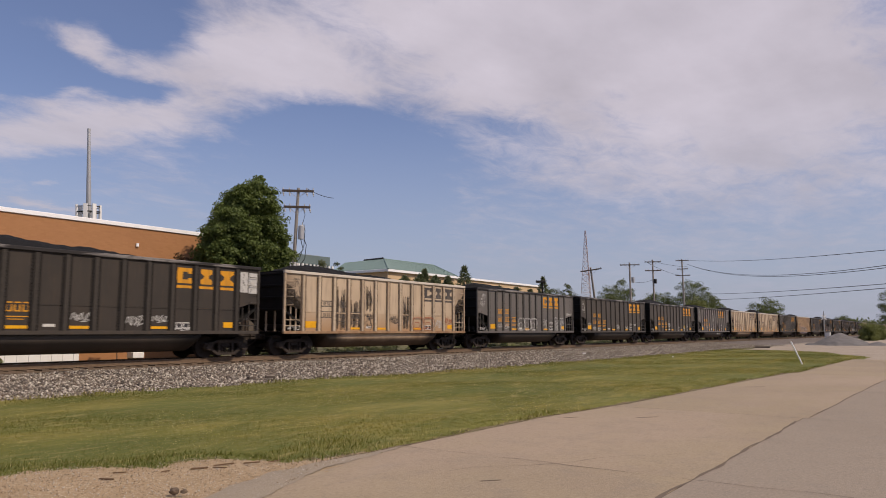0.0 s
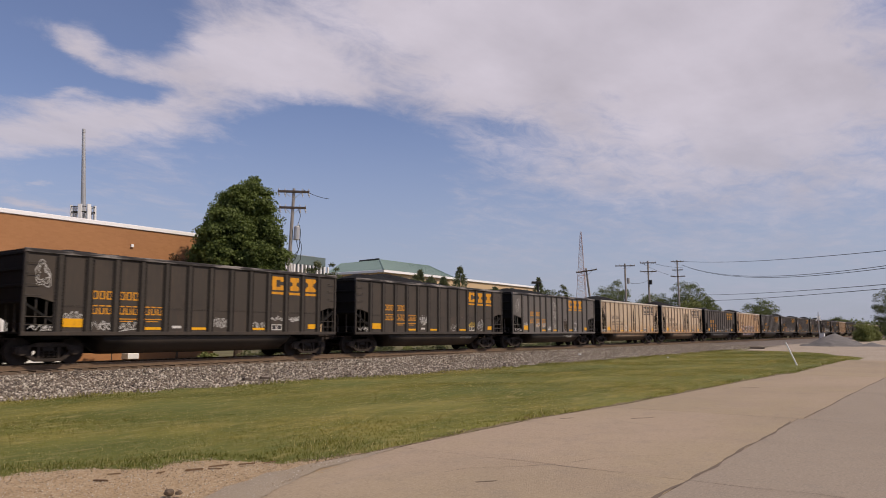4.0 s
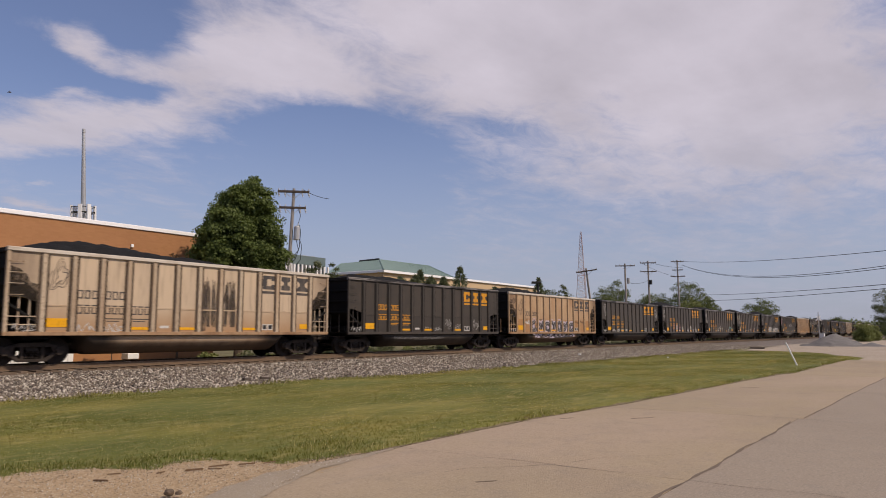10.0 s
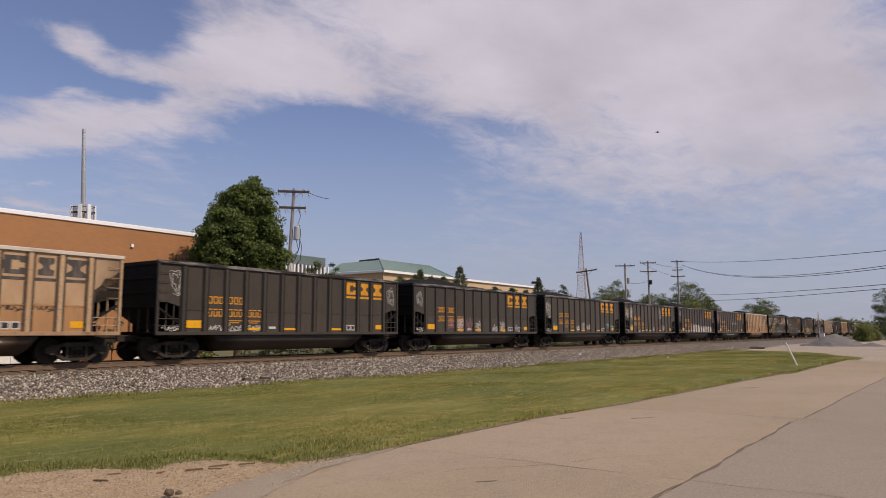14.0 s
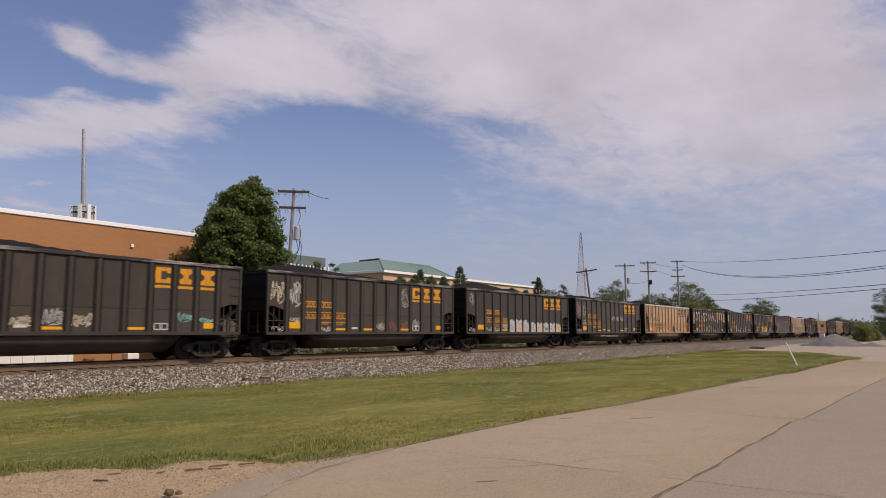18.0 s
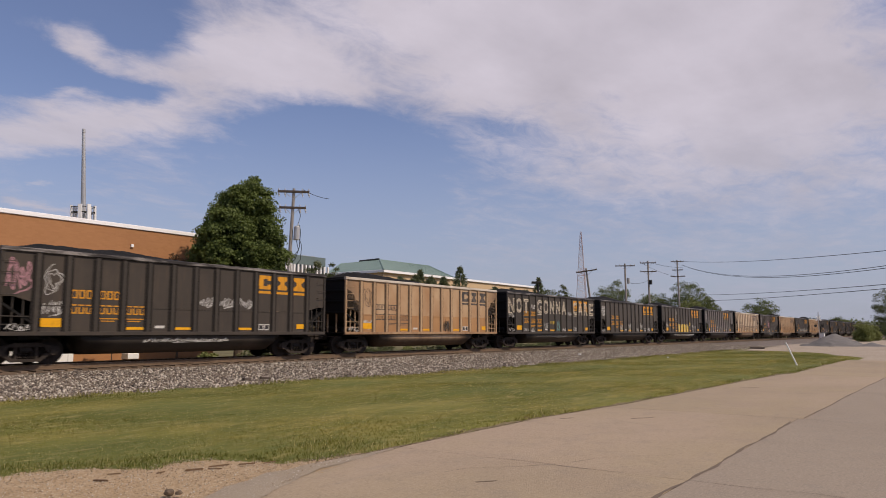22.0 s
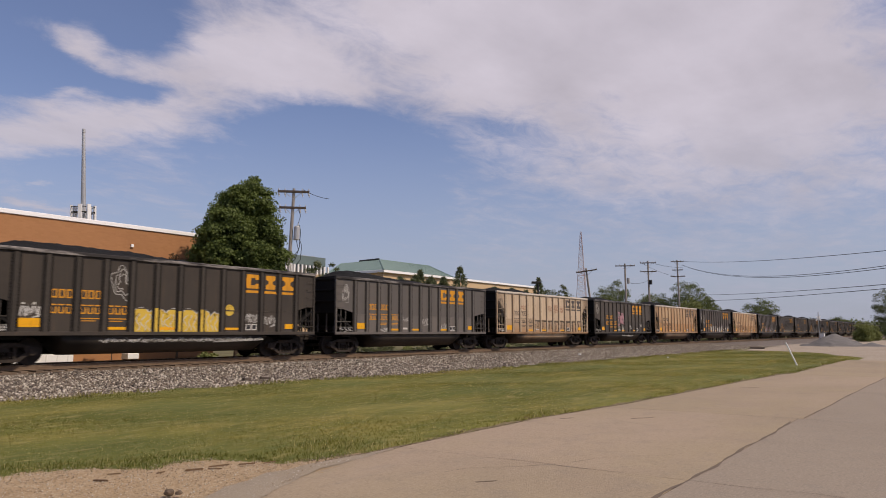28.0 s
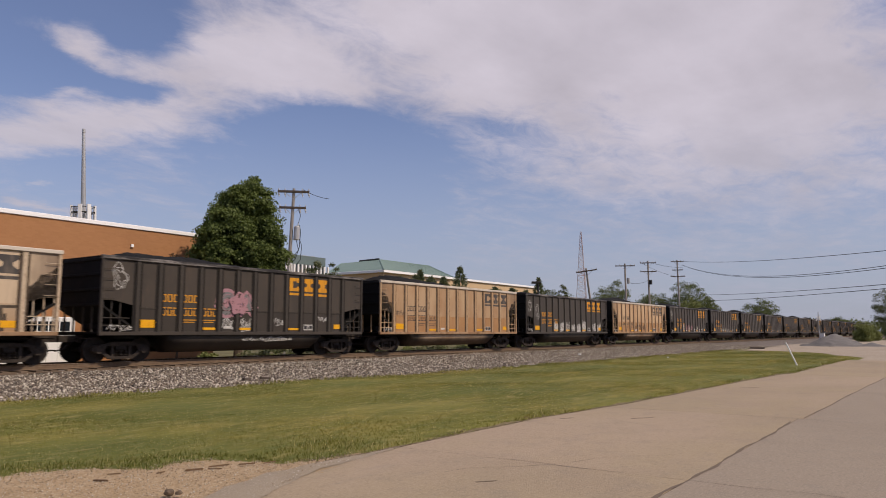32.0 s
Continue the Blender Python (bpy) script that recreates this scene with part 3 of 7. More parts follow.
def thing(name, label, category, at=None, group="", kind=""):
    ob = tagged(new(name), label, category, group, kind)
    ob.empty_display_size = 0.2
    if at is not None:
        ob.matrix_basis = at
    return ob


def big_mesh(name, verts, faces, mat, smooth=False):
    """A mesh from numpy arrays: (n, 3) places and (m, k) corner numbers."""
    me = bpy.data.meshes.new(name)
    k = faces.shape[1]
    me.vertices.add(len(verts))
    me.vertices.foreach_set("co", verts.astype(np.float32).ravel())
    me.loops.add(faces.size)
    me.loops.foreach_set("vertex_index", faces.astype(np.int32).ravel())
    me.polygons.add(len(faces))
    me.polygons.foreach_set("loop_start", np.arange(0, faces.size, k, dtype=np.int32))
    if smooth:
        me.polygons.foreach_set("use_smooth", np.ones(len(faces), dtype=bool))
    me.materials.append(mat)
    me.update(calc_edges=True)
    me.validate()
    return me

# ---- ground, pavement, lawn, ballast ----
rng = np.random.default_rng(5)
TRACK_Y, RAIL_Z = 26.455, 0.493
EDGE_X = [-30, 3.86, 4.3, 4.88, 5.22, 5.62, 6.04, 6.25, 6.38, 6.61, 7.8, 8.95, 12.3, 15.8, 25.0, 30.0, 31.2, 38.0, 47.7, 54.5]
EDGE_Y = [9.0, 8.56, 8.58, 8.1, 7.60, 7.88, 7.70, 7.2, 6.62, 6.53, 6.47, 6.46, 6.45, 6.10, 5.72, 5.50, 5.16, 5.16, 5.03, 4.80]
END_Y, END_X = [4.5, 4.9, 6.56, 8.5, 10.9, 13.4, 16.0], [54.0, 54.2, 56.5, 63.0, 65.5, 67.0, 69.0]
TOE_X = [-30, 8.0, 10.5, 14.5, 26.5, 46, 73, 160]
TOE_Y = [18.5, 18.04, 17.6, 17.2, 16.4, 16.15, 16.16, 16.6]


def lattice(xs, ys, zf):
    """Grid of places with height zf(X, Y), and its quads."""
    X, Y = np.meshgrid(xs, ys, indexing="ij")
    V = np.stack([X, Y, zf(X, Y)], -1).reshape(-1, 3)
    n, m = len(xs), len(ys)
    i = (np.arange(n - 1)[:, None] * m + np.arange(m - 1)[None, :]).ravel()
    return V, np.stack([i, i + m, i + m + 1, i + 1], -1)


def wave(X, Y, s, k=0):
    """Smooth unevenness between about -1 and 1."""
    return (np.sin(X * s + 1.3 * k + 1.7 * np.sin(Y * s * 0.7 + k)) + np.sin(Y * s * 1.31 + 0.7 * k + 1.1 * np.sin(X * s * 0.6)) + np.sin((X + Y) * s * 0.53 + k)) / 3


gx = np.concatenate([np.linspace(-3000, -80, 16), np.linspace(-70, 330, 81), np.linspace(350, 4000, 20)])
gy = np.concatenate([np.linspace(-3000, -40, 14), np.linspace(-35, 100, 46), np.linspace(110, 3500, 20)])
V, F = lattice(gx, gy, lambda X, Y: -0.09 + 0.03 * wave(X, Y, 0.3) * ((X > -60) & (X < 300) & (Y < 90)))
ground = tagged(new("ground", big_mesh("ground", V, F, M["soil"], True)), "weedy earth reaching to the horizon", "ground", kind="structure")


def edge(x):
    return np.interp(x, EDGE_X, EDGE_Y)


def toe(x):
    return np.interp(x, TOE_X, TOE_Y)


def lawn_end(y):
    """Where the grass gives way to the gravel drive."""
    return np.interp(y, END_Y, END_X)


def lawn_height(X, Y):
    rise = np.clip((Y - edge(X)) / 0.35, -0.3, 1) * np.clip((lawn_end(Y) - X) / 0.8, -0.3, 1)
    return -0.035 + np.minimum(rise, 1) * (0.05 + 0.03 * wave(X, Y, 0.8) + 0.012 * wave(X, Y, 3.1, 2))


def on_lawn(x, y, slack=0.0):
    ragged = 0.10 * np.sin(3.1 * x) + 0.07 * np.sin(7.3 * x + 1) + 0.05 * np.sin(17 * x)
    return (y > edge(x) + slack + 0.6 * ragged) & (y < toe(x) + 0.35 + 3 * ragged) & (x < lawn_end(y) + 5 * ragged)


V, F = lattice(np.arange(-14, 80, 0.25), np.arange(4.4, 19.6, 0.125), lawn_height)
c = V[F].mean(1)
F = F[on_lawn(c[:, 0], c[:, 1], -0.3)]
lawn = tagged(new("lawn", big_mesh("lawn", V, F, M["lawn"], True)), "mown patchy yellow-green grass strip beside the railway", "lawn", kind="structure")


def blades(count, x0, x1, y0, y1, high, wide, keep, name, mat, flop=1.1, spread=1.7):
    """Grass: slim leaning blades, broader where they stand far off in looser tufts."""
    x = x0 + (x1 - x0) * rng.random(count) ** spread
    y = y0 + (y1 - y0) * rng.random(count)
    ok = keep(x, y)
    x, y = x[ok], y[ok]
    n = len(x)
    z = lawn_height(x, y) - 0.01
    tall = high * (0.5 + 0.8 * rng.random(n)) * (1 + 0.45 * wave(x, y, 1.1, 4))
    a = rng.random(n) * 2 * np.pi
    w = wide * (0.6 + 0.8 * rng.random(n)) * (0.7 + x / 26)
    lean = rng.normal(size=(n, 2)) * tall[:, None] * 0.4 * flop
    base = np.stack([x, y, z], -1)
    side = np.stack([np.cos(a) * w, np.sin(a) * w, np.zeros(n)], -1)
    tip = base + np.concatenate([lean, tall[:, None]], 1)
    V = np.stack([base - side, base + side, tip + side * 0.25], 1).reshape(-1, 3)
    return part(name, big_mesh(name, V, np.arange(3 * n).reshape(-1, 3), mat), None)


grass = blades(700000, 2, 66, 4.6, 18.6, 0.022, 0.0075, on_lawn, "grass", M["grass"], 2.2)
tagged(grass, "short green and straw-coloured grass blades", "grass", kind="stuff")
border = blades(110000, 2, 52, 5.0, 10.5, 0.070, 0.006, lambda x, y: on_lawn(x, y) & (y < edge(x) + np.where(x < 9, 0.8, 0.25) * (1 + wave(x, y, 2.0))), "unmown_grass", M["grass"])
tagged(border, "longer ragged grass along the pavement edge", "grass", kind="stuff")
weeds = blades(16000, 2, 80, 15.5, 19.5, 0.10, 0.009, lambda x, y: (abs(y - toe(x)) < 0.45 * (1 + wave(x, y, 1.4))), "weeds", M["grass"])
tagged(weeds, "ragged weeds at the foot of the ballast", "weeds", kind="stuff")

# pavement slabs, cast in rows along x
pavement = tagged(new("pavement"), "worn pinkish concrete pavement with filled joints", "pavement", kind="structure")
part("joint_filler", Shape().box(-30, 47.6, -24, 2.6, -0.2, -0.005).prism([(-30, 2.5), (47.6, 2.5), (47.6, 4.9), (31.5, 5.0), (29.8, 5.3), (15.8, 5.95), (12.3, 6.3), (8.2, 6.3), (6.3, 6.05), (5.0, 5.5), (-30, 5.5)], "z", -0.2, -0.0055), M["tar"], pavement, "dark filler in the joints")


def crack(x):
    """The long crack's line between the two rows of slabs."""
    return float(np.interp(x, [-30, 15, 15.1, 22.6, 30.3, 53], [2.455, 2.455, 2.36, 2.23, 2.03, 1.5]))


CUTS = [-30, -21.5, -14, -6.6, 0.8, 8.15, 15.0, 22.6, 30.3, 38.0, 47.6]
for a, b in zip(CUTS, CUTS[1:]):
    g = 0.0015
    for y0, y1 in ((-24, -19.1), (-19.1, -12.4), (-12.4, -6.5), (-6.5, -2.0)):
        part("slab", Shape().box(a + g, b - g, y0 + g, y1 - g, -0.18, 0.0), M["concrete_grey"], pavement)
    part("slab", Shape().prism([(a + g, -2.0 + g), (b - g, -2.0 + g), (b - g, crack(b - 0.01) - 0.008), (a + g, crack(a + 0.15) - 0.008)], "z", -0.18, 0.0), M["concrete_grey"], pavement)
    xs = [x for x in (12.3, 25.0, 31.2) if a + 0.3 < x < b - 0.3]
    top = [(x, float(edge(x))) for x in [b - g] + xs[::-1] + [a + g]]
    if b < 0.9:
        top = [(b - g, 5.5), (a + g, 5.5)]
    elif b < 8.2:
        top = [(b - g, 6.44), (7.38, 6.32), (6.85, 6.26), (6.26, 6.19), (5.49, 5.87), (4.9, 5.61), (a + g, 5.5)]
    part("slab", Shape().prism([(a + g, crack(a + 0.15) + 0.008), (b - g, crack(b - 0.01) + 0.008)] + top, "z", -0.18, 0.0), M["concrete"], pavement)

def seam(pts, w, label):
    """A wavering strip of crack filler that lies on the slabs."""
    s = Shape()
    for (x0, y0, w0), (x1, y1, w1) in zip(pts, pts[1:]):
        d = math.hypot(x1 - x0, y1 - y0)
        nx, ny = -(y1 - y0) / d / 2, (x1 - x0) / d / 2
        s.add([(x0 - nx * w0, y0 - ny * w0, 0.003), (x1 - nx * w1, y1 - ny * w1, 0.003), (x1 + nx * w1, y1 + ny * w1, 0.003), (x0 + nx * w0, y0 + ny * w0, 0.003)], [(0, 1, 2, 3)])
    part("crack_filler", s, M["tar"], pavement, label)


seam([(x, crack(x) + 0.02 * math.sin(x * 1.9) + 0.012 * math.sin(x * 5.3), 0.036 + 0.015 * math.sin(x * 3.7) + 0.014 * math.sin(x * 9.1)) for x in np.arange(1.0, 14.6, 0.16)], 0.06, "ragged dark crack filler")
seam([(x, crack(x) + 0.02 * math.sin(x * 1.3), 0.026 + 0.012 * math.sin(x * 2.7)) for x in np.arange(15.2, 30, 0.3)], 0.05, "ragged dark crack filler")
rj = random.Random(4)
for cx, y0, y1, w in ((8.15, -6, 6.6, 0.012), (15.0, -6, 6.2, 0.022), (30.3, -6, 5.3, 0.06)):
    y = y0
    while y < y1 - 0.4:
        n = rj.uniform(0.5, 2.6)
        seam([(cx + 0.03 * math.sin(v * 1.7) + 0.02 * math.sin(v * 6.1), v, w * (0.3 + 0.7 * math.sin(math.pi * (v - y + 0.05) / (n + 0.15))) * rj.uniform(0.6, 1.3)) for v in np.arange(y, min(y + n, y1), 0.12)] + [(cx + 0.01, min(y + n, y1) + 0.05, w * 0.2)], w, "thin dark crack filler")
        y += n + rj.uniform(0.05, 0.5)
# a hairline crack that wanders off the first joint
seam([(7.0 + 0.32 * i + 0.06 * math.sin(i * 2.1), 4.9 - 0.20 * i + 0.10 * math.sin(i * 1.3), 0.007 + 0.004 * math.sin(i * 2.7)) for i in range(10)], 0.01, "hairline crack")

# the sandy gravel patch and the gravel drive
def gravel_sheet(name, label, xs, ys, keep, lift):
    V, F = lattice(xs, ys, lambda X, Y: lift + 0.02 * wave(X, Y, 1.3) + 0.008 * wave(X, Y, 6))
    c = V[F].mean(1)
    return tagged(new(name, big_mesh(name, V, F[keep(c[:, 0], c[:, 1])], M["gravel" if "patch" in name else "pale_gravel"], True)), label, "gravel", kind="structure")


gravel_sheet("gravel_patch", "tan sandy gravel patch beside the pavement", np.arange(-10, 7.6, 0.15), np.arange(4.8, 9.6, 0.12), lambda x, y: (y < edge(x) + 0.25) & (y > np.interp(x, [-10, 5.0, 6.3, 7.6], [5.45, 5.5, 6.1, 6.3])), -0.012)


def strip(xs, lo, hi, rows, lift):
    """A sheet between two lines y = lo(x) and y = hi(x), with an uneven surface."""
    V, F = lattice(xs, np.linspace(0, 1, rows), lambda X, Y: 0 * X)
    V[:, 1] = lo(V[:, 0]) + (hi(V[:, 0]) - lo(V[:, 0])) * V[:, 1]
    V[:, 2] = lift(V[:, 0], V[:, 1])
    return V, F


def grit_near(x):
    return np.interp(x, [4.0, 4.9, 5.49, 6.26, 6.85, 7.38, 8.2], [5.5, 5.59, 5.85, 6.17, 6.24, 6.30, 6.43]) + 0.012 * np.sin(11 * x) + 0.008 * np.sin(27 * x)


def grit_far(x):
    return np.interp(x, [4.0, 4.42, 4.71, 5.24, 5.81, 6.55, 7.06, 7.82, 8.2], [5.85, 5.98, 6.14, 6.33, 6.48, 6.50, 6.48, 6.49, 6.47]) + 0.03 * np.sin(9 * x) * (x < 6.6)


V, F = strip(np.arange(4.0, 8.2, 0.05), grit_near, grit_far, 9, lambda X, Y: 0.006 + 0.005 * wave(X, Y, 5))
tagged(new("grit_strip", big_mesh("grit_strip", V, F, M["grey_grit"], True)), "strip of grey grit along the pavement edge", "gravel", kind="structure")
V, F = strip(np.arange(7.0, 47, 0.12), lambda x: edge(x) - 0.02 + 0.02 * np.sin(2.9 * x) * np.sin(7.1 * x), lambda x: edge(x) + 0.045 + 0.03 * np.sin(1.3 * x) + 0.02 * np.sin(5.7 * x), 4, lambda X, Y: 0.008 + 0.006 * wave(X, Y, 5) + 0.35 * np.clip(Y - edge(X) - 0.04, 0, 1))
tagged(new("soil_verge", big_mesh("soil_verge", V, F, M["verge_soil"], True)), "bare brown soil edge between grass and pavement", "soil", kind="structure")
tufts = blades(2600, 4.2, 7.2, 5.9, 6.9, 0.06, 0.009, lambda x, y: abs(y - np.interp(x, [4.0, 4.42, 4.71, 5.24, 5.81, 6.55, 7.82], [5.9, 6.03, 6.19, 6.38, 6.53, 6.55, 6.54])) < 0.05 * (1 + 2.2 * np.sin(5 * x) * np.sin(2.3 * x + 1)), "grass_tufts", M["grass"])
tagged(tufts, "sparse grass tufts along the grit", "grass", kind="stuff")
gravel_sheet("gravel_drive", "pale gravel drive crossing towards the railway", np.arange(44, 170, 0.8), np.arange(-20, 24, 0.6), lambda x, y: (x > np.where(y > 4.85, lawn_end(y) - 0.6, 47.9)) & (y < 17 + 0.02 * x), -0.03)


def stones(name, n, spots, size, mat, label, category):
    """Loose stones: rough octahedra, all in one mesh."""
    x, y, z = spots(n)
    n = len(x)
    s = size * (0.45 + 1.0 * rng.random(n) ** 2)
    a = rng.random(n) * 6.283
    dirs = np.array([[1, 0, 0], [0, 1, 0], [-1, 0, 0], [0, -1, 0], [0, 0, 0.8], [0, 0, -0.8]], float)
    P = dirs[None] * (0.6 + 0.8 * rng.random((n, 6, 1))) * s[:, None, None]
    ca, sa = np.cos(a)[:, None], np.sin(a)[:, None]
    P = np.stack([P[..., 0] * ca - P[..., 1] * sa, P[..., 0] * sa + P[..., 1] * ca, P[..., 2] + (rng.random((n, 1)) - 0.5) * P[..., 0]], -1)
    V = (P + np.stack([x, y, z], -1)[:, None]).reshape(-1, 3)
    T = np.array([[0, 1, 4], [1, 2, 4], [2, 3, 4], [3, 0, 4], [1, 0, 5], [2, 1, 5], [3, 2, 5], [0, 3, 5]])
    F = (np.arange(n)[:, None, None] * 6 + T[None]).reshape(-1, 3)
    return tagged(part(name, big_mesh(name, V, F, mat), None), label, category, kind="stuff")


def island_material(name, colours):
    """Each loose piece of the mesh takes one of several colours."""
    m = bpy.data.materials.new(name)
    m.use_nodes = True
    N, L = m.node_tree.nodes, m.node_tree.links
    g = N.new("ShaderNodeNewGeometry")
    r = N.new("ShaderNodeValToRGB")
    r.color_ramp.interpolation = "CONSTANT"
    e = r.color_ramp.elements
    while len(e) < len(colours):
        e.new(0.5)
    for i, c in enumerate(colours):
        e[i].position, e[i].color = i / len(colours), (*c, 1)
    L.new(g.outputs["Random Per Island"], r.inputs[0])
    L.new(r.outputs[0], N["Principled BSDF"].inputs["Base Color"])
    N["Principled BSDF"].inputs["Roughness"].default_value = 0.9
    return m


M["stone"] = island_material("mixed ballast stone", [(0.168, 0.139, 0.108), (0.084, 0.067, 0.052), (0.260, 0.223, 0.176), (0.126, 0.088, 0.058), (0.50, 0.45, 0.365), (0.059, 0.046, 0.036), (0.185, 0.151, 0.116), (0.109, 0.084, 0.064), (0.38, 0.335, 0.265)])
M["pebbles"] = island_material("mixed sandy pebbles", [(0.34, 0.26, 0.17), (0.44, 0.37, 0.28), (0.26, 0.18, 0.11), (0.32, 0.25, 0.17), (0.54, 0.48, 0.40)])


def bed_height(X, Y):
    t = toe(X)
    k = np.clip((Y - t) / (24.3 - t), 0, 1)
    near = -0.05 + 0.27 * (0.55 * k + 0.45 * k ** 3)
    far = np.interp(Y, [28.6, 31.6, 33], [0.21, 0.0, -0.16])
    return np.where(Y < 24.3, near, np.where(Y > 28.6, far, 0.21 + 0.05 * (np.abs(Y - 26.455) < 1.2))) + 0.03 * wave(X, Y, 1.9) + 0.015 * wave(X, Y, 7.0, 3)


xs = np.concatenate([np.arange(-60, 4, 1.0), np.arange(4, 90, 0.22), np.arange(90, 200, 1.2), np.arange(200, 900, 12)])
V, F = lattice(xs, np.arange(15.6, 33.2, 0.2), bed_height)
c = V[F].mean(1)
F = F[c[:, 1] > toe(c[:, 0])]
ballast = tagged(new("ballast", big_mesh("ballast", V, F, M["ballast"], True)), "grey crushed-stone railway ballast bank", "ballast", kind="structure")


def ballast_spots(n):
    x = 6 + 84 * rng.random(n) ** 1.5
    t = toe(x)
    y = t + 0.1 + (25.0 - t) * rng.random(n)
    return x, y, bed_height(x, y) + 0.012


stones("ballast_stones", 100000, ballast_spots, 0.047, M["stone"], "loose grey and white crushed stones on the bank", "stones")


def patch_spots(n):
    x, y = 3 + 4.5 * rng.random(n), 5.4 + 3.4 * rng.random(n)
    ok = (y < edge(x) + 0.3) & (y > np.interp(x, [3, 5.0, 6.3, 7.6], [5.5, 5.65, 6.25, 6.35]))
    x, y = x[ok], y[ok]
    return x, y, 0.0 + 0.02 * wave(x, y, 1.3)


stones("pebbles", 9000, patch_spots, 0.0075, M["pebbles"], "loose pale pebbles on the gravel patch", "pebbles")

def verge_spots(n):
    x = 6.6 + 26 * rng.random(n) ** 1.6
    y = edge(x) - 0.02 + np.abs(rng.normal(0, 0.08, n)) * (1 + 0.8 * np.sin(1.7 * x) * np.sin(0.6 * x))
    return x, y, np.where(y > edge(x), lawn_height(x, y) + 0.006, 0.004)


M["crumbs"] = island_material("dry leaf and soil crumbs", [(0.13, 0.085, 0.05), (0.20, 0.145, 0.09), (0.09, 0.06, 0.036), (0.30, 0.23, 0.15), (0.16, 0.12, 0.08)])
stones("verge_litter", 7000, verge_spots, 0.010, M["crumbs"], "brown soil crumbs and dry leaves along the pavement edge", "litter")

V, F = lattice(np.concatenate([np.arange(-60, 4, 1.0), np.arange(4, 120, 0.3), np.arange(120, 900, 6)]), np.arange(24.75, 28.4, 0.15), lambda X, Y: 0.275 + 0.02 * wave(X, Y, 3.0) + 0.012 * wave(X, Y, 9, 1) - 0.12 * np.clip(np.abs(Y - 26.455) - 1.45, 0, 1))
tagged(new("track_bed", big_mesh("track_bed", V, F, M["fines"], True)), "brown dusty ballast packed round the sleepers", "ballast", kind="structure")

# ---- railway track ----
track = thing("railway_track", "single railway track with rusty rails on timber sleepers", "railway track", pose(0, TRACK_Y, 0))
rail_outline = [(-0.068, 0), (0.068, 0), (0.068, 0.012), (0.03, 0.03), (0.028, 0.125), (0.036, 0.138), (0.036, 0.166), (0.028, 0.172), (-0.028, 0.172), (-0.036, 0.166), (-0.036, 0.138), (-0.028, 0.125), (-0.03, 0.03), (-0.068, 0.012)]
for s in (-1, 1):
    z0 = RAIL_Z - 0.172
    r = part("rail", Shape().prism([(y + s * 0.7525, z + z0) for y, z in rail_outline], "x", -60, 900), M["rail"], track, "rust-brown rail")
    part("rail_head", Shape().box(-60, 900, s * 0.7525 - 0.026, s * 0.7525 + 0.026, RAIL_Z - 0.002, RAIL_Z + 0.001), M["rail_top"], r, "shiny worn running surface")
tie_mesh = Shape().bar(-0.115, 0.115, -1.3, 1.3, -0.17, 0.0, 0.015).mesh("sleeper", M["tie"])
for i in range(240):
    part("sleeper", tie_mesh, None, track, at=pose(6 + 0.53 * i + rng.normal(0, 0.01), rng.normal(0, 0.03), RAIL_Z - 0.173, 0, 0, rng.normal(0, 0.6)))
rest = Shape()
for i in range(700):
    rest.box(134 + 0.55 * i, 134.22 + 0.55 * i, -1.3, 1.3, RAIL_Z - 0.34, RAIL_Z - 0.173)
tagged(part("far_sleepers", rest, M["tie"], track, "timber sleepers further along"), kind="stuff")

# ---- buildings ----
hall = thing("brick_hall", "long flat-roofed tan-brown brick building with white coping", "building", pose(0, 38, -0.1))
part("wall", Shape().box(-34, 29.2, 0, 18, 0, 7.55), M["brick"], hall)
part("coping", Shape().bar(-34.06, 29.26, -0.07, 0.3, 7.55, 7.78, 0.02), M["coping"], hall, "white metal coping")
part("coping", Shape().bar(28.95, 29.27, 0.3, 18.0, 7.55, 7.78, 0.02), M["coping"], hall, "white metal coping")
part("roof", Shape().box(-34, 28.9, 0.3, 18, 7.553, 7.60), M["grey_metal"], hall, "flat grey roof")
part("wall_light", Shape().bar(23.28, 23.44, -0.10, 0, 6.50, 6.68, 0.02), M["coping"], hall, "small pale wall light")

# ---- coal train ----
TOP, SILL, SIDE = 3.885, 1.07, 1.585
SPEED = 10.88
# two lengths of car: half the body, the end bay, the pitch of the stakes, the time it takes to pass
KITS = {"long": (7.38, 1.20, 1.03, 1.4891), "short": (7.03, 1.45, 0.9283, 1.4252)}
HALF, POSTS = 7.38, []


def use_kit(kind):
    """Sets the body's length and the places of its stakes for what is built next."""
    global HALF, POSTS
    HALF, bay, step, _ = KITS[kind]
    POSTS = [-HALF + bay + step * i for i in range(13)]


use_kit("long")


def panel(i):
    """The two ends, in x, of side panel i, from 1 at the leading end to 14."""
    e = [-HALF] + POSTS + [HALF]
    return e[i - 1], e[i]


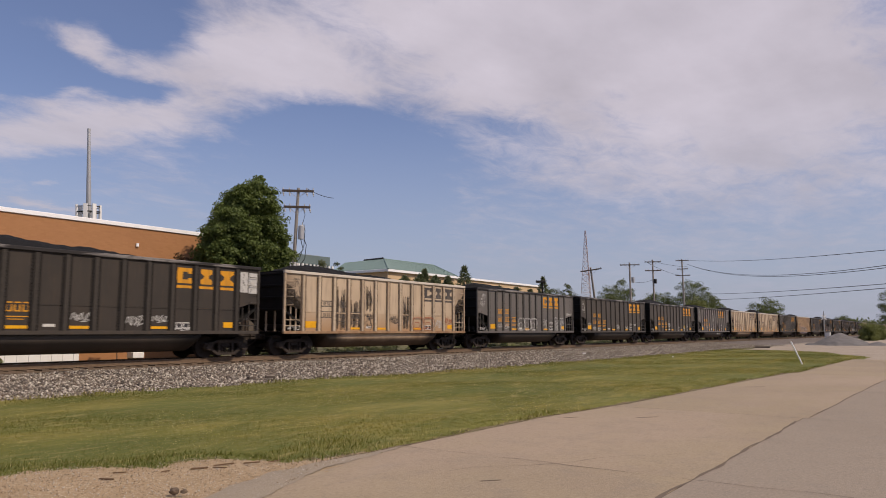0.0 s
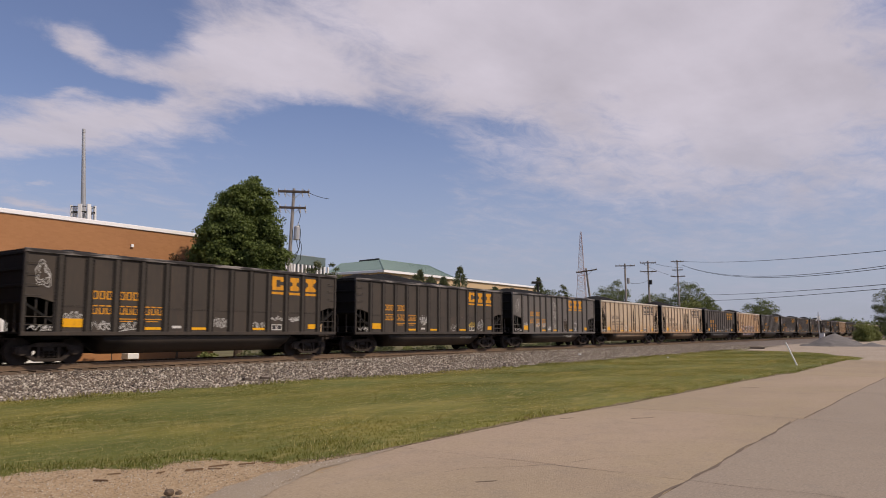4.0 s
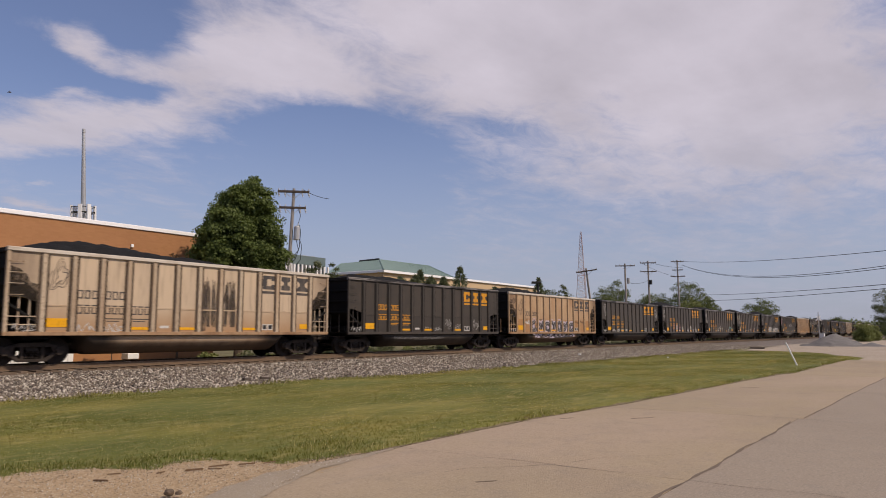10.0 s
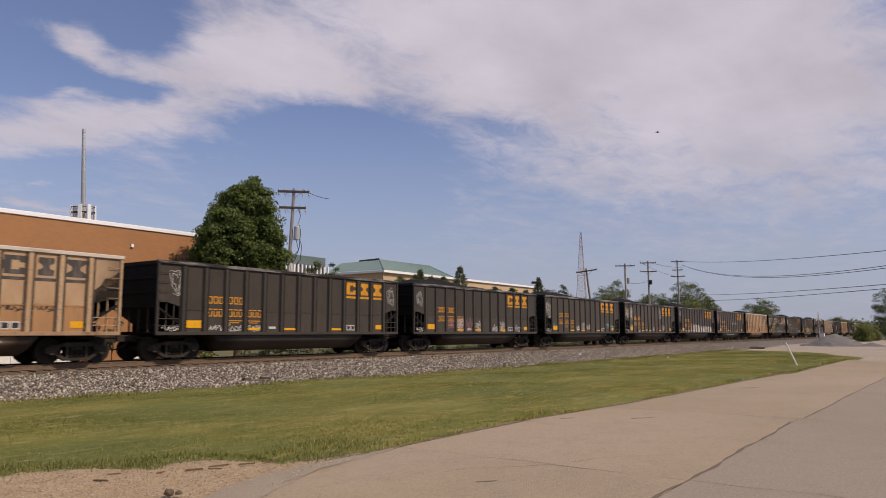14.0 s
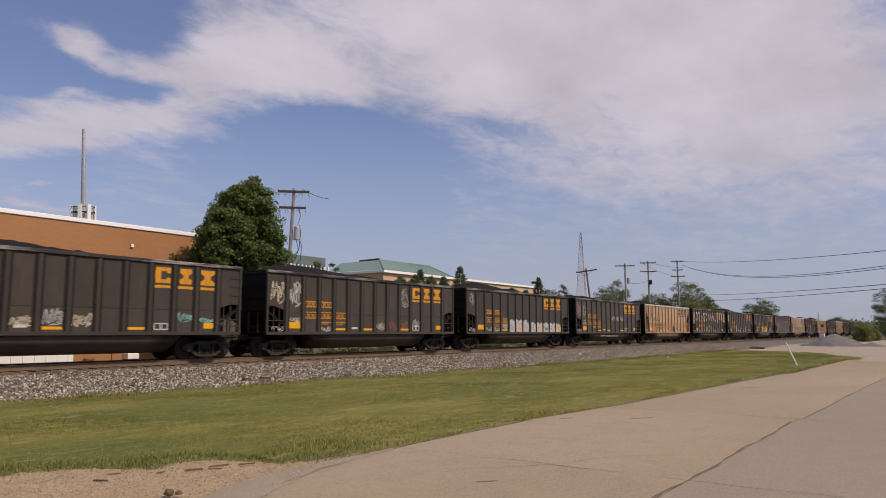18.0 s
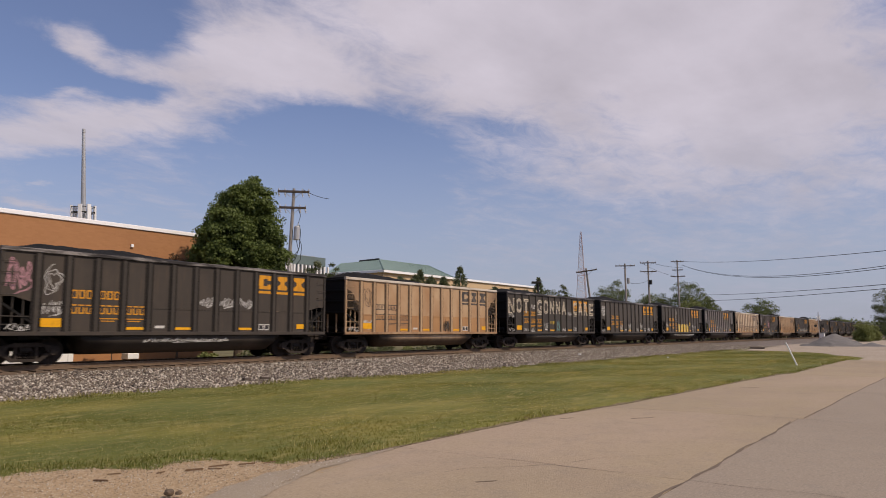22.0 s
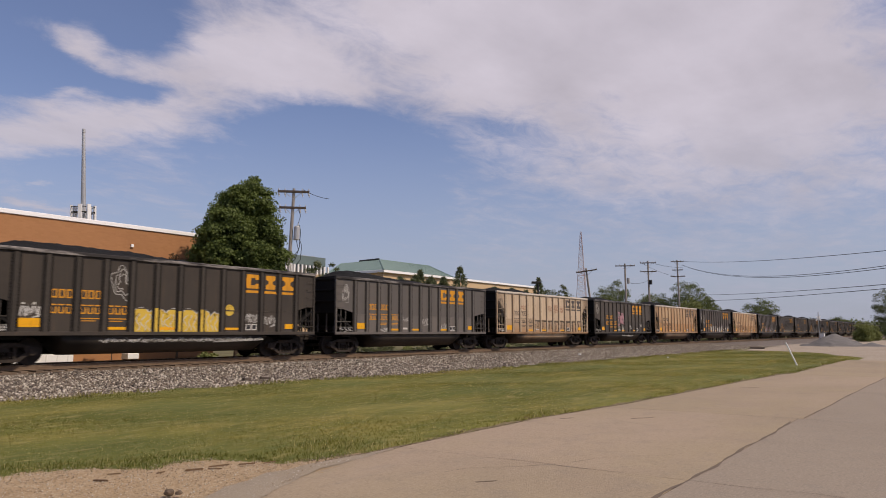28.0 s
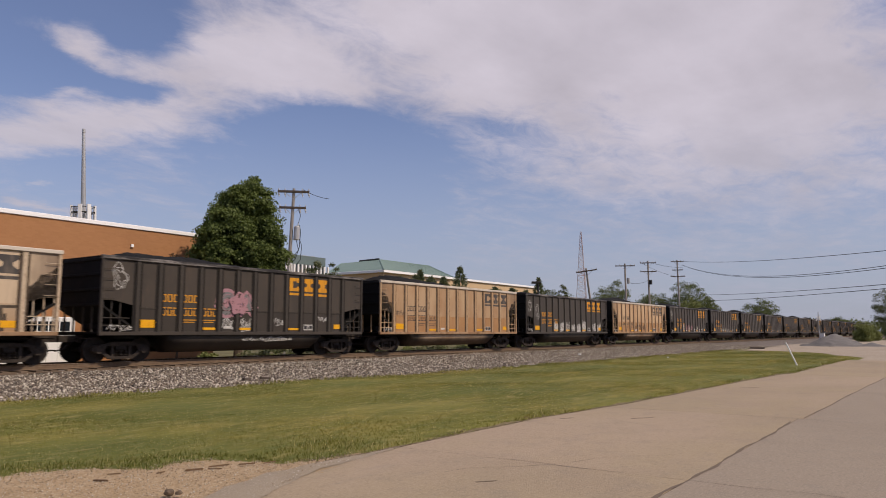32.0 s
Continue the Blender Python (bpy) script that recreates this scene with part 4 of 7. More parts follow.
def wheelset_mesh():
    s = Shape().tube((0, -0.95, 0), (0, 0.95, 0), 0.08, n=10)
    for k in (-1, 1):
        y = k * 0.7525
        s.tube((0, y - 0.065, 0), (0, y + 0.065, 0), 0.457, n=28)
        s.tube((0, y - k * 0.065, 0), (0, y - k * 0.095, 0), 0.485, n=28)
        s.tube((0, y + k * 0.065, 0), (0, y + k * 0.072, 0), 0.19, 0.15, n=16)
        for a in range(3):
            c, d = math.cos(a * 2.094), math.sin(a * 2.094)
            s.tube((0.28 * c, y + k * 0.065, 0.28 * d), (0.28 * c, y + k * 0.069, 0.28 * d), 0.045, n=8)
    return s.mesh("wheelset", M["wheel"])


def side_frame_mesh():
    s = Shape()
    # the frame is a ring of short members round two triangular windows and the spring pocket
    s.prism([(-1.12, 0.42), (-1.06, 0.37), (-0.72, 0.37), (-0.60, 0.58), (-0.62, 0.67), (-1.10, 0.60)], "y", -0.09, 0.09)
    s.prism([(0.72, 0.37), (1.06, 0.37), (1.12, 0.42), (1.10, 0.60), (0.62, 0.67), (0.60, 0.58)], "y", -0.09, 0.09)
    s.prism([(-0.66, 0.60), (0.66, 0.60), (0.62, 0.68), (0.40, 0.75), (-0.40, 0.75), (-0.62, 0.68)], "y", -0.08, 0.08)
    s.prism([(-0.44, 0.11), (0.44, 0.11), (0.50, 0.16), (0.44, 0.21), (-0.44, 0.21), (-0.50, 0.16)], "y", -0.10, 0.10)
    for k in (-1, 1):
        a = [(k * 0.48, 0.12), (k * 0.84, 0.38), (k * 0.74, 0.46), (k * 0.40, 0.21)]
        s.prism(a if k > 0 else a[::-1], "y", -0.07, 0.07)
        s.bar(k * 0.34 - 0.05, k * 0.34 + 0.05, -0.07, 0.07, 0.2, 0.62, 0.01)
        s.tube((k * 0.89, -0.13, 0.457), (k * 0.89, 0.15, 0.457), 0.14, n=12)
    return s.mesh("side_frame", M["truck"])


def spring_mesh():
    s = Shape()
    for cx in (-0.19, 0.0, 0.19):
        pts = [(cx + 0.075 * math.cos(t * 0.9), 0.075 * math.sin(t * 0.9), 0.215 + 0.24 * t / 30) for t in range(31)]
        s.path(pts, 0.018, 4)
    return s.mesh("spring_nest", M["truck"])


WHEELSET, FRAME_SIDE, SPRINGS = wheelset_mesh(), side_frame_mesh(), spring_mesh()
BOLSTER = Shape().prism([(-1.05, 0.46), (1.05, 0.46), (1.0, 0.60), (0.4, 0.72), (-0.4, 0.72), (-1.0, 0.60)], "x", -0.2, 0.2).tube((0, 0, 0.7), (0, 0, 0.86), 0.2, n=12).mesh("bolster", M["truck"])


def add_truck(car, x):
    tr = part("truck", BOLSTER, None, car, "grimy cast-steel two-axle truck", at=pose(x, 0, 0))
    for k in (-1, 1):
        part("side_frame", FRAME_SIDE, None, tr, at=pose(0, k * 0.99, 0))
        part("spring_nest", SPRINGS, None, tr, at=pose(0, k * 0.97, 0))
        w = part("wheelset", WHEELSET, None, tr, "worn steel wheels on an axle")
        w.matrix_parent_inverse = Matrix.Translation((k * 0.89, 0, 0))
        w.matrix_basis = pose(0, 0, 0.457)
    return tr


def rib_mesh(mat, rivet):
    """A riveted hat-section side stake, standing out from y = 0 towards -y."""
    s = Shape().prism([(-0.175, 0), (-0.175, -0.012), (-0.09, -0.012), (-0.075, -0.06), (0.075, -0.06), (0.09, -0.012), (0.175, -0.012), (0.175, 0)], "z", SILL + 0.04, TOP - 0.16)
    plain = len(s.f)
    for k in (-1, 1):
        for j in range(22):
            z = SILL + 0.1 + j * 0.117
            s.tube((k * 0.133, -0.012, z), (k * 0.133, -0.032, z), 0.030, 0.018, n=5)
    me = s.mesh("stake", mat)
    me.materials.append(rivet)
    # Both flange strips take the darker second colour, as the rivets do.
    for p in [me.polygons[3], me.polygons[7]] + me.polygons[plain:]:
        p.material_index = 1
    return me


def side_mesh(mat_top, mat_low, split):
    """The near side sheet: the end bays are open below a sloping edge."""
    s = Shape()
    a, b = POSTS[0], POSTS[-1]
    y0, y1 = -SIDE, -SIDE + 0.02
    s.box(a, b, y0, y1, split, TOP - 0.14)
    for k in (-1, 1):
        p = [(k * HALF, 2.26), (k * (HALF - 0.5), 2.26), (k * b, 2.06), (k * b, TOP - 0.14), (k * HALF, TOP - 0.14)]
        s.prism(p[::-1] if k > 0 else p, "y", y0, y1)
    low = Shape().box(a, b, y0, y1, SILL, split - 0.004).box(a, b, y0 - 0.012, y1, split - 0.05, split - 0.004)
    for j in range(int((b - a) / 0.14)):
        x = a + 0.07 + j * 0.14
        low.tube((x, y0 - 0.012, split - 0.028), (x, y0 - 0.022, split - 0.028), 0.018, 0.01, n=5)
    return s.mesh("side_sheet", mat_top), low.mesh("lower_sheet", mat_low)


def far_side_mesh(mat):
    s = Shape().box(POSTS[0], POSTS[-1], SIDE - 0.02, SIDE, SILL, TOP - 0.14)
    for k in (-1, 1):
        p = [(k * HALF, 2.26), (k * POSTS[-1], 2.06), (k * POSTS[-1], TOP - 0.14), (k * HALF, TOP - 0.14)]
        s.prism(p[::-1] if k > 0 else p, "y", SIDE - 0.02, SIDE)
    return s.mesh("far_side_sheet", mat)


def tub_mesh(mat):
    """The rounded belly that hangs between the trucks."""
    L = HALF - 2.82
    prof = [(-1.50, SILL - 0.10), (-1.50, 0.84), (-1.48, 0.76), (-1.42, 0.67), (-1.28, 0.53), (-1.08, 0.38), (-0.85, 0.31), (-0.45, 0.31), (-0.25, 0.5), (0.25, 0.5), (0.45, 0.31), (0.85, 0.31), (1.08, 0.38), (1.28, 0.53), (1.42, 0.67), (1.48, 0.76), (1.50, 0.84), (1.50, SILL - 0.10)]
    n = len(prof)
    vs, fs = [], []
    rows = [(-L, 0.35), (-L + 0.12, 0.75), (-L + 0.35, 1.0), (L - 0.35, 1.0), (L - 0.12, 0.75), (L, 0.35)]
    for x, d in rows:
        vs += [(x, y, SILL - 0.1 - (SILL - 0.1 - z) * d) for y, z in prof]
    for i in range(len(rows) - 1):
        fs += [(i * n + j, (i + 1) * n + j, (i + 1) * n + j + 1, i * n + j + 1) for j in range(n - 1)]
    fs += [tuple(range(n)), tuple(range(len(rows) * n - 1, (len(rows) - 1) * n - 1, -1))]
    return Shape().add(vs, fs).mesh("tub", mat, True)


def ladder_shape(k):
    """Grab irons on the corner bay, seen on the near side; k: -1 for the leading end."""
    x = k * (HALF - 0.30)
    return [Shape().path([(x - 0.24, -SIDE, z), (x - 0.24, -SIDE - 0.07, z - 0.03), (x + 0.24, -SIDE - 0.07, z - 0.03), (x + 0.24, -SIDE, z)], 0.011, 5) for z in (2.35, 2.72, 3.08, 3.44)]


def cage_pieces(k, mat):
    """Meshes of the open end bay: (name, mesh) for each upright, rung, end post and the brake reservoir."""
    out = []
    for x in (0.14, 0.48, 0.82):
        out.append(("upright", Shape().bar(k * HALF - k * x - 0.022, k * HALF - k * x + 0.022, -SIDE + 0.04, -SIDE + 0.09, SILL + 0.05, 2.3, 0.005).mesh("upright", mat)))
    for z in (1.33, 1.60):
        out.append(("rung", Shape().bar(k * HALF - k * 0.62 - 0.54, k * HALF - k * 0.62 + 0.54, -SIDE, -SIDE + 0.03, z, z + 0.035, 0.005).mesh("rung", mat)))
    for y in (-0.9, -0.3, 0.35, 1.0):
        out.append(("end_post", Shape().bar(k * (HALF - 0.12) - 0.03, k * (HALF - 0.12) + 0.03, y - 0.03, y + 0.03, SILL, 2.1, 0.005).mesh("end_post", mat)))
    out.append(("air_reservoir", Shape().tube((k * (HALF - 0.55), -1.0, 1.27), (k * (HALF - 0.55), 0.2, 1.27), 0.16, n=12).mesh("air_reservoir", M["soot"])))
    return out


def coupler_shape(k):
    h = HALF
    s = Shape().bar(k * (h - 0.67) - 0.55, k * (h - 0.67) + 0.55, -0.16, 0.16, 0.72, 1.0, 0.02)
    s.prism([(k * (h - 0.1), -0.12), (k * (h + 0.48), -0.10), (k * (h + 0.68), -0.22), (k * (h + 0.72), 0.02), (k * (h + 0.6), 0.16), (k * (h - 0.1), 0.12)][::k], "z", 0.74, 0.98)
    s.path([(k * (h - 0.07), 0.3, 0.7), (k * (h + 0.23), 0.32, 0.48), (k * (h + 0.53), 0.25, 0.42), (k * (h + 0.71), 0.12, 0.45)], 0.03, 6)
    s.bar(k * (h + 0.03) - 0.02, k * (h + 0.03) + 0.02, -1.4, 1.4, 0.86, 0.90, 0.004)
    return s


def end_shape(k):
    """An end wall with its sloping hopper sheet."""
    x0, x1 = k * (HALF - 0.06), k * (HALF - 0.09)
    lip = [(x0, TOP - 0.01), (x0, 2.05), (k * (HALF - 1.5), SILL + 0.05), (k * (HALF - 1.54), SILL + 0.12), (x1, 2.12), (x1, TOP - 0.01)]
    return Shape().prism(lip if k < 0 else lip[::-1], "y", -SIDE + 0.03, SIDE - 0.03)


def stiffener_shape(k):
    x0 = k * (HALF - 0.06)
    return Shape().bar(min(x0, x0 + k * 0.06), max(x0, x0 + k * 0.06), -SIDE + 0.05, SIDE - 0.05, -0.05, 0.05, 0.012)


def coal_mesh(seed):
    """Heaped coal, lumpier along the crest, differing from car to car."""
    r = np.random.default_rng(seed)
    full = (0.84, 0.78, 0.80, 0.72, 0.82, 0.88, 0.42)[seed]
    h1, h2, c1, c2 = 0.05 + 0.30 * r.random(), 0.02 + 0.22 * r.random(), -4.6 + 2.2 * r.random(), 1.0 + 3.2 * r.random()
    end = HALF - 0.17
    xs, ys = np.linspace(-end, end, 121), np.linspace(-1.54, 1.54, 21)

    def zf(X, Y):
        along = np.minimum(np.clip((end - X) / 2.3, 0, 1), np.clip((end + X) / 1.7, 0, 1)) ** 0.8
        across = np.clip(1 - (np.abs(Y) / 1.56) ** 1.7, 0, 1)
        crest = np.clip(0.42 - (0.045 + 0.1 * h2) * X, -0.05, 0.58) + 0.45 * h1 * np.exp(-((X - c1) / 1.9) ** 2) + 0.35 * h2 * np.exp(-((X - c2) / 2.0) ** 2)
        return TOP - 0.22 + along * across * (crest * full + 0.12) + 0.05 * wave(X + seed, Y, 2.6) * across + (0.03 * wave(X, Y + seed, 7) + 0.035 * wave(X + seed, Y, 13, 2)) * across
    V, F = lattice(xs, ys, zf)
    return big_mesh("coal_load", V, F, M["coal"], True)


SKIN, COALS = {}, {}
for kind, key, top, low, rib in (("long", "black", "black_paint", "black_paint", "black_rib"), ("short", "black", "black_paint", "black_paint", "black_rib"), ("short", "grey", "grey_paint", "grey_paint", "grey_rib"), ("long", "tan", "tan_paint", "tan_lower", "rust_rib"), ("long", "pale", "pale_paint", "pale_lower", "tan_rib")):
    chord_mat = M["pale_chord"] if key in ("tan", "pale") else M["black_chord"]
    use_kit(kind)
    COALS[kind] = COALS[kind] if kind in COALS else [coal_mesh(i) for i in range(7)]
    SKIN[kind, key] = dict(couplers=[coupler_shape(k).mesh("coupler", M["truck"]) for k in (-1, 1)],
                     centre=Shape().bar(-HALF + 0.2, HALF - 0.2, -0.28, 0.28, 0.72, SILL, 0.02).box(-HALF + 0.8, -HALF + 1.8, -1.3, 1.3, 0.86, SILL).box(HALF - 1.8, HALF - 0.8, -1.3, 1.3, 0.86, SILL).mesh("centre_sill", M["soot"]),
                     floor=Shape().box(-HALF + 0.05, HALF - 0.05, -SIDE + 0.03, SIDE - 0.03, SILL - 0.02, SILL + 0.03).mesh("deck", M["soot"]),
                     side=side_mesh(M[top], M[low], 2.02), rib=rib_mesh(M[rib], M["brown_rivet" if key in ("tan", "pale") else "dark_rivet"]), far=far_side_mesh(M[top]), tub=tub_mesh(M["tan_tub" if key in ("tan", "pale") else "black_tub"]),
                     chord=Shape().bar(-HALF - 0.02, HALF + 0.02, -SIDE - 0.075, -SIDE + 0.06, TOP - 0.14, TOP, 0.02).mesh("top_rail", chord_mat),
                     chord_far=Shape().bar(-HALF - 0.02, HALF + 0.02, SIDE - 0.06, SIDE + 0.075, TOP - 0.14, TOP, 0.02).mesh("top_rail", M[top]),
                     sill=Shape().bar(-HALF, HALF, -SIDE - 0.06, -SIDE + 0.05, SILL - 0.09, SILL + 0.05, 0.015).mesh("side_sill", M["rust_sill" if key in ("tan", "pale") else low]),
                     sill_far=Shape().bar(-HALF, HALF, SIDE - 0.05, SIDE + 0.06, SILL - 0.09, SILL + 0.05, 0.015).mesh("side_sill", M[low]),
                     post=Shape().bar(-0.055, 0.055, -SIDE - 0.05, -SIDE + 0.05, SILL, TOP - 0.14, 0.012).mesh("corner_post", M[rib]),
                     # End walls and stiffeners: soot and shade in one near-black colour.
                     ends=[end_shape(k).mesh("end_wall", M["soot"]) for k in (-1, 1)],
                     stiff=[stiffener_shape(k).mesh("stiffener", M["soot"]) for k in (-1, 1)],
                     irons=[[g.mesh("grab_iron", M[rib]) for g in ladder_shape(k)] for k in (-1, 1)],
                     cage=[cage_pieces(k, M[rib]) for k in (-1, 1)])


def logo_piece(kind):
    """A plain block emblem in three pieces over an underline: a bracket and two waisted blocks, not letters."""
    s = Shape()
    y0, y1 = -SIDE - 0.005, -SIDE - 0.001
    w = 0.36
    if kind == 0:
        s.box(-w + 0.05, w, y0, y1, 3.45, 3.60).box(-w, -0.08, y0, y1, 3.14, 3.45).box(-w + 0.05, w, y0, y1, 2.99, 3.14).box(0.17, w, y0, y1, 3.38, 3.45).box(0.17, w, y0, y1, 3.14, 3.21)
    elif kind == 1:
        s.prism([(-0.24, 2.99), (0.24, 2.99), (0.27, 3.04), (0.27, 3.17), (0.12, 3.24), (0.12, 3.35), (0.27, 3.42), (0.27, 3.55), (0.24, 3.60), (-0.24, 3.60), (-0.27, 3.55), (-0.27, 3.42), (-0.12, 3.35), (-0.12, 3.24), (-0.27, 3.17), (-0.27, 3.04)], "y", y0, y1)
    else:
        s.prism([(-w, 2.99), (w, 2.99), (w, 3.11), (0.15, 3.24), (0.15, 3.35), (w, 3.48), (w, 3.60), (-w, 3.60), (-w, 3.48), (-0.15, 3.35), (-0.15, 3.24), (-w, 3.11)], "y", y0, y1)
    s.box(-w, w, y0, y1, 2.80, 2.91)
    return s


LOGO = {c: [logo_piece(i).mesh("emblem", M[c]) for i in range(3)] for c in ("yellow", "black_mark")}
MARK = {}


def bars(xs, w, h):
    """A row of plain hollow bars standing for lettering."""
    s, t = Shape(), 0.045
    y0, y1 = -SIDE - 0.005, -SIDE - 0.001
    for x in xs:
        s.box(x - w / 2, x - w / 2 + t, y0, y1, -h / 2, h / 2).box(x + w / 2 - t, x + w / 2, y0, y1, -h / 2, h / 2)
        s.box(x - w / 2 + t, x + w / 2 - t, y0, y1, h / 2 - t, h / 2).box(x - w / 2 + t, x + w / 2 - t, y0, y1, -h / 2, -h / 2 + t)
    return s


for c in ("yellow", "black_mark"):
    MARK[c] = [bars((-0.265, 0.0, 0.265), 0.205, 0.30).mesh("marking", M[c]),
               bars((-0.265, 0.0, 0.265), 0.205, 0.32).mesh("marking", M[c]),
               Shape().box(-0.38, 0.36, -SIDE - 0.005, -SIDE - 0.001, -0.018, 0.018).box(-0.3, 0.2, -SIDE - 0.005, -SIDE - 0.001, -0.10, -0.07).mesh("small_marking", M[c])]
REFL = [Shape().box(-0.40, 0.40, -SIDE - 0.012, -SIDE - 0.002, -0.15, 0.15).mesh("reflector", M["reflector"]), Shape().box(-0.34, 0.34, -SIDE - 0.012, -SIDE - 0.002, -0.05, 0.05).mesh("reflector", M["reflector"])]
DATA = Shape().box(-0.3, -0.02, -SIDE - 0.006, -SIDE - 0.001, -0.13, 0.13).box(0.02, 0.3, -SIDE - 0.006, -SIDE - 0.001, -0.13, 0.13).mesh("data_panel", M["white_mark"])
DATA_IN = Shape().box(-0.26, -0.06, -SIDE - 0.009, -SIDE - 0.005, -0.09, 0.09).box(0.06, 0.26, -SIDE - 0.009, -SIDE - 0.005, -0.09, 0.09).mesh("data_field", M["spray_black"])


def mid(i):
    a, b = panel(i)
    return (a + b) / 2


def ribbon(pts, w, lift):
    """A flat painted stroke on the side sheet, along points (x, z)."""
    y0, n = -SIDE - lift, len(pts)
    vs = []
    for i, (x, z) in enumerate(pts):
        (xa, za), (xb, zb) = pts[max(0, i - 1)], pts[min(n - 1, i + 1)]
        d = math.hypot(xb - xa, zb - za) or 1e-6
        nx, nz = -(zb - za) / d * w / 2, (xb - xa) / d * w / 2
        y = y0 - 0.00002 * (i % 50)
        vs += [(x - nx, y, z - nz), (x + nx, y, z + nz)]
    return Shape().add(vs, [(2 * i, 2 * i + 2, 2 * i + 3, 2 * i + 1) for i in range(n - 1)])


def smooth_line(knots, steps=6):
    """A curve through (x, z) knots."""
    out = []
    for i in range(len(knots) - 1):
        p0, p1, p2, p3 = knots[max(0, i - 1)], knots[i], knots[i + 1], knots[min(len(knots) - 1, i + 2)]
        for j in range(steps):
            t = j / steps
            out.append(tuple(0.5 * (2 * p1[c] + (p2[c] - p0[c]) * t + (2 * p0[c] - 5 * p1[c] + 4 * p2[c] - p3[c]) * t * t + (3 * p1[c] - p0[c] - 3 * p2[c] + p3[c]) * t ** 3) for c in (0, 1)))
    return out + [knots[-1]]


def scribble(seed, x0, x1, z0, z1, w, mat, car, label, loops=7):
    """An unreadable sprayed scrawl: crooked up and down strokes run together, with a tail."""
    r = random.Random(seed)
    n = max(3, round(loops * 0.75))
    wide, high = (x1 - x0) / n, z1 - z0
    knots = []
    for i in range(n):
        c = x0 + wide * (i + 0.5)
        foot, head = z0 + high * r.uniform(0, 0.28), z1 - high * r.uniform(0, 0.35)
        knots += [(c + wide * r.uniform(-0.55, -0.15), foot), (c + wide * r.uniform(-0.3, 0.25), head)]
        if r.random() < 0.5:
            knots += [(c + wide * r.uniform(0.2, 0.6), head - high * r.uniform(0.1, 0.35)), (c + wide * r.uniform(-0.3, 0.1), (foot + head) / 2 + high * r.uniform(-0.1, 0.1))]
    knots += [(x1, z0 + high * r.uniform(0.1, 0.4)), (x0 + (x1 - x0) * r.uniform(0.3, 0.7), z0 - 0.02)]
    line = smooth_line(knots)
    first = ribbon(line, w * 0.75, 0.008 + 0.001 * (seed % 3))
    again = ribbon([(x + 0.05 + 0.03 * math.sin(9 * z), z + 0.02 + 0.04 * math.sin(11 * x + seed)) for x, z in line[::-1]], w * 0.55, 0.0075)
    return part("graffiti", first.add(again.v, again.f), M[mat], car, label)


def face_doodle(seed, cx, cz, s, car, mat="spray_white"):
    """A line drawing of nested crooked rings, as on the leading bay."""
    r = random.Random(seed)
    pts = []
    p1, p2, p3 = r.uniform(0, 6), r.uniform(0, 6), r.uniform(0, 6)
    lean = r.uniform(-0.25, 0.25)
    for i in range(100):
        t = i / 99
        a = t * 6.283 * 2.6 + p1
        q = 1.0 - 0.62 * t + 0.13 * math.sin(3 * a * 0.97 + p2) + 0.10 * math.sin(5 * a * 1.03 + p3)
        u, v = 0.80 * q * math.cos(a), 1.25 * q * math.sin(a)
        pts.append((cx + s * (u + lean * v + 0.12 * t), cz + s * v))
    return part("graffiti", ribbon(pts, 0.024, 0.008), M[mat], car, "sprayed outline drawing")


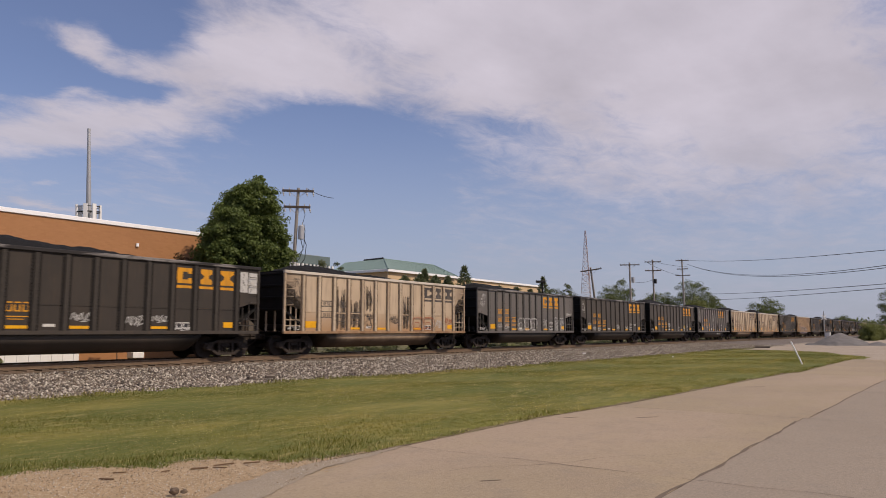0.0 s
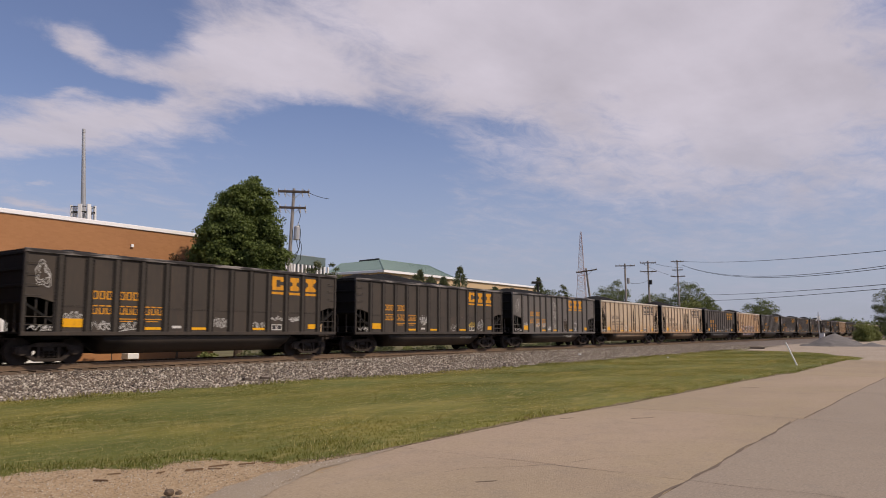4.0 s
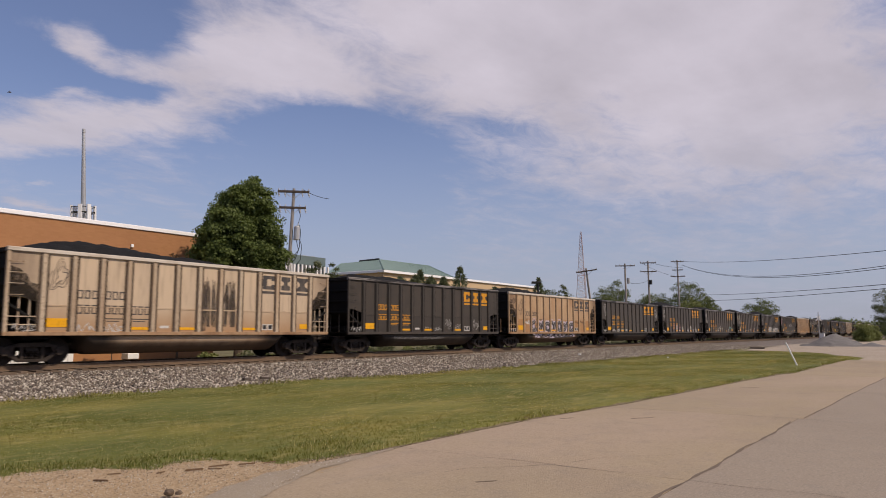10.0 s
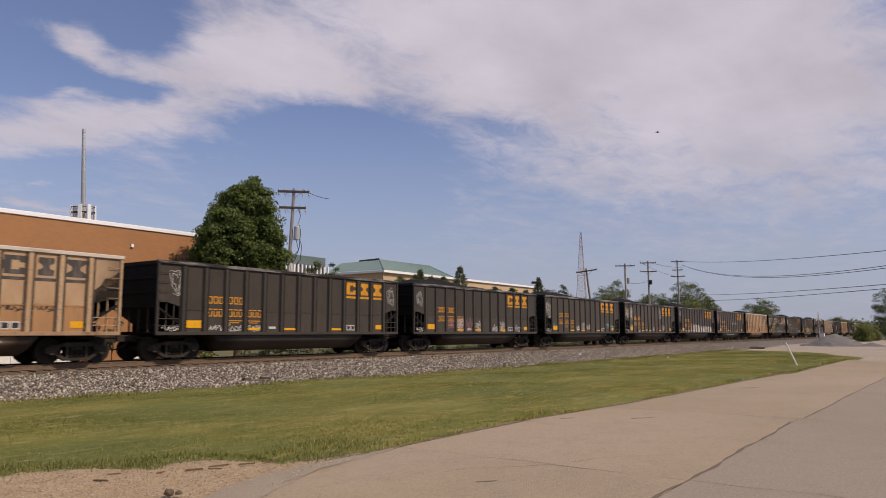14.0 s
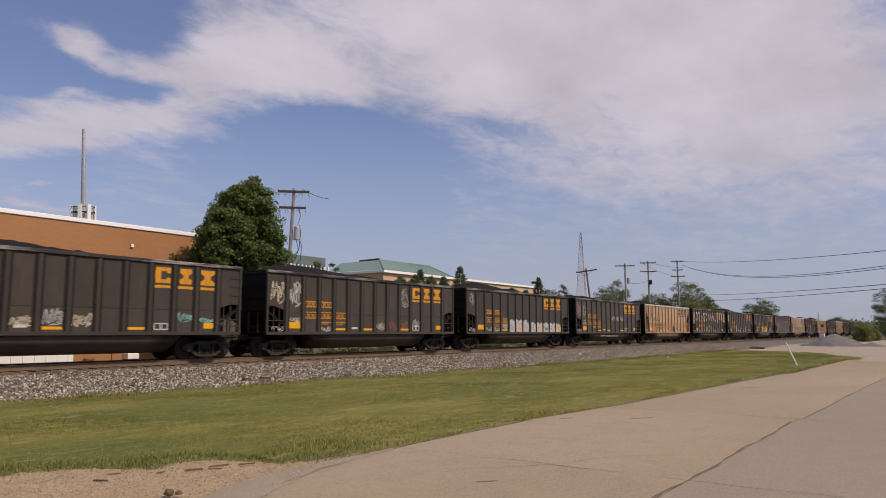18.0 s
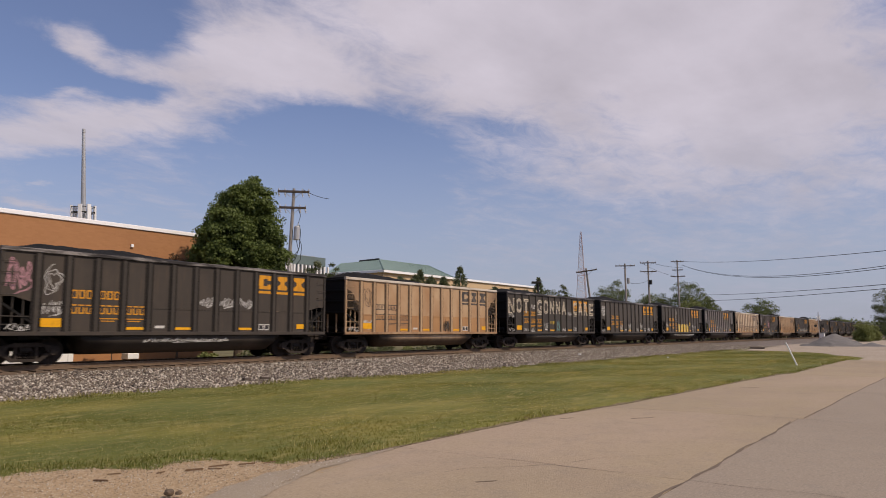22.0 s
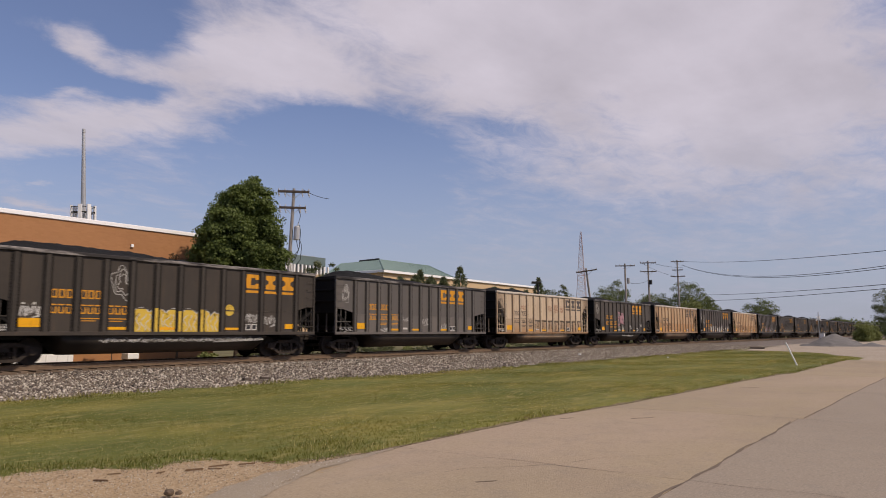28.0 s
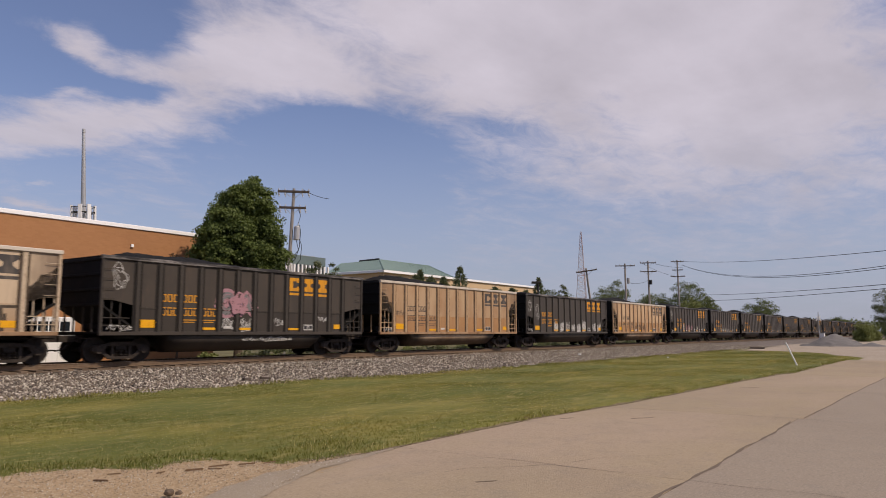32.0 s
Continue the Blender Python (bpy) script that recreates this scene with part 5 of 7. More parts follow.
def make_car(kind, skin, x_off, coal):
    """One coal gondola at the origin, leading end at -x."""
    use_kit(kind)
    K = SKIN[kind, skin]
    ink = "black_mark" if skin in ("tan", "pale") else "yellow"
    words = {"black": "black steel coal gondola car with yellow-orange markings, heaped with coal",
             "grey": "chalky dark grey coal gondola car with yellow markings, heaped with coal",
             "pale": "dusty pale beige coal gondola car with black markings, heaped with coal",
             "tan": "weathered tan and rust-stained coal gondola car, heaped with coal"}[skin]
    car = thing("coal_car", words, "railway car", group="coal train")
    part("side_sheet", K["side"][0], None, car)
    part("lower_sheet", K["side"][1], None, car, "rust-stained lower panel" if skin == "tan" else "")
    part("far_side_sheet", K["far"], None, car)
    for x in POSTS:
        part("stake", K["rib"], None, car, at=pose(x, -SIDE, 0))
        part("stake", K["rib"], None, car, at=pose(x, SIDE, 0, 0, 0, 180))
    for key in ("chord", "chord_far", "sill", "sill_far"):
        part("top_rail" if key[0] == "c" else "side_sill", K[key], None, car)
    for k in (-1, 1):
        part("corner_post", K["post"], None, car, at=pose(k * (HALF - 0.05), 0, 0))
        part("end_wall", K["ends"][k > 0], None, car, "sooty end wall with its shade painted in")
        for z in (2.1, 2.65, 3.2, 3.75):
            part("stiffener", K["stiff"][k > 0], None, car, at=pose(0, 0, z))
        for me in K["irons"][k > 0]:
            part("grab_iron", me, None, car)
        for nm, me in K["cage"][k > 0]:
            part(nm, me, None, car)
        part("coupler", K["couplers"][k > 0], None, car)
        add_truck(car, k * (HALF - 1.24))
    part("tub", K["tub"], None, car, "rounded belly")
    part("centre_sill", K["centre"], None, car)
    part("deck", K["floor"], None, car)
    part("coal_load", COALS[kind][coal], None, car, "heap of black coal")
    for i in range(3):
        part("emblem", LOGO[ink][i], None, car, at=pose(mid(11 - x_off + i), 0, 0))
    for i in (3, 4):
        part("marking", MARK[ink][0], None, car, at=pose(mid(i), 0, 2.42))
    for i in (3, 4, 5):
        part("marking", MARK[ink][1], None, car, at=pose(mid(i), 0, 1.90))
    part("small_marking", MARK[ink][2], None, car, at=pose(mid(4), 0, 1.58))
    part("small_marking", MARK[ink][2], None, car, at=pose(mid(5), 0, 1.58))
    part("reflector", REFL[0], None, car, at=pose(mid(2) - 0.05, 0, 1.42))
    for i in (5, 7, 10):
        part("reflector", REFL[1], None, car, at=pose(mid(i), 0, 1.24))
    part("reflector", REFL[0], None, car, at=pose(mid(13) + 0.12, 0, 1.36)).scale = (0.6, 1, 0.75)
    part("data_panel", DATA, None, car, at=pose(mid(11), 0, 1.32))
    part("data_field", DATA_IN, None, car, at=pose(mid(11), 0, 1.32))
    part("stencil", Shape().box(-0.2, 0.2, -SIDE - 0.006, -SIDE - 0.001, -0.05, 0.05).mesh("stencil", M["white_mark"]), None, car, at=pose(mid(6), 0, 1.30))
    return car


TAN_CARS = {0, 5, 6, 8, 15, 20, 22, 24}
PALE_CARS = {0, 5, 6, 20}
GREY_CARS = {1, 4, 19}
SHORT_CARS = {1, 4, 19, 21}
CARS, KIND, FRONT, masters = {}, {}, {}, {}
front = 3.6868 - KITS["long"][3]
for k in range(-1, 40):
    KIND[k] = "short" if k in SHORT_CARS else "long"
    FRONT[k] = front
    front += KITS[KIND[k]][3]
    skin = "pale" if k in PALE_CARS else "tan" if k in TAN_CARS else "grey" if k in GREY_CARS else "black"
    heap_kind = {0: 0, 16: 3, 20: 3}.get(k, (k * 5 + 3) % 7 if k < 26 else k % 3)
    key = (KIND[k], skin, 1 if k in SHORT_CARS else 0, heap_kind)
    if key in masters:
        CARS[k] = copy_thing(masters[key], pose(0, 0, 0))
    else:
        masters[key] = CARS[k] = make_car(*key)

# the train's lead over an even pace, in seconds, at steps of four seconds
PACE = [0.011, -0.055, -0.097, -0.128, -0.164, -0.187, -0.171, -0.160, -0.134]


def run(t):
    """How far the train has come at time t, in seconds of its mean speed."""
    i = min(7, int(t / 4))
    f = t / 4 - i
    return t + PACE[i] * (1 - f) + PACE[i + 1] * f


def car_x(k, t):
    return SPEED * (FRONT[k] - run(t)) - 17.39 + KITS[KIND[k]][0]

# ---- trees ----
def leaves(name, centres, radii, n, size, mat, droop=0.3):
    """Small folded leaf quads over many clumps: arrays of clump centres and radii."""
    k = rng.integers(0, len(centres), n)
    d = rng.normal(size=(n, 3))
    d /= np.linalg.norm(d, axis=1)[:, None]
    d[:, 2] = np.abs(d[:, 2]) * np.where(rng.random(n) < 0.78, 1, -0.8)
    r = radii[k] * (0.25 + 0.95 * rng.random(n) ** 0.7)
    P = centres[k] + d * r[:, None] * np.array([1, 1, 0.75])
    nrm = d * 0.6 + rng.normal(size=(n, 3)) * 0.55 + np.array([0, 0, droop])
    nrm /= np.linalg.norm(nrm, axis=1)[:, None]
    u = np.cross(nrm, rng.normal(size=(n, 3)))
    u /= np.linalg.norm(u, axis=1)[:, None] + 1e-9
    w = np.cross(nrm, u)
    s = (size * (0.6 + 0.8 * rng.random(n)))[:, None]
    V = np.stack([P - u * s * 0.5, P + w * s * 0.36 + nrm * s * 0.06, P + u * s * 0.55, P - w * s * 0.36 + nrm * s * 0.06], 1).reshape(-1, 3)
    F = np.arange(n * 4).reshape(-1, 4)
    return big_mesh(name, V, F, mat)


def clumps_in(blobs, count, r0, r1):
    """Clump centres spread near the skin of some ellipsoids (x, y, z, rx, ry, rz)."""
    B = np.array(blobs, float)
    vol = B[:, 3] * B[:, 4] * B[:, 5]
    k = rng.choice(len(B), count, p=vol / vol.sum())
    d = rng.normal(size=(count, 3))
    d /= np.linalg.norm(d, axis=1)[:, None]
    f = (0.35 + 0.62 * rng.random(count) ** 0.5)[:, None]
    return B[k, :3] + d * B[k, 3:] * f, r0 + (r1 - r0) * rng.random(count)


def broadleaf(name, label, x, y, blobs, trunk_r, trunk_h, n_clumps, r0, r1, n_leaves, size, mat, category="tree", group=""):
    """A tree: tapered trunk, limbs to its clumps, and a crown of separate leaves. Blobs are relative to the trunk's foot."""
    t = thing(name, label, category, pose(x, y, -0.1), group=group)
    C, R = clumps_in(blobs, n_clumps, r0, r1)
    s = Shape()
    top = np.array([0.0, 0.0, trunk_h])
    s.tube((0, 0, -0.3), (0.04, 0.02, trunk_h * 0.5), trunk_r * 1.25, trunk_r * 0.9, n=10)
    s.tube((0.04, 0.02, trunk_h * 0.5), top, trunk_r * 0.9, trunk_r * 0.6, n=10)
    high = max(b[2] + b[5] for b in blobs)
    s.tube(top, (0.1, 0, trunk_h + (high - trunk_h) * 0.75), trunk_r * 0.6, trunk_r * 0.1, n=8)
    for i in range(min(14, n_clumps)):
        a = np.array([0.05, 0.0, trunk_h * (0.75 + 0.5 * rng.random())])
        b = C[i]
        m = a * 0.45 + b * 0.55 + np.array([0, 0, 0.12 * np.linalg.norm(b - a)])
        s.tube(a, m, trunk_r * 0.4, trunk_r * 0.24, n=6)
        s.tube(m, b, trunk_r * 0.24, trunk_r * 0.06, n=6)
    part("trunk", s, M["bark"], t, "grey-brown trunk and limbs")
    part("crown", leaves("crown", C, R, n_leaves, size, M[mat]), None, t)
    return t


def conifer(x, y, high, wide, low):
    t = thing("pine_tree", "dark green pointed conifer", "tree", pose(x, y, -0.1), group="conifers")
    part("trunk", Shape().tube((0, 0, -0.2), (0, 0, high * 0.96), 0.16, 0.02, n=8), M["bark"], t)
    n = 1500
    h = rng.random(n) ** 0.8
    a = np.floor(rng.random(n) * 9) / 9 * 6.283 + np.floor(h * 12) * 0.7 + rng.normal(0, 0.12, n)
    tier = 0.65 + 0.35 * np.abs(np.sin(h * 12 * np.pi))
    r = wide * (1 - h) ** 0.8 * rng.random(n) ** 0.55 * tier
    z = low + (high - low) * h - 0.12 * r
    P = np.stack([np.cos(a) * r, np.sin(a) * r, z], -1)
    d = np.stack([np.cos(a), np.sin(a), 0.7 + rng.normal(0, 0.5, n)], -1) + rng.normal(0, 0.35, (n, 3))
    d /= np.linalg.norm(d, axis=1)[:, None]
    w = np.cross(d, rng.normal(size=(n, 3)))
    w /= np.linalg.norm(w, axis=1)[:, None]
    s = (0.40 * (0.6 + 0.7 * rng.random(n)))[:, None]
    V = np.stack([P - w * s * 0.22, P + w * s * 0.22, P + d * s], 1).reshape(-1, 3)
    part("crown", big_mesh("crown", V, np.arange(3 * n).reshape(-1, 3), M["pine_needle"]), None, t)
    return t


# the big maple behind the train; its crown reaches from 3 m up to nearly 11 m
broadleaf("maple_tree", "large dense dark-green maple in front of the brick building", 27.85, 34.0,
          [(-0.05, 0, 6.0, 2.92, 2.8, 2.15), (0.75, 0, 10.5, 0.3, 0.4, 0.5), (0.2, 0, 8.1, 2.25, 2.2, 1.8), (0.25, 0, 9.35, 1.65, 1.6, 1.1), (0.5, 0, 10.4, 0.55, 0.6, 0.45), (0.15, 0, 4.3, 2.0, 2.1, 1.45), (1.6, 0, 7.5, 1.1, 1.2, 1.4), (-1.7, 0, 6.8, 1.0, 1.25, 1.15)],
          0.24, 2.6, 480, 0.28, 0.62, 125000, 0.13, "maple_leaf")
broadleaf("shrub", "tall reddish-brown leaved shrub against the brick wall", 25.6, 36.6, [(0, 0, 4.3, 1.0, 0.7, 2.0), (-0.5, 0, 4.9, 0.4, 0.5, 1.3), (0.6, 0, 5.3, 0.5, 0.5, 1.2)], 0.06, 2.0, 60, 0.14, 0.32, 6000, 0.11, "red_leaf", "shrub")
broadleaf("shrub", "small leafy green shrub by the wall", 21.4, 36.2, [(0, 0, 1.6, 0.5, 0.4, 0.8)], 0.03, 0.7, 16, 0.15, 0.28, 900, 0.14, "hedge_leaf", "shrub")
for i, (x, y, r, h) in enumerate(((25.0, 33.0, 0.5, 0.5), (29.6, 33.2, 0.8, 0.65), (31.0, 33.0, 0.6, 0.5), (36.3, 33.2, 0.9, 0.6), (39, 33.1, 1.0, 0.6), (43, 33.1, 0.9, 0.6), (46.4, 33.0, 1.1, 0.65), (51, 33.3, 1.1, 0.6), (57, 33.2, 1.3, 0.7), (64, 33.2, 1.4, 0.7), (13.8, 33.0, 0.6, 0.6))):
    broadleaf("weed_clump", "low clump of green lineside weeds", x, y, [(0, 0, h * 0.5, r, 0.35, h * 0.6)], 0.01, h * 0.3, 14, 0.12, 0.25, 500, 0.13, "pale_leaf", "weeds", "lineside weeds")
FAR = [("shrub_tree", 73.2, 58, 9.0, 1.5, "hedge_leaf"), ("shrub_tree", 76.5, 58, 9.1, 1.7, "hedge_leaf"), ("shrub_tree", 79.9, 58, 9.2, 1.7, "hedge_leaf"), ("shrub_tree", 83.0, 58, 9.5, 1.3, "hedge_leaf"),
       ("shrub_tree", 96.9, 58, 8.7, 2.2, "hedge_leaf"), ("shrub_tree", 102.2, 58, 8.9, 2.1, "hedge_leaf"), ("shrub_tree", 107.0, 58, 8.7, 2.0, "hedge_leaf"), ("shrub_tree", 118.1, 60, 9.2, 2.4, "hedge_leaf"), ("shrub_tree", 124.7, 60, 9.9, 2.2, "hedge_leaf"),
       ("tree", 150.0, 62, 10.8, 4.0, "far_leaf"), ("tree", 157.3, 62, 13.0, 3.6, "far_leaf"), ("tree", 145.0, 50, 8.9, 3.6, "far_leaf"), ("tree", 152.8, 50, 9.6, 2.6, "far_leaf"),
       ("tree", 152.3, 45, 12.1, 4.0, "far_leaf"), ("tree", 160.1, 44, 9.9, 2.9, "far_leaf"), ("bush", 131.6, 38, 7.6, 3.0, "pale_leaf"), ("tree", 175.6, 46, 9.0, 2.3, "far_leaf"), ("tree", 224.6, 45, 11.0, 5.0, "far_leaf"),
       ("shrub_tree", 48.3, 46, 7.2, 1.2, "hedge_leaf"), ("shrub_tree", 45.7, 46, 7.4, 1.2, "hedge_leaf"), ("bush", 143.4, 12.4, 3.1, 1.9, "pale_leaf"), ("bush", 157.1, 12, 2.6, 1.5, "pale_leaf"),
       ("tree", 261.8, 30, 5.9, 4.2, "far_leaf"), ("tree", 203.5, 11.2, 11.6, 4.6, "hedge_leaf"), ("bush", 188, 9.6, 4.4, 3.6, "far_leaf")]
WORDS = {"shrub_tree": "dark green bushy tree behind the railway", "tree": "distant broad-leaved green tree", "bush": "bright yellow-green leafy bush"}
for name, x, y, top, w, leaf in FAR:
    if name == "shrub_tree" and y == 58:
        for dx, dz in ((-0.6, -1.0), (0.1, -0.45), (0.75, -0.9)):
            conifer(x + dx * w, y + 0.6 * dx, top + dz + 0.5 * rng.random(), 1.15 * w, 4.5)
        top -= 1.0
    top += 0.7 if name == "shrub_tree" else 0.3
    k = 0.55 if name == "bush" else 0.42
    h = top * k
    blobs = [(0, 0, top - h, w, w, h), (-0.45 * w, 0, top - 1.3 * h, 0.8 * w, 0.8 * w, 0.7 * h), (0.5 * w, 0.1, top - 1.25 * h, 0.75 * w, 0.75 * w, 0.65 * h), (0.15 * w, 0, top - 0.45 * h, 0.5 * w, 0.5 * w, 0.45 * h)]
    broadleaf(name, WORDS[name], x, y, blobs, 0.05 * w + 0.05, top * 0.3, 150, 0.16 * w, 0.32 * w, 21000, 0.026 * w + 0.075, leaf, "bush" if name == "bush" else "tree", "distant trees")
conifer(82.7, 55, 10.5, 3.0, 3.0)
conifer(115.6, 60, 11.3, 2.4, 4.0)
conifer(78.2, 58.5, 9.9, 1.8, 5.0)
# rank growth along the far foot of the bank
n = 520
x = 27 + 150 * rng.random(n) ** 1.25
C = np.stack([x, 30.8 + 2.2 * rng.random(n), 0.0 + 0.55 * rng.random(n) * (1 + 0.6 * np.sin(x * 0.7) * np.sin(x * 0.23 + 1))], -1)
tagged(part("lineside_growth", leaves("lineside_growth", C, 0.25 + 0.35 * rng.random(n), 30000, 0.12, M["hedge_leaf"]), None), "rank green growth along the far side of the railway", "weeds", kind="stuff")
# woods closing the distance: many leafy clumps in one belt
a = np.linspace(-0.75, 1.15, 420)
dist = 420 + 90 * rng.random(420)
C = np.stack([dist * np.cos(a), dist * np.sin(a), 1.0 + 4.5 * rng.random(420)], -1)
tagged(part("far_woods", leaves("far_woods", C, 3.0 + 3.0 * rng.random(420), 60000, 1.0, M["far_leaf"]), None), "hazy belt of distant woods", "woods", kind="stuff")

# ---- buildings behind the railway ----
office = thing("office_building", "buff brick building with a green hipped metal roof", "building", pose(93.2, 77.4, -0.1))
part("wall", Shape().box(0, 20.0, 0, 14, 0, 11.6), M["tan_wall"], office)
part("eave", Shape().bar(-0.5, 19.8, -0.5, 0.0, 11.6, 12.05, 0.04).bar(-0.5, 0.0, 0.0, 12.0, 11.6, 12.05, 0.04), M["coping"], office, "white eave band")
EAVE = [(-0.5, -0.5, 12.05), (20.0, -0.5, 12.05), (30.0, 14.0, 12.05), (20.0, 24.0, 12.05), (0.6, 14.0, 12.05)]
CROWN = [(10.0, 9.2, 15.1), (25.6, 9.2, 15.1), (26.5, 12.0, 15.1), (22.0, 20.4, 15.1), (11.4, 20.4, 15.1)]
part("roof", Shape().add(EAVE + CROWN, [(i, (i + 1) % 5, 5 + (i + 1) % 5, 5 + i) for i in range(5)] + [(5, 6, 7, 8, 9)]), M["green_roof"], office, "green standing-seam metal roof")
part("hip_cap", Shape().tube(EAVE[0], CROWN[0], 0.14, n=6).tube(CROWN[0], CROWN[1], 0.09, n=6).tube(EAVE[1], CROWN[1], 0.10, n=6), M["green_roof"], office, "raised hip capping")
part("ridge_vent", Shape().tube((10.1, 9.5, 15.2), (11.0, 15.0, 15.2), 0.22, n=6), M["dark_metal"], office, "dark ridge vent")
seams = Shape()
for i in range(38):
    k = (i + 0.5) / 38
    a, b = Vector(EAVE[0]).lerp(Vector(EAVE[1]), k), Vector(CROWN[0]).lerp(Vector(CROWN[1]), k)
    seams.tube(a, b, 0.035, n=4)
for i in range(26):
    k = (i + 0.5) / 26
    a, b = Vector(EAVE[4]).lerp(Vector(EAVE[0]), k), Vector(CROWN[4]).lerp(Vector(CROWN[0]), k)
    seams.tube(a, b, 0.035, n=4)
part("roof_seams", seams, M["green_roof"], office)
part("wing", Shape().box(20.0, 56.0, 0.3, 11, 0, 11.65), M["tan_wall"], office, "flat-roofed buff brick wing")
part("wing_coping", Shape().bar(20.2, 56.2, 0.0, 0.5, 11.65, 12.05, 0.03), M["coping"], office, "white coping")
for i in range(17):
    x = 1.5 + i * 3.2
    y = -0.05 if x < 18.2 else 0.25
    part("window", Shape().box(x, x + 1.6, y, y + 0.35, 7.6, 9.4), M["dark_glass"], office)
plant = thing("plant_building", "grey-green clad rooftop block above white fins", "building", pose(66, 75, -0.1))
part("wall", Shape().box(0, 12.2, 0, 10, 0, 10.0), M["tan_wall"], plant)
part("upper_block", Shape().box(4.6, 12.0, 1.0, 9, 11.35, 12.65), M["teal_wall"], plant, "grey-green metal cladding")
part("upper_block", Shape().box(4.9, 11.8, 1.3, 9, 10.0, 11.35), M["dark_glass"], plant, "dark recess")
for i in range(15):
    x = 1.2 + i * 0.75
    part("fin", Shape().bar(x, x + 0.3, 0.2, 0.45, 9.4, 11.25, 0.02), M["white_metal"], plant, "white vertical fin")
for x in (6.0, 8.4, 10.0):
    part("vent", Shape().bar(x, x + 0.8, 2, 3, 12.65, 12.85, 0.02), M["grey_metal"], plant)

# ---- mast with antennas, lattice tower, poles, wires, lamp ----
mast = thing("antenna_mast", "grey steel monopole with white panel antennas", "mast", pose(32.9, 60, -0.1, 0, -3.0, 0))
part("pole", Shape().tube((0, 0, 0), (0, 0, 12.0), 0.27, 0.235, n=14).tube((0, 0, 12.0), (0, 0, 18.75), 0.215, 0.125, n=14).tube((0, 0, 18.75), (0, 0, 19.05), 0.14, 0.14, n=14), M["grey_metal"], mast)
part("platform", Shape().path([(1.0 * math.cos(i * 1.0472), 1.0 * math.sin(i * 1.0472), 11.8) for i in range(7)], 0.05).path([(1.0 * math.cos(i * 1.0472), 1.0 * math.sin(i * 1.0472), 12.25) for i in range(7)], 0.035).tube((-1, 0, 11.8), (1, 0, 11.8), 0.05).tube((0, -1, 11.8), (0, 1, 11.8), 0.05), M["dark_metal"], mast, "steel antenna frame")
for i in range(6):
    a = i * 1.0472 + 0.5 + 0.3 * (i % 2)
    part("antenna", Shape().bar(-0.09, 0.09, -0.17, 0.17, 11.15, 12.45, 0.03), M["white_metal"], mast, "white panel antenna", at=pose(0.92 * math.cos(a), 0.92 * math.sin(a), 0, 0, 0, math.degrees(a)))

tower = thing("lattice_tower", "tall guyed steel lattice tower with faded red bands", "tower", pose(202.0, 90, -0.1, 0, -1.2, 0))
legs = [(1.25, 0), (-0.62, 1.08), (-0.62, -1.08)]
H = 31.8


def leg_at(j, z):
    k = 1 - 0.92 * z / H
    return Vector((legs[j][0] * 2.3 * k, legs[j][1] * 2.3 * k, z))


for j in range(3):
    part("leg", Shape().tube(leg_at(j, 0), leg_at(j, H), 0.09, 0.06, n=6), M["tower"], tower)
for j in range(3):
    s = Shape()
    for i in range(24):
        z0, z1 = i * H / 24, (i + 1) * H / 24
        s.tube(leg_at(j, z0), leg_at((j + 1) % 3, z1), 0.045, n=4).tube(leg_at((j + 1) % 3, z0), leg_at(j, z1), 0.045, n=4).tube(leg_at(j, z1), leg_at((j + 1) % 3, z1), 0.04, n=4)
    part("bracing", s, M["tower"], tower)
for z in (9.5, 11, 16.5):
    part("antenna", Shape().tube((1.0, -0.6, z), (1.0, -0.6, z + 2.2), 0.10, n=8).tube((0.4, -0.3, z + 1), (1.0, -0.6, z + 1), 0.04, n=4), M["white_metal"], tower, "pale whip antenna")


def insulator(x, y, z):
    return Shape().tube((x, y, z), (x, y, z + 0.10), 0.02, n=6).tube((x, y, z + 0.06), (x, y, z + 0.16), 0.055, 0.04, n=8)


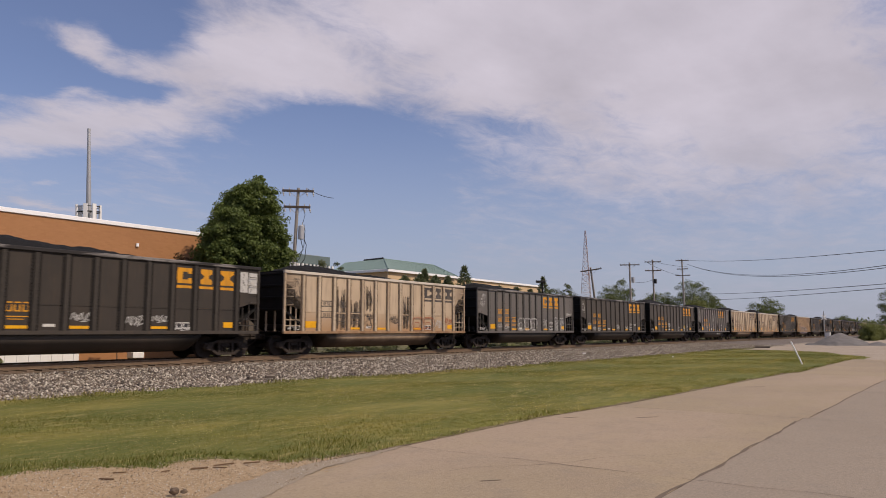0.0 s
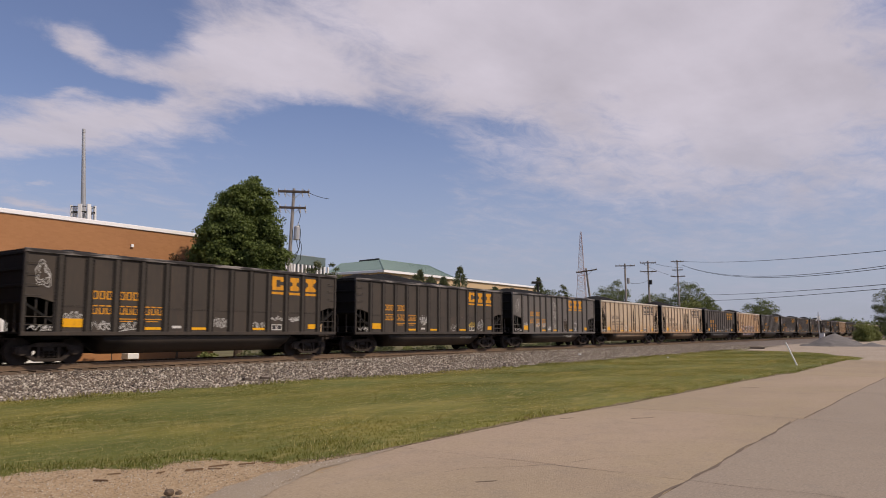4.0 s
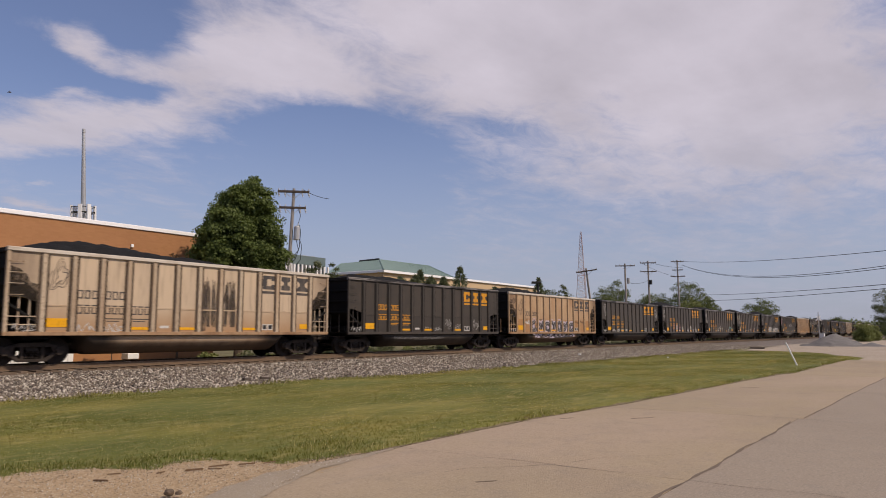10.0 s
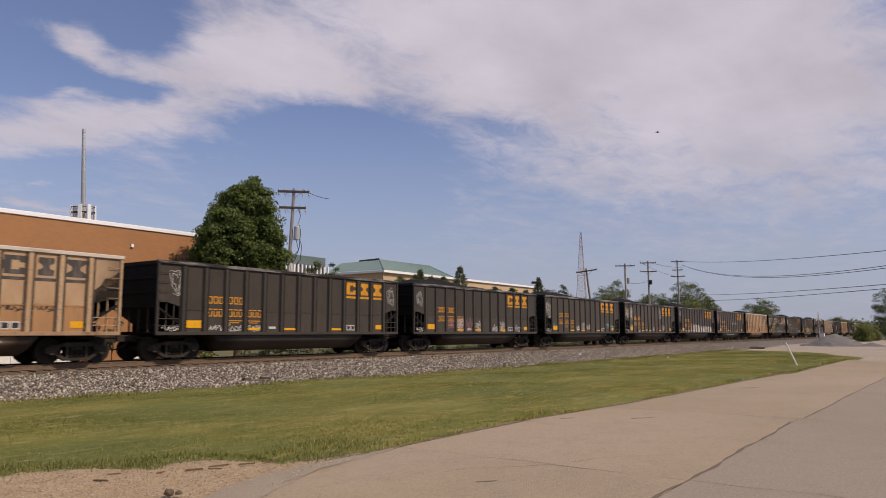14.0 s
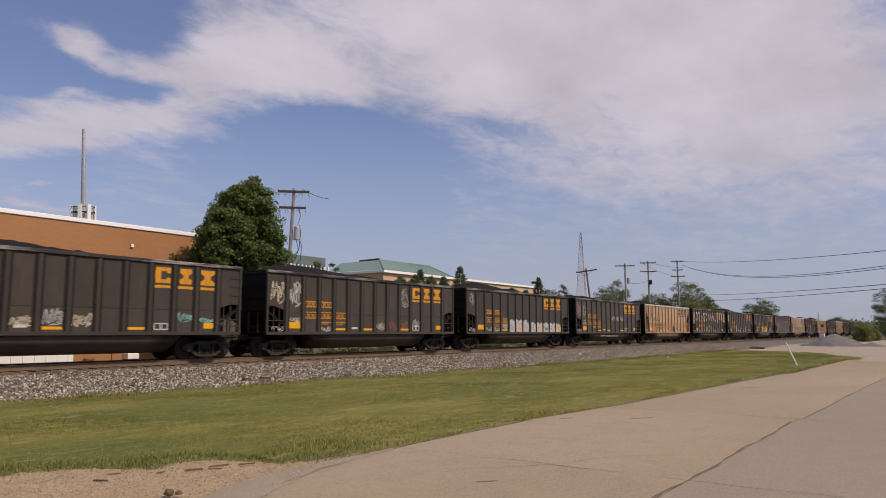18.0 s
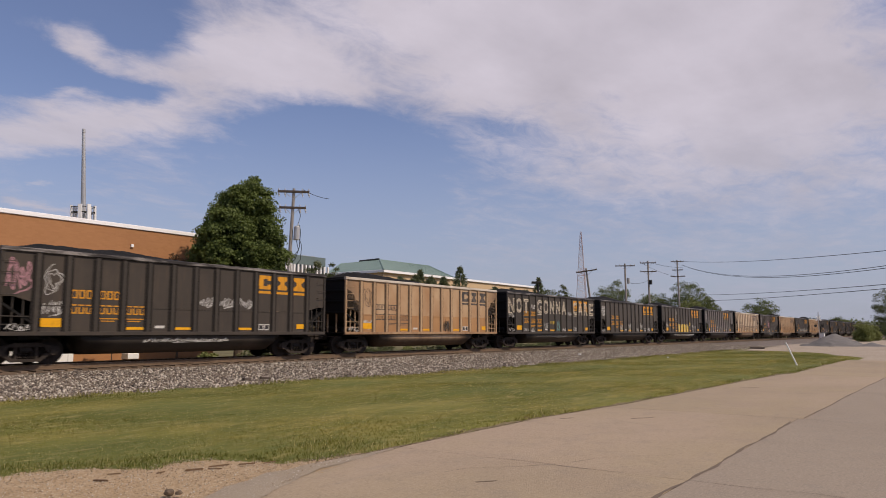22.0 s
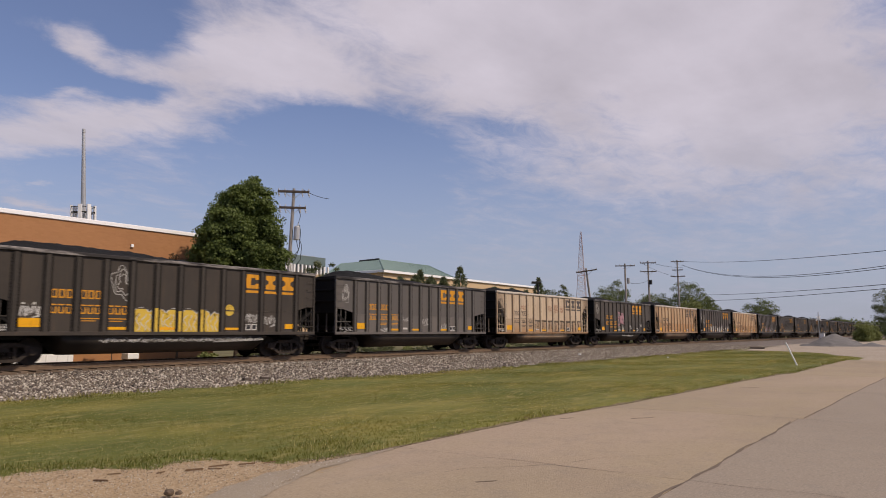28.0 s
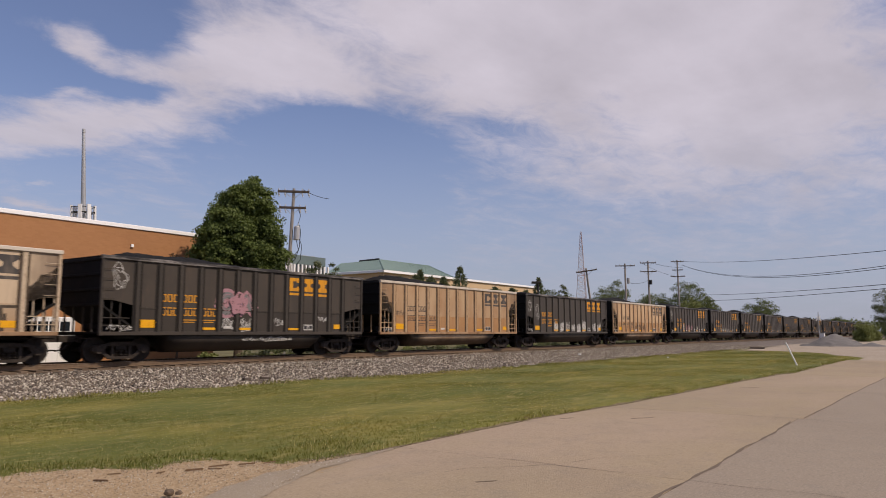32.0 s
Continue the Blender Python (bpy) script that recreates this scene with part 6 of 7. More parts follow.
def utility_pole(x, y, z, lean_x, arms, label, can=False, turn=-55.0):
    """A timber pole with crossarms at given heights and half lengths."""
    p = thing("utility_pole", label, "utility pole", pose(x, y, -0.1, 0, lean_x, 0), group="utility poles")
    part("pole", Shape().tube((0, 0, -0.2), (0, 0, z * 0.6), 0.17, 0.145, n=10).tube((0, 0, z * 0.6), (0, 0, z), 0.145, 0.115, n=10), M["pale_pole" if can else "timber_pole"], p)
    for h, half in arms:
        arm = part("crossarm", Shape().bar(-half, half, -0.17, -0.04, h - (0.1 if can else 0.06), h + 0.08, 0.01), M["dark_timber"], p, "dark timber crossarm", at=pose(0, 0, 0, 0, 0, turn))
        for k in (-1, 1):
            part("brace", Shape().tube((k * half * 0.55, -0.1, h - 0.05), (0, -0.1, h - 0.6), 0.02, n=5), M["grey_metal"], arm, "steel brace")
        for k in (-0.95, -0.55, 0.55, 0.95):
            part("insulator", insulator(k * half, -0.1, h + 0.06), M["porcelain"], arm, "small grey insulator")
            if can:
                part("hanging_insulator", Shape().tube((k * half, -0.1, h - 0.1), (k * half + 0.05, -0.12, h - 0.28), 0.05, 0.07, n=8).tube((k * half + 0.05, -0.12, h - 0.28), (k * half + 0.09, -0.14, h - 0.42), 0.03, 0.05, n=8), M["porcelain"], arm, "grey string insulator")
    if can:
        part("transformer", Shape().tube((0, 0, z - 4.1), (0, 0, z - 3.1), 0.24, n=14).tube((0, 0, z - 3.1), (0, 0, z - 3.0), 0.24, 0.16, n=14).tube((0.1, 0, z - 3.0), (0.1, 0, z - 2.75), 0.04, n=8), M["grey_metal"], p, "pale grey transformer can", at=pose(0.24, -0.36, 0))
        part("drop_cable", Shape().path([(0.45, -0.4, z - 2.9), (0.6, -0.4, z - 3.4), (0.62, -0.35, z - 4.6), (0.4, -0.2, z - 5.6), (0.15, -0.1, z - 5.9)], 0.03).path([(0.3, -0.3, z - 1.6), (0.55, -0.35, z - 2.1), (0.35, -0.36, z - 2.8)], 0.02).path([(0.2, -0.4, z - 4.1), (0.5, -0.42, z - 4.9), (0.1, -0.3, z - 5.4), (-0.05, -0.2, z - 5.9)], 0.028).path([(0.4, -0.45, z - 3.9), (0.78, -0.45, z - 4.5), (0.75, -0.4, z - 5.6), (0.5, -0.3, z - 6.0)], 0.028), M["wire"], p, "looping black cables")
    return p


utility_pole(38.75, 42, 13.0, 3.0, [(12.75, 1.25), (11.45, 1.05)], "leaning timber utility pole with transformer and two crossarms", True)
first_pole = [o for o in scene.objects if o.name.startswith("utility_pole")][0]
for dx in (-0.18, 0.12):
    part("conduit", Shape().tube((dx, -0.28, 5.2), (dx, -0.24, 7.0), 0.06, n=8), M["white_mark"], first_pole, "white conduit")
utility_pole(89.1, 38, 10.2, -15.7, [(9.85, 1.35)], "strongly leaning timber utility pole with a tilted crossarm")
utility_pole(100.3, 38, 11.5, -1.5, [(11.15, 1.4)], "timber utility pole with one crossarm")
utility_pole(110.2, 38, 12.7, -2.0, [(12.35, 1.25), (11.0, 1.25)], "timber utility pole with two crossarms")
utility_pole(125.3, 38, 14.0, -3.0, [(13.75, 1.1), (12.3, 0.9), (11.2, 1.25)], "tall timber utility pole with three crossarms")
part("switch_box", Shape().bar(-0.2, 0.2, -0.5, -0.15, 9.0, 9.7, 0.02), M["dark_metal"], [o for o in scene.objects if o.name.startswith("utility_pole")][3], "dark switch box")
part("meter_can", Shape().tube((0.35, -0.3, 8.6), (0.35, -0.3, 9.4), 0.22, n=12), M["grey_metal"], [o for o in scene.objects if o.name.startswith("utility_pole")][2], "grey can")


def wire(a, b, sag, label="thin black sagging overhead cable"):
    a, b = Vector(a), Vector(b)
    w = thing("overhead_wire", label, "cable", group="overhead wires")
    pts = [a.lerp(b, i / 24) - Vector((0, 0, 4 * sag * (i / 24) * (1 - i / 24))) for i in range(25)]
    part("cable", Shape().path(pts, 0.022, 5), M["wire"], w)


wire((125.6, 37.4, 13.75), (40.0, -3.0, 5.75), 0.55)
wire((125.7, 37.5, 13.1), (40.0, -3.0, 5.45), 1.7)
wire((125.7, 37.3, 13.0), (40.2, -3.4, 5.38), 1.75)
wire((126.0, 37.3, 8.0), (40.0, -2.6, 4.15), 0.35)
wire((126.0, 37.3, 6.9), (40.0, -2.8, 4.02), 0.3)
wire((110.0, 38.3, 12.5), (125.6, 37.4, 12.6), 0.2)
wire((109.0, 39.0, 12.4), (126.0, 38.8, 11.2), 0.3)
wire((100.2, 38, 8.8), (110.0, 38, 9.6), 0.4)
wire((39.9, 41.6, 12.9), (41.6, 40.2, 12.2), 0.15, "loose drooping cable end")
lamp = thing("parking_lamp", "dark box-headed parking lot lamp", "street lamp", pose(86.5, 45, -0.1))
part("pole", Shape().bar(-0.09, 0.09, -0.09, 0.09, 0, 8.3, 0.02), M["dark_metal"], lamp)
part("head", Shape().bar(-0.35, 0.85, -0.3, 0.3, 8.12, 8.42, 0.05), M["dark_metal"], lamp, "dark box lamp head", at=pose(0, 0, 0, 0, 0, 125))

tagged(part("timber_scrap", Shape().bar(-0.12, 0.12, -0.65, 0.65, 0.0, 0.15, 0.015), M["dark_timber"], None, at=pose(75.5, 15.6, -0.02, 0, 0, 18)), "dark old sleeper lying at the foot of the ballast", "timber", "timber scraps")
for x, y, a in ((15.5, 18.46, 12), (16.25, 18.43, -20)):
    tagged(part("timber_scrap", Shape().bar(-0.16, 0.16, -0.05, 0.05, 0.0, 0.08, 0.012), M["dark_timber"], None, at=pose(x, y, 0.07, 0, 3, a)), "short brown piece of timber on the ballast", "timber", "timber scraps")

# ---- small things beyond the track ----
trailer = thing("storage_trailer", "white ribbed storage trailer parked along the brick wall", "trailer", pose(14.9, 36.2, -0.1))
part("body", Shape().bar(-3.9, 3.85, -1.2, 1.2, 0.16, 2.42, 0.04), M["white_metal"], trailer)
for i in range(15):
    part("side_rib", Shape().bar(-3.7 + i * 0.52, -3.64 + i * 0.52, -1.23, -1.2, 0.2, 2.38, 0.005), M["white_metal"], trailer)
part("window_band", Shape().box(1.2, 3.6, -1.215, -1.19, 1.75, 2.2), M["van_glass"], trailer, "dark tinted window band")
for x in (-2.2, -1.3):
    w = part("wheel", Shape().tube((0, -0.12, 0), (0, 0.12, 0), 0.30, n=20), M["rubber"], trailer, at=pose(x, -1.15, 0.3))
    part("hub", Shape().tube((0, -0.135, 0), (0, -0.121, 0), 0.17, n=14), M["grey_metal"], w)

cabinet = thing("utility_cabinet", "small white metal utility cabinet on dark feet", "cabinet", pose(22.6, 36.4, -0.1))
part("body", Shape().bar(-0.32, 0.32, -0.3, 0.3, 0.26, 0.56, 0.02), M["white_metal"], cabinet)
for s in (-1, 1):
    part("foot", Shape().bar(s * 0.24 - 0.05, s * 0.24 + 0.05, -0.25, 0.25, 0, 0.26, 0.01), M["dark_metal"], cabinet)

# ---- things on the near side ----
post = thing("marker_post", "leaning white plastic marker post in the grass", "post", pose(38.7, 6.2, -0.08, -22.5, 0, 0))
part("shaft", Shape().tube((0, 0, 0), (0, 0, 1.20), 0.036, n=12), M["white_metal"], post)
part("cap", Shape().tube((0, 0, 1.20), (0, 0, 1.27), 0.039, 0.028, n=12), M["white_metal"], post)

V, F = lattice(np.linspace(-4.6, 4.6, 47), np.linspace(-4.4, 4.4, 45), lambda X, Y: np.maximum(-0.06, 1.45 * np.clip(1 - np.hypot(X / 4.4, (Y + 0.35 * np.sin(X)) / np.where(Y > 0, 3.5, 3.0)), 0, 1) ** 1.05 + (0.16 * wave(X, Y, 1.7) + 0.07 * wave(X, Y, 4.3, 2)) * (np.hypot(X / 4.4, Y / 3.6) < 1.05) - 0.03))
heap = tagged(new("spoil_mound", big_mesh("spoil_mound", V, F, M["pile"], True)), "low heap of grey stone chips on the gravel", "heap")
heap.matrix_basis = pose(97.0, 11.3, -0.02)
V, F = lattice(np.linspace(-2.5, 2.5, 25), np.linspace(-1.6, 1.6, 17), lambda X, Y: np.maximum(-0.06, 0.45 * np.clip(1 - np.hypot(X / 2.4, Y / 1.5), 0, 1) - 0.02 + 0.04 * wave(X, Y, 3)))
heap2 = tagged(new("spoil_mound", big_mesh("spoil_mound", V, F, M["pile"], True)), "small scatter of dark stone chips", "heap")
heap2.matrix_basis = pose(97.5, 7.6, -0.02)

signal = thing("crossing_signal", "railway crossing signal mast with equipment box", "signal", pose(153.5, 20.6, -0.05))
part("mast", Shape().tube((0, 0, 0), (0, 0, 5.4), 0.08, n=10), M["grey_metal"], signal)
part("arm", Shape().bar(-0.75, 0.75, -0.05, 0.05, 3.1, 3.2, 0.01), M["dark_metal"], signal, at=pose(0, 0, 0, 0, 0, -60))
for k in (-1, 1):
    part("light_disc", Shape().tube((k * 0.6, -0.12, 2.8), (k * 0.6, 0.02, 2.8), 0.26, n=14), M["dark_metal"], signal, "dark lamp disc", at=pose(0, 0, 0, 0, 0, -60))
    part("crossbuck", Shape().bar(-0.6, 0.6, -0.03, 0.0, -0.11, 0.11, 0.01), M["white_metal"], signal, "white crossed board", at=pose(0, -0.06 * k, 4.2, 0, k * 45, -60))
box = thing("equipment_box", "white metal trackside equipment box", "cabinet", pose(152.0, 19.9, -0.05))
part("body", Shape().bar(-0.5, 0.5, -0.4, 0.4, 0.1, 1.4, 0.03), M["white_metal"], box)
part("roof", Shape().bar(-0.56, 0.56, -0.46, 0.46, 1.4, 1.5, 0.02), M["grey_metal"], box)
part("plinth", Shape().box(-0.55, 0.55, -0.45, 0.45, -0.1, 0.1), M["concrete"], box)

# loose wood scraps, a stone and litter on the gravel patch and pavement
for x, y, a, n, w in ((5.42, 7.32, 12, 0.20, 0.026), (5.75, 7.30, 24, 0.26, 0.02), (6.02, 7.12, 10, 0.20, 0.022), (4.45, 7.60, -25, 0.17, 0.028), (6.25, 6.98, 35, 0.2, 0.016), (4.75, 7.85, 5, 0.14, 0.016), (5.1, 7.5, 40, 0.12, 0.016), (5.6, 7.18, -10, 0.16, 0.014)):
    t = tagged(part("wood_scrap", Shape().prism([(-n / 2, -w / 2), (n / 2 - 0.05, -w / 2), (n / 2, 0), (n / 2 - 0.03, w / 2), (-n / 2 + 0.02, w / 2)], "z", 0.0, w * 0.7), M["twig"], None, at=pose(x, y, 0.005, 0, 0, a - 40)), "splintered brown wood scrap on the gravel", "wood scrap", "wood scraps")
for x, y, r in ((4.47, 6.42, 0.05), (4.52, 6.33, 0.035)):
    r1 = np.random.default_rng(int(x * 100))
    bm = bmesh.new()
    bmesh.ops.create_icosphere(bm, subdivisions=2, radius=r)
    for v in bm.verts:
        v.co *= 0.8 + 0.35 * r1.random()
        v.co.z *= 0.7
    me = bpy.data.meshes.new("stone")
    bm.to_mesh(me)
    bm.free()
    me.materials.append(M["tie"])
    tagged(part("stone", me, None, at=pose(x, y, 0.03)), "dark rough stone at the pavement corner", "stone", "stones")
tagged(part("litter", Shape().bar(-0.09, 0.09, -0.05, 0.05, 0, 0.05, 0.01), M["white_metal"], None, at=pose(45.0, 14.5, 0.02, 0, 0, 20)), "small white scrap lying in the grass", "litter")
tagged(part("litter", Shape().bar(-0.1, 0.1, -0.06, 0.06, 0, 0.08, 0.01), M["white_metal"], None, at=pose(45.2, 20.5, 0.09, 0, 0, 60)), "small white scrap on the ballast", "litter")
for x, y, a, n in ((6.84, 4.22, -3, 0.24), (13.45, 4.85, 2, 0.5), (12.6, 6.0, 5, 0.3), (22.5, 4.9, 0, 0.7)):
    tagged(part("tar_patch", Shape().prism([(-n / 2, -0.012), (n / 3, -0.02), (n / 2, 0.0), (n / 4, 0.016), (-n / 2, 0.012)], "z", 0.0, 0.004), M["tar"], pavement, at=pose(x, y, 0.0, 0, 0, a - 35)), "dark tar patch")

# ---- bird ----
bird = thing("bird", "small dark bird crossing the sky", "bird")
part("body", Shape().tube((-0.09, 0, 0), (0.01, 0, 0.006), 0.012, 0.028, n=8).tube((0.01, 0, 0.006), (0.08, 0, 0.012), 0.028, 0.01, n=8).tube((-0.13, 0, 0), (-0.09, 0, 0), 0.02, 0.012, n=6), M["dark_timber"], bird)
WINGS = [part("wing", Shape().prism([(-0.04, 0.012 * s), (0.04, 0.012 * s), (0.02, 0.08 * s), (-0.025, 0.13 * s), (-0.045, 0.08 * s)][::s], "z", -0.004, 0.004), M["dark_timber"], bird) for s in (-1, 1)]

# ---- graffiti and stains, car by car ----
def px(i, f):
    a, b = panel(i)
    return a + (b - a) * f


def soot_patch(car, k):
    """Soot smeared on the end bay round the opening of a light car, denser towards the opening."""
    r = random.Random(k * 7 + len(car.name))
    b = POSTS[-1]
    for rise, lift in ((1.0, 0.0022), (0.7, 0.0030), (0.42, 0.0038), (0.2, 0.0046)):
        top = [(HALF - 0.05 - (HALF - 0.05 - b - 0.18) * j / 8, 2.28 - 0.19 * max(0, j - 4) / 4 + rise * (0.85 + 0.25 * r.random()) * (1 - 0.45 * j / 8)) for j in range(9)]
        p = [(k * x, z) for x, z in [(HALF - 0.05, 2.27), (HALF - 0.5, 2.27), (b + 0.18, 2.11)] + top[::-1]]
        part("soot_stain", Shape().prism(p if k > 0 else p[::-1], "y", -SIDE - lift, -SIDE - 0.001), M["soot_haze"], car, "black soot stain")


def streak(car, i, z0, z1, w):
    """A sooty run-down on one panel."""
    r = random.Random(i * 17 + int(z1 * 100))
    for q in range(14):
        x = px(i, 0.5) + r.uniform(-0.5, 0.5) * w
        a, b = z0 + r.random() ** 2 * (z1 - z0) * 0.5, z1 - r.random() * (z1 - z0) * 0.4
        g = r.uniform(0.03, 0.12)
        s = Shape().prism([(x - g, a), (x + g * 0.8, a + 0.02), (x + g, (a + b) / 2), (x + 0.3 * g, b), (x - 0.4 * g, b - 0.05), (x - g * 0.9, (a + b) / 2)], "y", -SIDE - 0.004 - 0.0001 * q, -SIDE - 0.002)
        part("soot_streak", s, M["grime"], car, "grimy vertical run-down")


def throw_up(car, seed, i0, i1, z0, z1, fill, line, label):
    """A filled bubble shape across several panels, with looping strokes on it; stakes stand through it."""
    r = random.Random(seed)
    x0, x1 = px(i0, 0.13), px(i1, 0.9)
    humps = (i1 - i0 + 1) * 1.4

    def crest(x):
        u = (x - x0) / (x1 - x0)
        return z1 - 0.20 + 0.22 * abs(math.sin(u * humps * math.pi + 0.3)) ** 0.6 - 0.25 * max(0, u - 0.8) * 5 * r.random()

    for i in range(i0, i1 + 1):
        a, b = px(i, 0.16), px(i, 0.84)
        top = [(a + (b - a) * j / 10, crest(a + (b - a) * j / 10)) for j in range(11)]
        part("graffiti", Shape().prism([(a, z0), (b, z0)] + top[::-1], "y", -SIDE - 0.0075, -SIDE - 0.0055), M[fill], car, label)
        part("graffiti", ribbon(top, 0.04, 0.0105), M[line], car, label + " outline")
        for q in range(3):
            c0 = a + (b - a) * (0.2 + 0.3 * q)
            w0 = r.uniform(0.05, 0.14)
            pts = [(c0 + w0 * math.sin(0.45 * j + q), z0 + 0.04 + (z1 - z0 - 0.25) * j / 16) for j in range(17)]
            part("graffiti", ribbon(pts, 0.035, 0.0105), M[line], car, label + " stroke")
        if i < i1:
            x = POSTS[i - 1]
            part("graffiti", Shape().box(x - 0.065, x + 0.065, -SIDE - 0.063, -SIDE - 0.0605, z0, crest(x)), M[fill], car, label)


def letter(car, ch, i, z, h, mat):
    cu = bpy.data.curves.new("letter", "FONT")
    cu.body, cu.size, cu.align_x, cu.fill_mode = ch, h * 1.35, "CENTER", "NONE"
    cu.bevel_depth, cu.bevel_resolution, cu.resolution_u = 0.042, 0, 3
    tmp = new("tmp", cu)
    me = bpy.data.meshes.new_from_object(tmp)
    bpy.data.objects.remove(tmp)
    me.name = "letter"
    me.materials.clear()
    me.materials.append(M[mat])
    lo = min(v.co.x for v in me.vertices)
    hi = max(v.co.x for v in me.vertices)
    k = min(1.45, 0.88 / max(0.2, hi - lo))
    for v in me.vertices:
        v.co = ((v.co.x - (lo + hi) / 2) * k, -v.co.z * 0.12, v.co.y)
    part("letter", me, None, car, "sprayed cream outline letter", at=pose(px(i, 0.5), -SIDE - 0.008, z))


def burner(k, i0, i1, z0, z1, halo, dark, light, label):
    """Fat crooked loop letters, one or so a panel: a pale haze of spray, a dark body and a thin light line."""
    use_kit(KIND[k])
    r = random.Random(k * 5 + i0)
    n = round((i1 - i0 + 1) * 1.5)
    x0, x1 = px(i0, 0.1), px(i1, 0.9)
    for j in range(n):
        cx, cz = x0 + (x1 - x0) * (j + 0.5) / n, (z0 + z1) / 2
        w, h = (x1 - x0) / n * r.uniform(0.45, 0.7), (z1 - z0) / 2 - 0.10
        bend, turns, start = r.uniform(0.15, 0.5), r.choice((0.8, 1.0, 1.25)), r.uniform(0, 6.28)
        if j % 3 == 2:
            pts = [(cx - w + 2 * w * u / 20, cz + h * (0.9 - 1.7 * abs(((u / 20) * 2.5) % 2 - 1))) for u in range(21)]
        else:
            pts = [(cx + w * math.cos(start + turns * 6.28 * u / 24) * (1 - 0.012 * u) + bend * 0.2 * math.sin(u * 0.5), cz + h * math.sin(start + turns * 6.28 * u / 24) * (1 - 0.02 * u * (j % 2))) for u in range(25)]
        part("graffiti", ribbon(pts, 0.56, 0.007 + 0.0002 * j), M[halo], CARS[k], label + ", hazy edge")
        part("graffiti", ribbon(pts, 0.28, 0.0105 + 0.0002 * j), M[dark], CARS[k], label)
        part("graffiti", ribbon([(x + 0.05, z + 0.03) for x, z in pts[2:-2]], 0.025, 0.0145), M[light], CARS[k], label + ", light line")


def outline_letters(k, i0, i1, z0, z1, mat, label):
    """Big round hollow letters, one a panel: two crooked nested rings each, drawn in a thin line across stakes and sheet."""
    use_kit(KIND[k])
    r = random.Random(k * 3 + i1)
    for i in range(i0, i1 + 1):
        cx, cz, w, h = px(i, 0.5), (z0 + z1) / 2, (px(i, 1) - px(i, 0)) * 0.56, (z1 - z0) / 2
        for q, lift in ((1.0, 0.065), (0.86, 0.0655), (0.42, 0.009)):
            ph, sq = r.uniform(0, 6.28), r.uniform(0.55, 0.8)
            pts = []
            for u in range(41):
                a = ph + 6.5 * u / 40
                c, s = math.cos(a), math.sin(a)
                e = 1 / (abs(c) ** 3 + abs(s) ** 3) ** 0.333
                pts.append((cx + w * q * c * e * (0.92 + 0.08 * math.sin(3 * a + ph)), cz - 0.08 * (q < 0.5) + h * q * s * e * (0.93 + 0.07 * math.cos(2 * a))))
            part("graffiti", ribbon(pts, 0.03, lift if q > 0.5 else 0.009), M[mat], CARS[k], label)


def slant_letters(k, i0, i1, mat, label):
    """Angular outline letters of leaning straight strokes under broken top bars."""
    use_kit(KIND[k])
    r = random.Random(k)
    for i in range(i0, i1 + 1):
        a, b = px(i, 0.12), px(i, 0.88)
        strokes = [ribbon([(a, 1.93 + r.uniform(-0.04, 0.03)), (b, 1.90 + r.uniform(-0.04, 0.03))], r.choice((0.10, 0.14)), 0.008)]
        for j in range(r.choice((3, 4, 5))):
            x = a + 0.06 + (b - a - 0.16) * j / 4 + r.uniform(-0.03, 0.03)
            low, lean = r.choice((1.13, 1.13, 1.3)), r.uniform(-0.12, 0.06)
            strokes.append(ribbon([(x - lean, low), (x, r.choice((1.88, 1.88, 1.7)))], r.choice((0.06, 0.09, 0.14)), 0.009 + 0.0003 * j))
        if r.random() < 0.6:
            strokes.append(ribbon([(a, 1.14), (b, 1.16)], 0.05, 0.0085))
        for s in strokes:
            part("graffiti", s, M[mat], CARS[k], label)


def doodle(k, i, z, s, mat="spray_white", f=0.5):
    use_kit(KIND[k])
    face_doodle(k * 13 + i, px(i, f), z, s, CARS[k], mat)


def tag(k, i, j, z0, z1, mat="spray_white", w=0.03, loops=None, f0=0.15, f1=0.85):
    use_kit(KIND[k])
    loops = loops or max(4, round((px(j, f1) - px(i, f0)) / 0.16))
    scribble(k * 31 + i * 7 + j + 200, px(i, f0), px(j, f1), z0, z1, w, mat, CARS[k], "unreadable sprayed scrawl", loops)


for k, car in CARS.items():
    use_kit(KIND[k])
    if k in TAN_CARS:
        soot_patch(car, -1)
        soot_patch(car, 1)
    tag(k, 1, 1, 1.16, 1.36, "spray_white", 0.02, 5, 0.2, 0.9)
use_kit(KIND[-1])
part("graffiti", Shape().box(px(14, 0.15), px(14, 0.48), -SIDE - 0.006, -SIDE - 0.004, 2.75, 3.62).box(px(14, 0.52), px(14, 0.9), -SIDE - 0.006, -SIDE - 0.004, 2.72, 3.6), M["spray_white"], CARS[-1], "whitewashed patch")
tag(-1, 4, 4, 1.5, 1.75), tag(-1, 7, 7, 1.45, 1.75), tag(-1, 9, 9, 1.3, 1.75), tag(-1, 10, 10, 1.45, 1.75), tag(-1, 11, 11, 1.15, 1.3)
doodle(0, 1, 3.05, 0.40, "spray_black", 0.62), streak(CARS[0], 4, 1.15, 3.4, 0.6), streak(CARS[0], 5, 1.15, 2.7, 0.7), streak(CARS[0], 6, 2.1, 3.5, 0.5), streak(CARS[0], 9, 1.2, 3.1, 0.5)
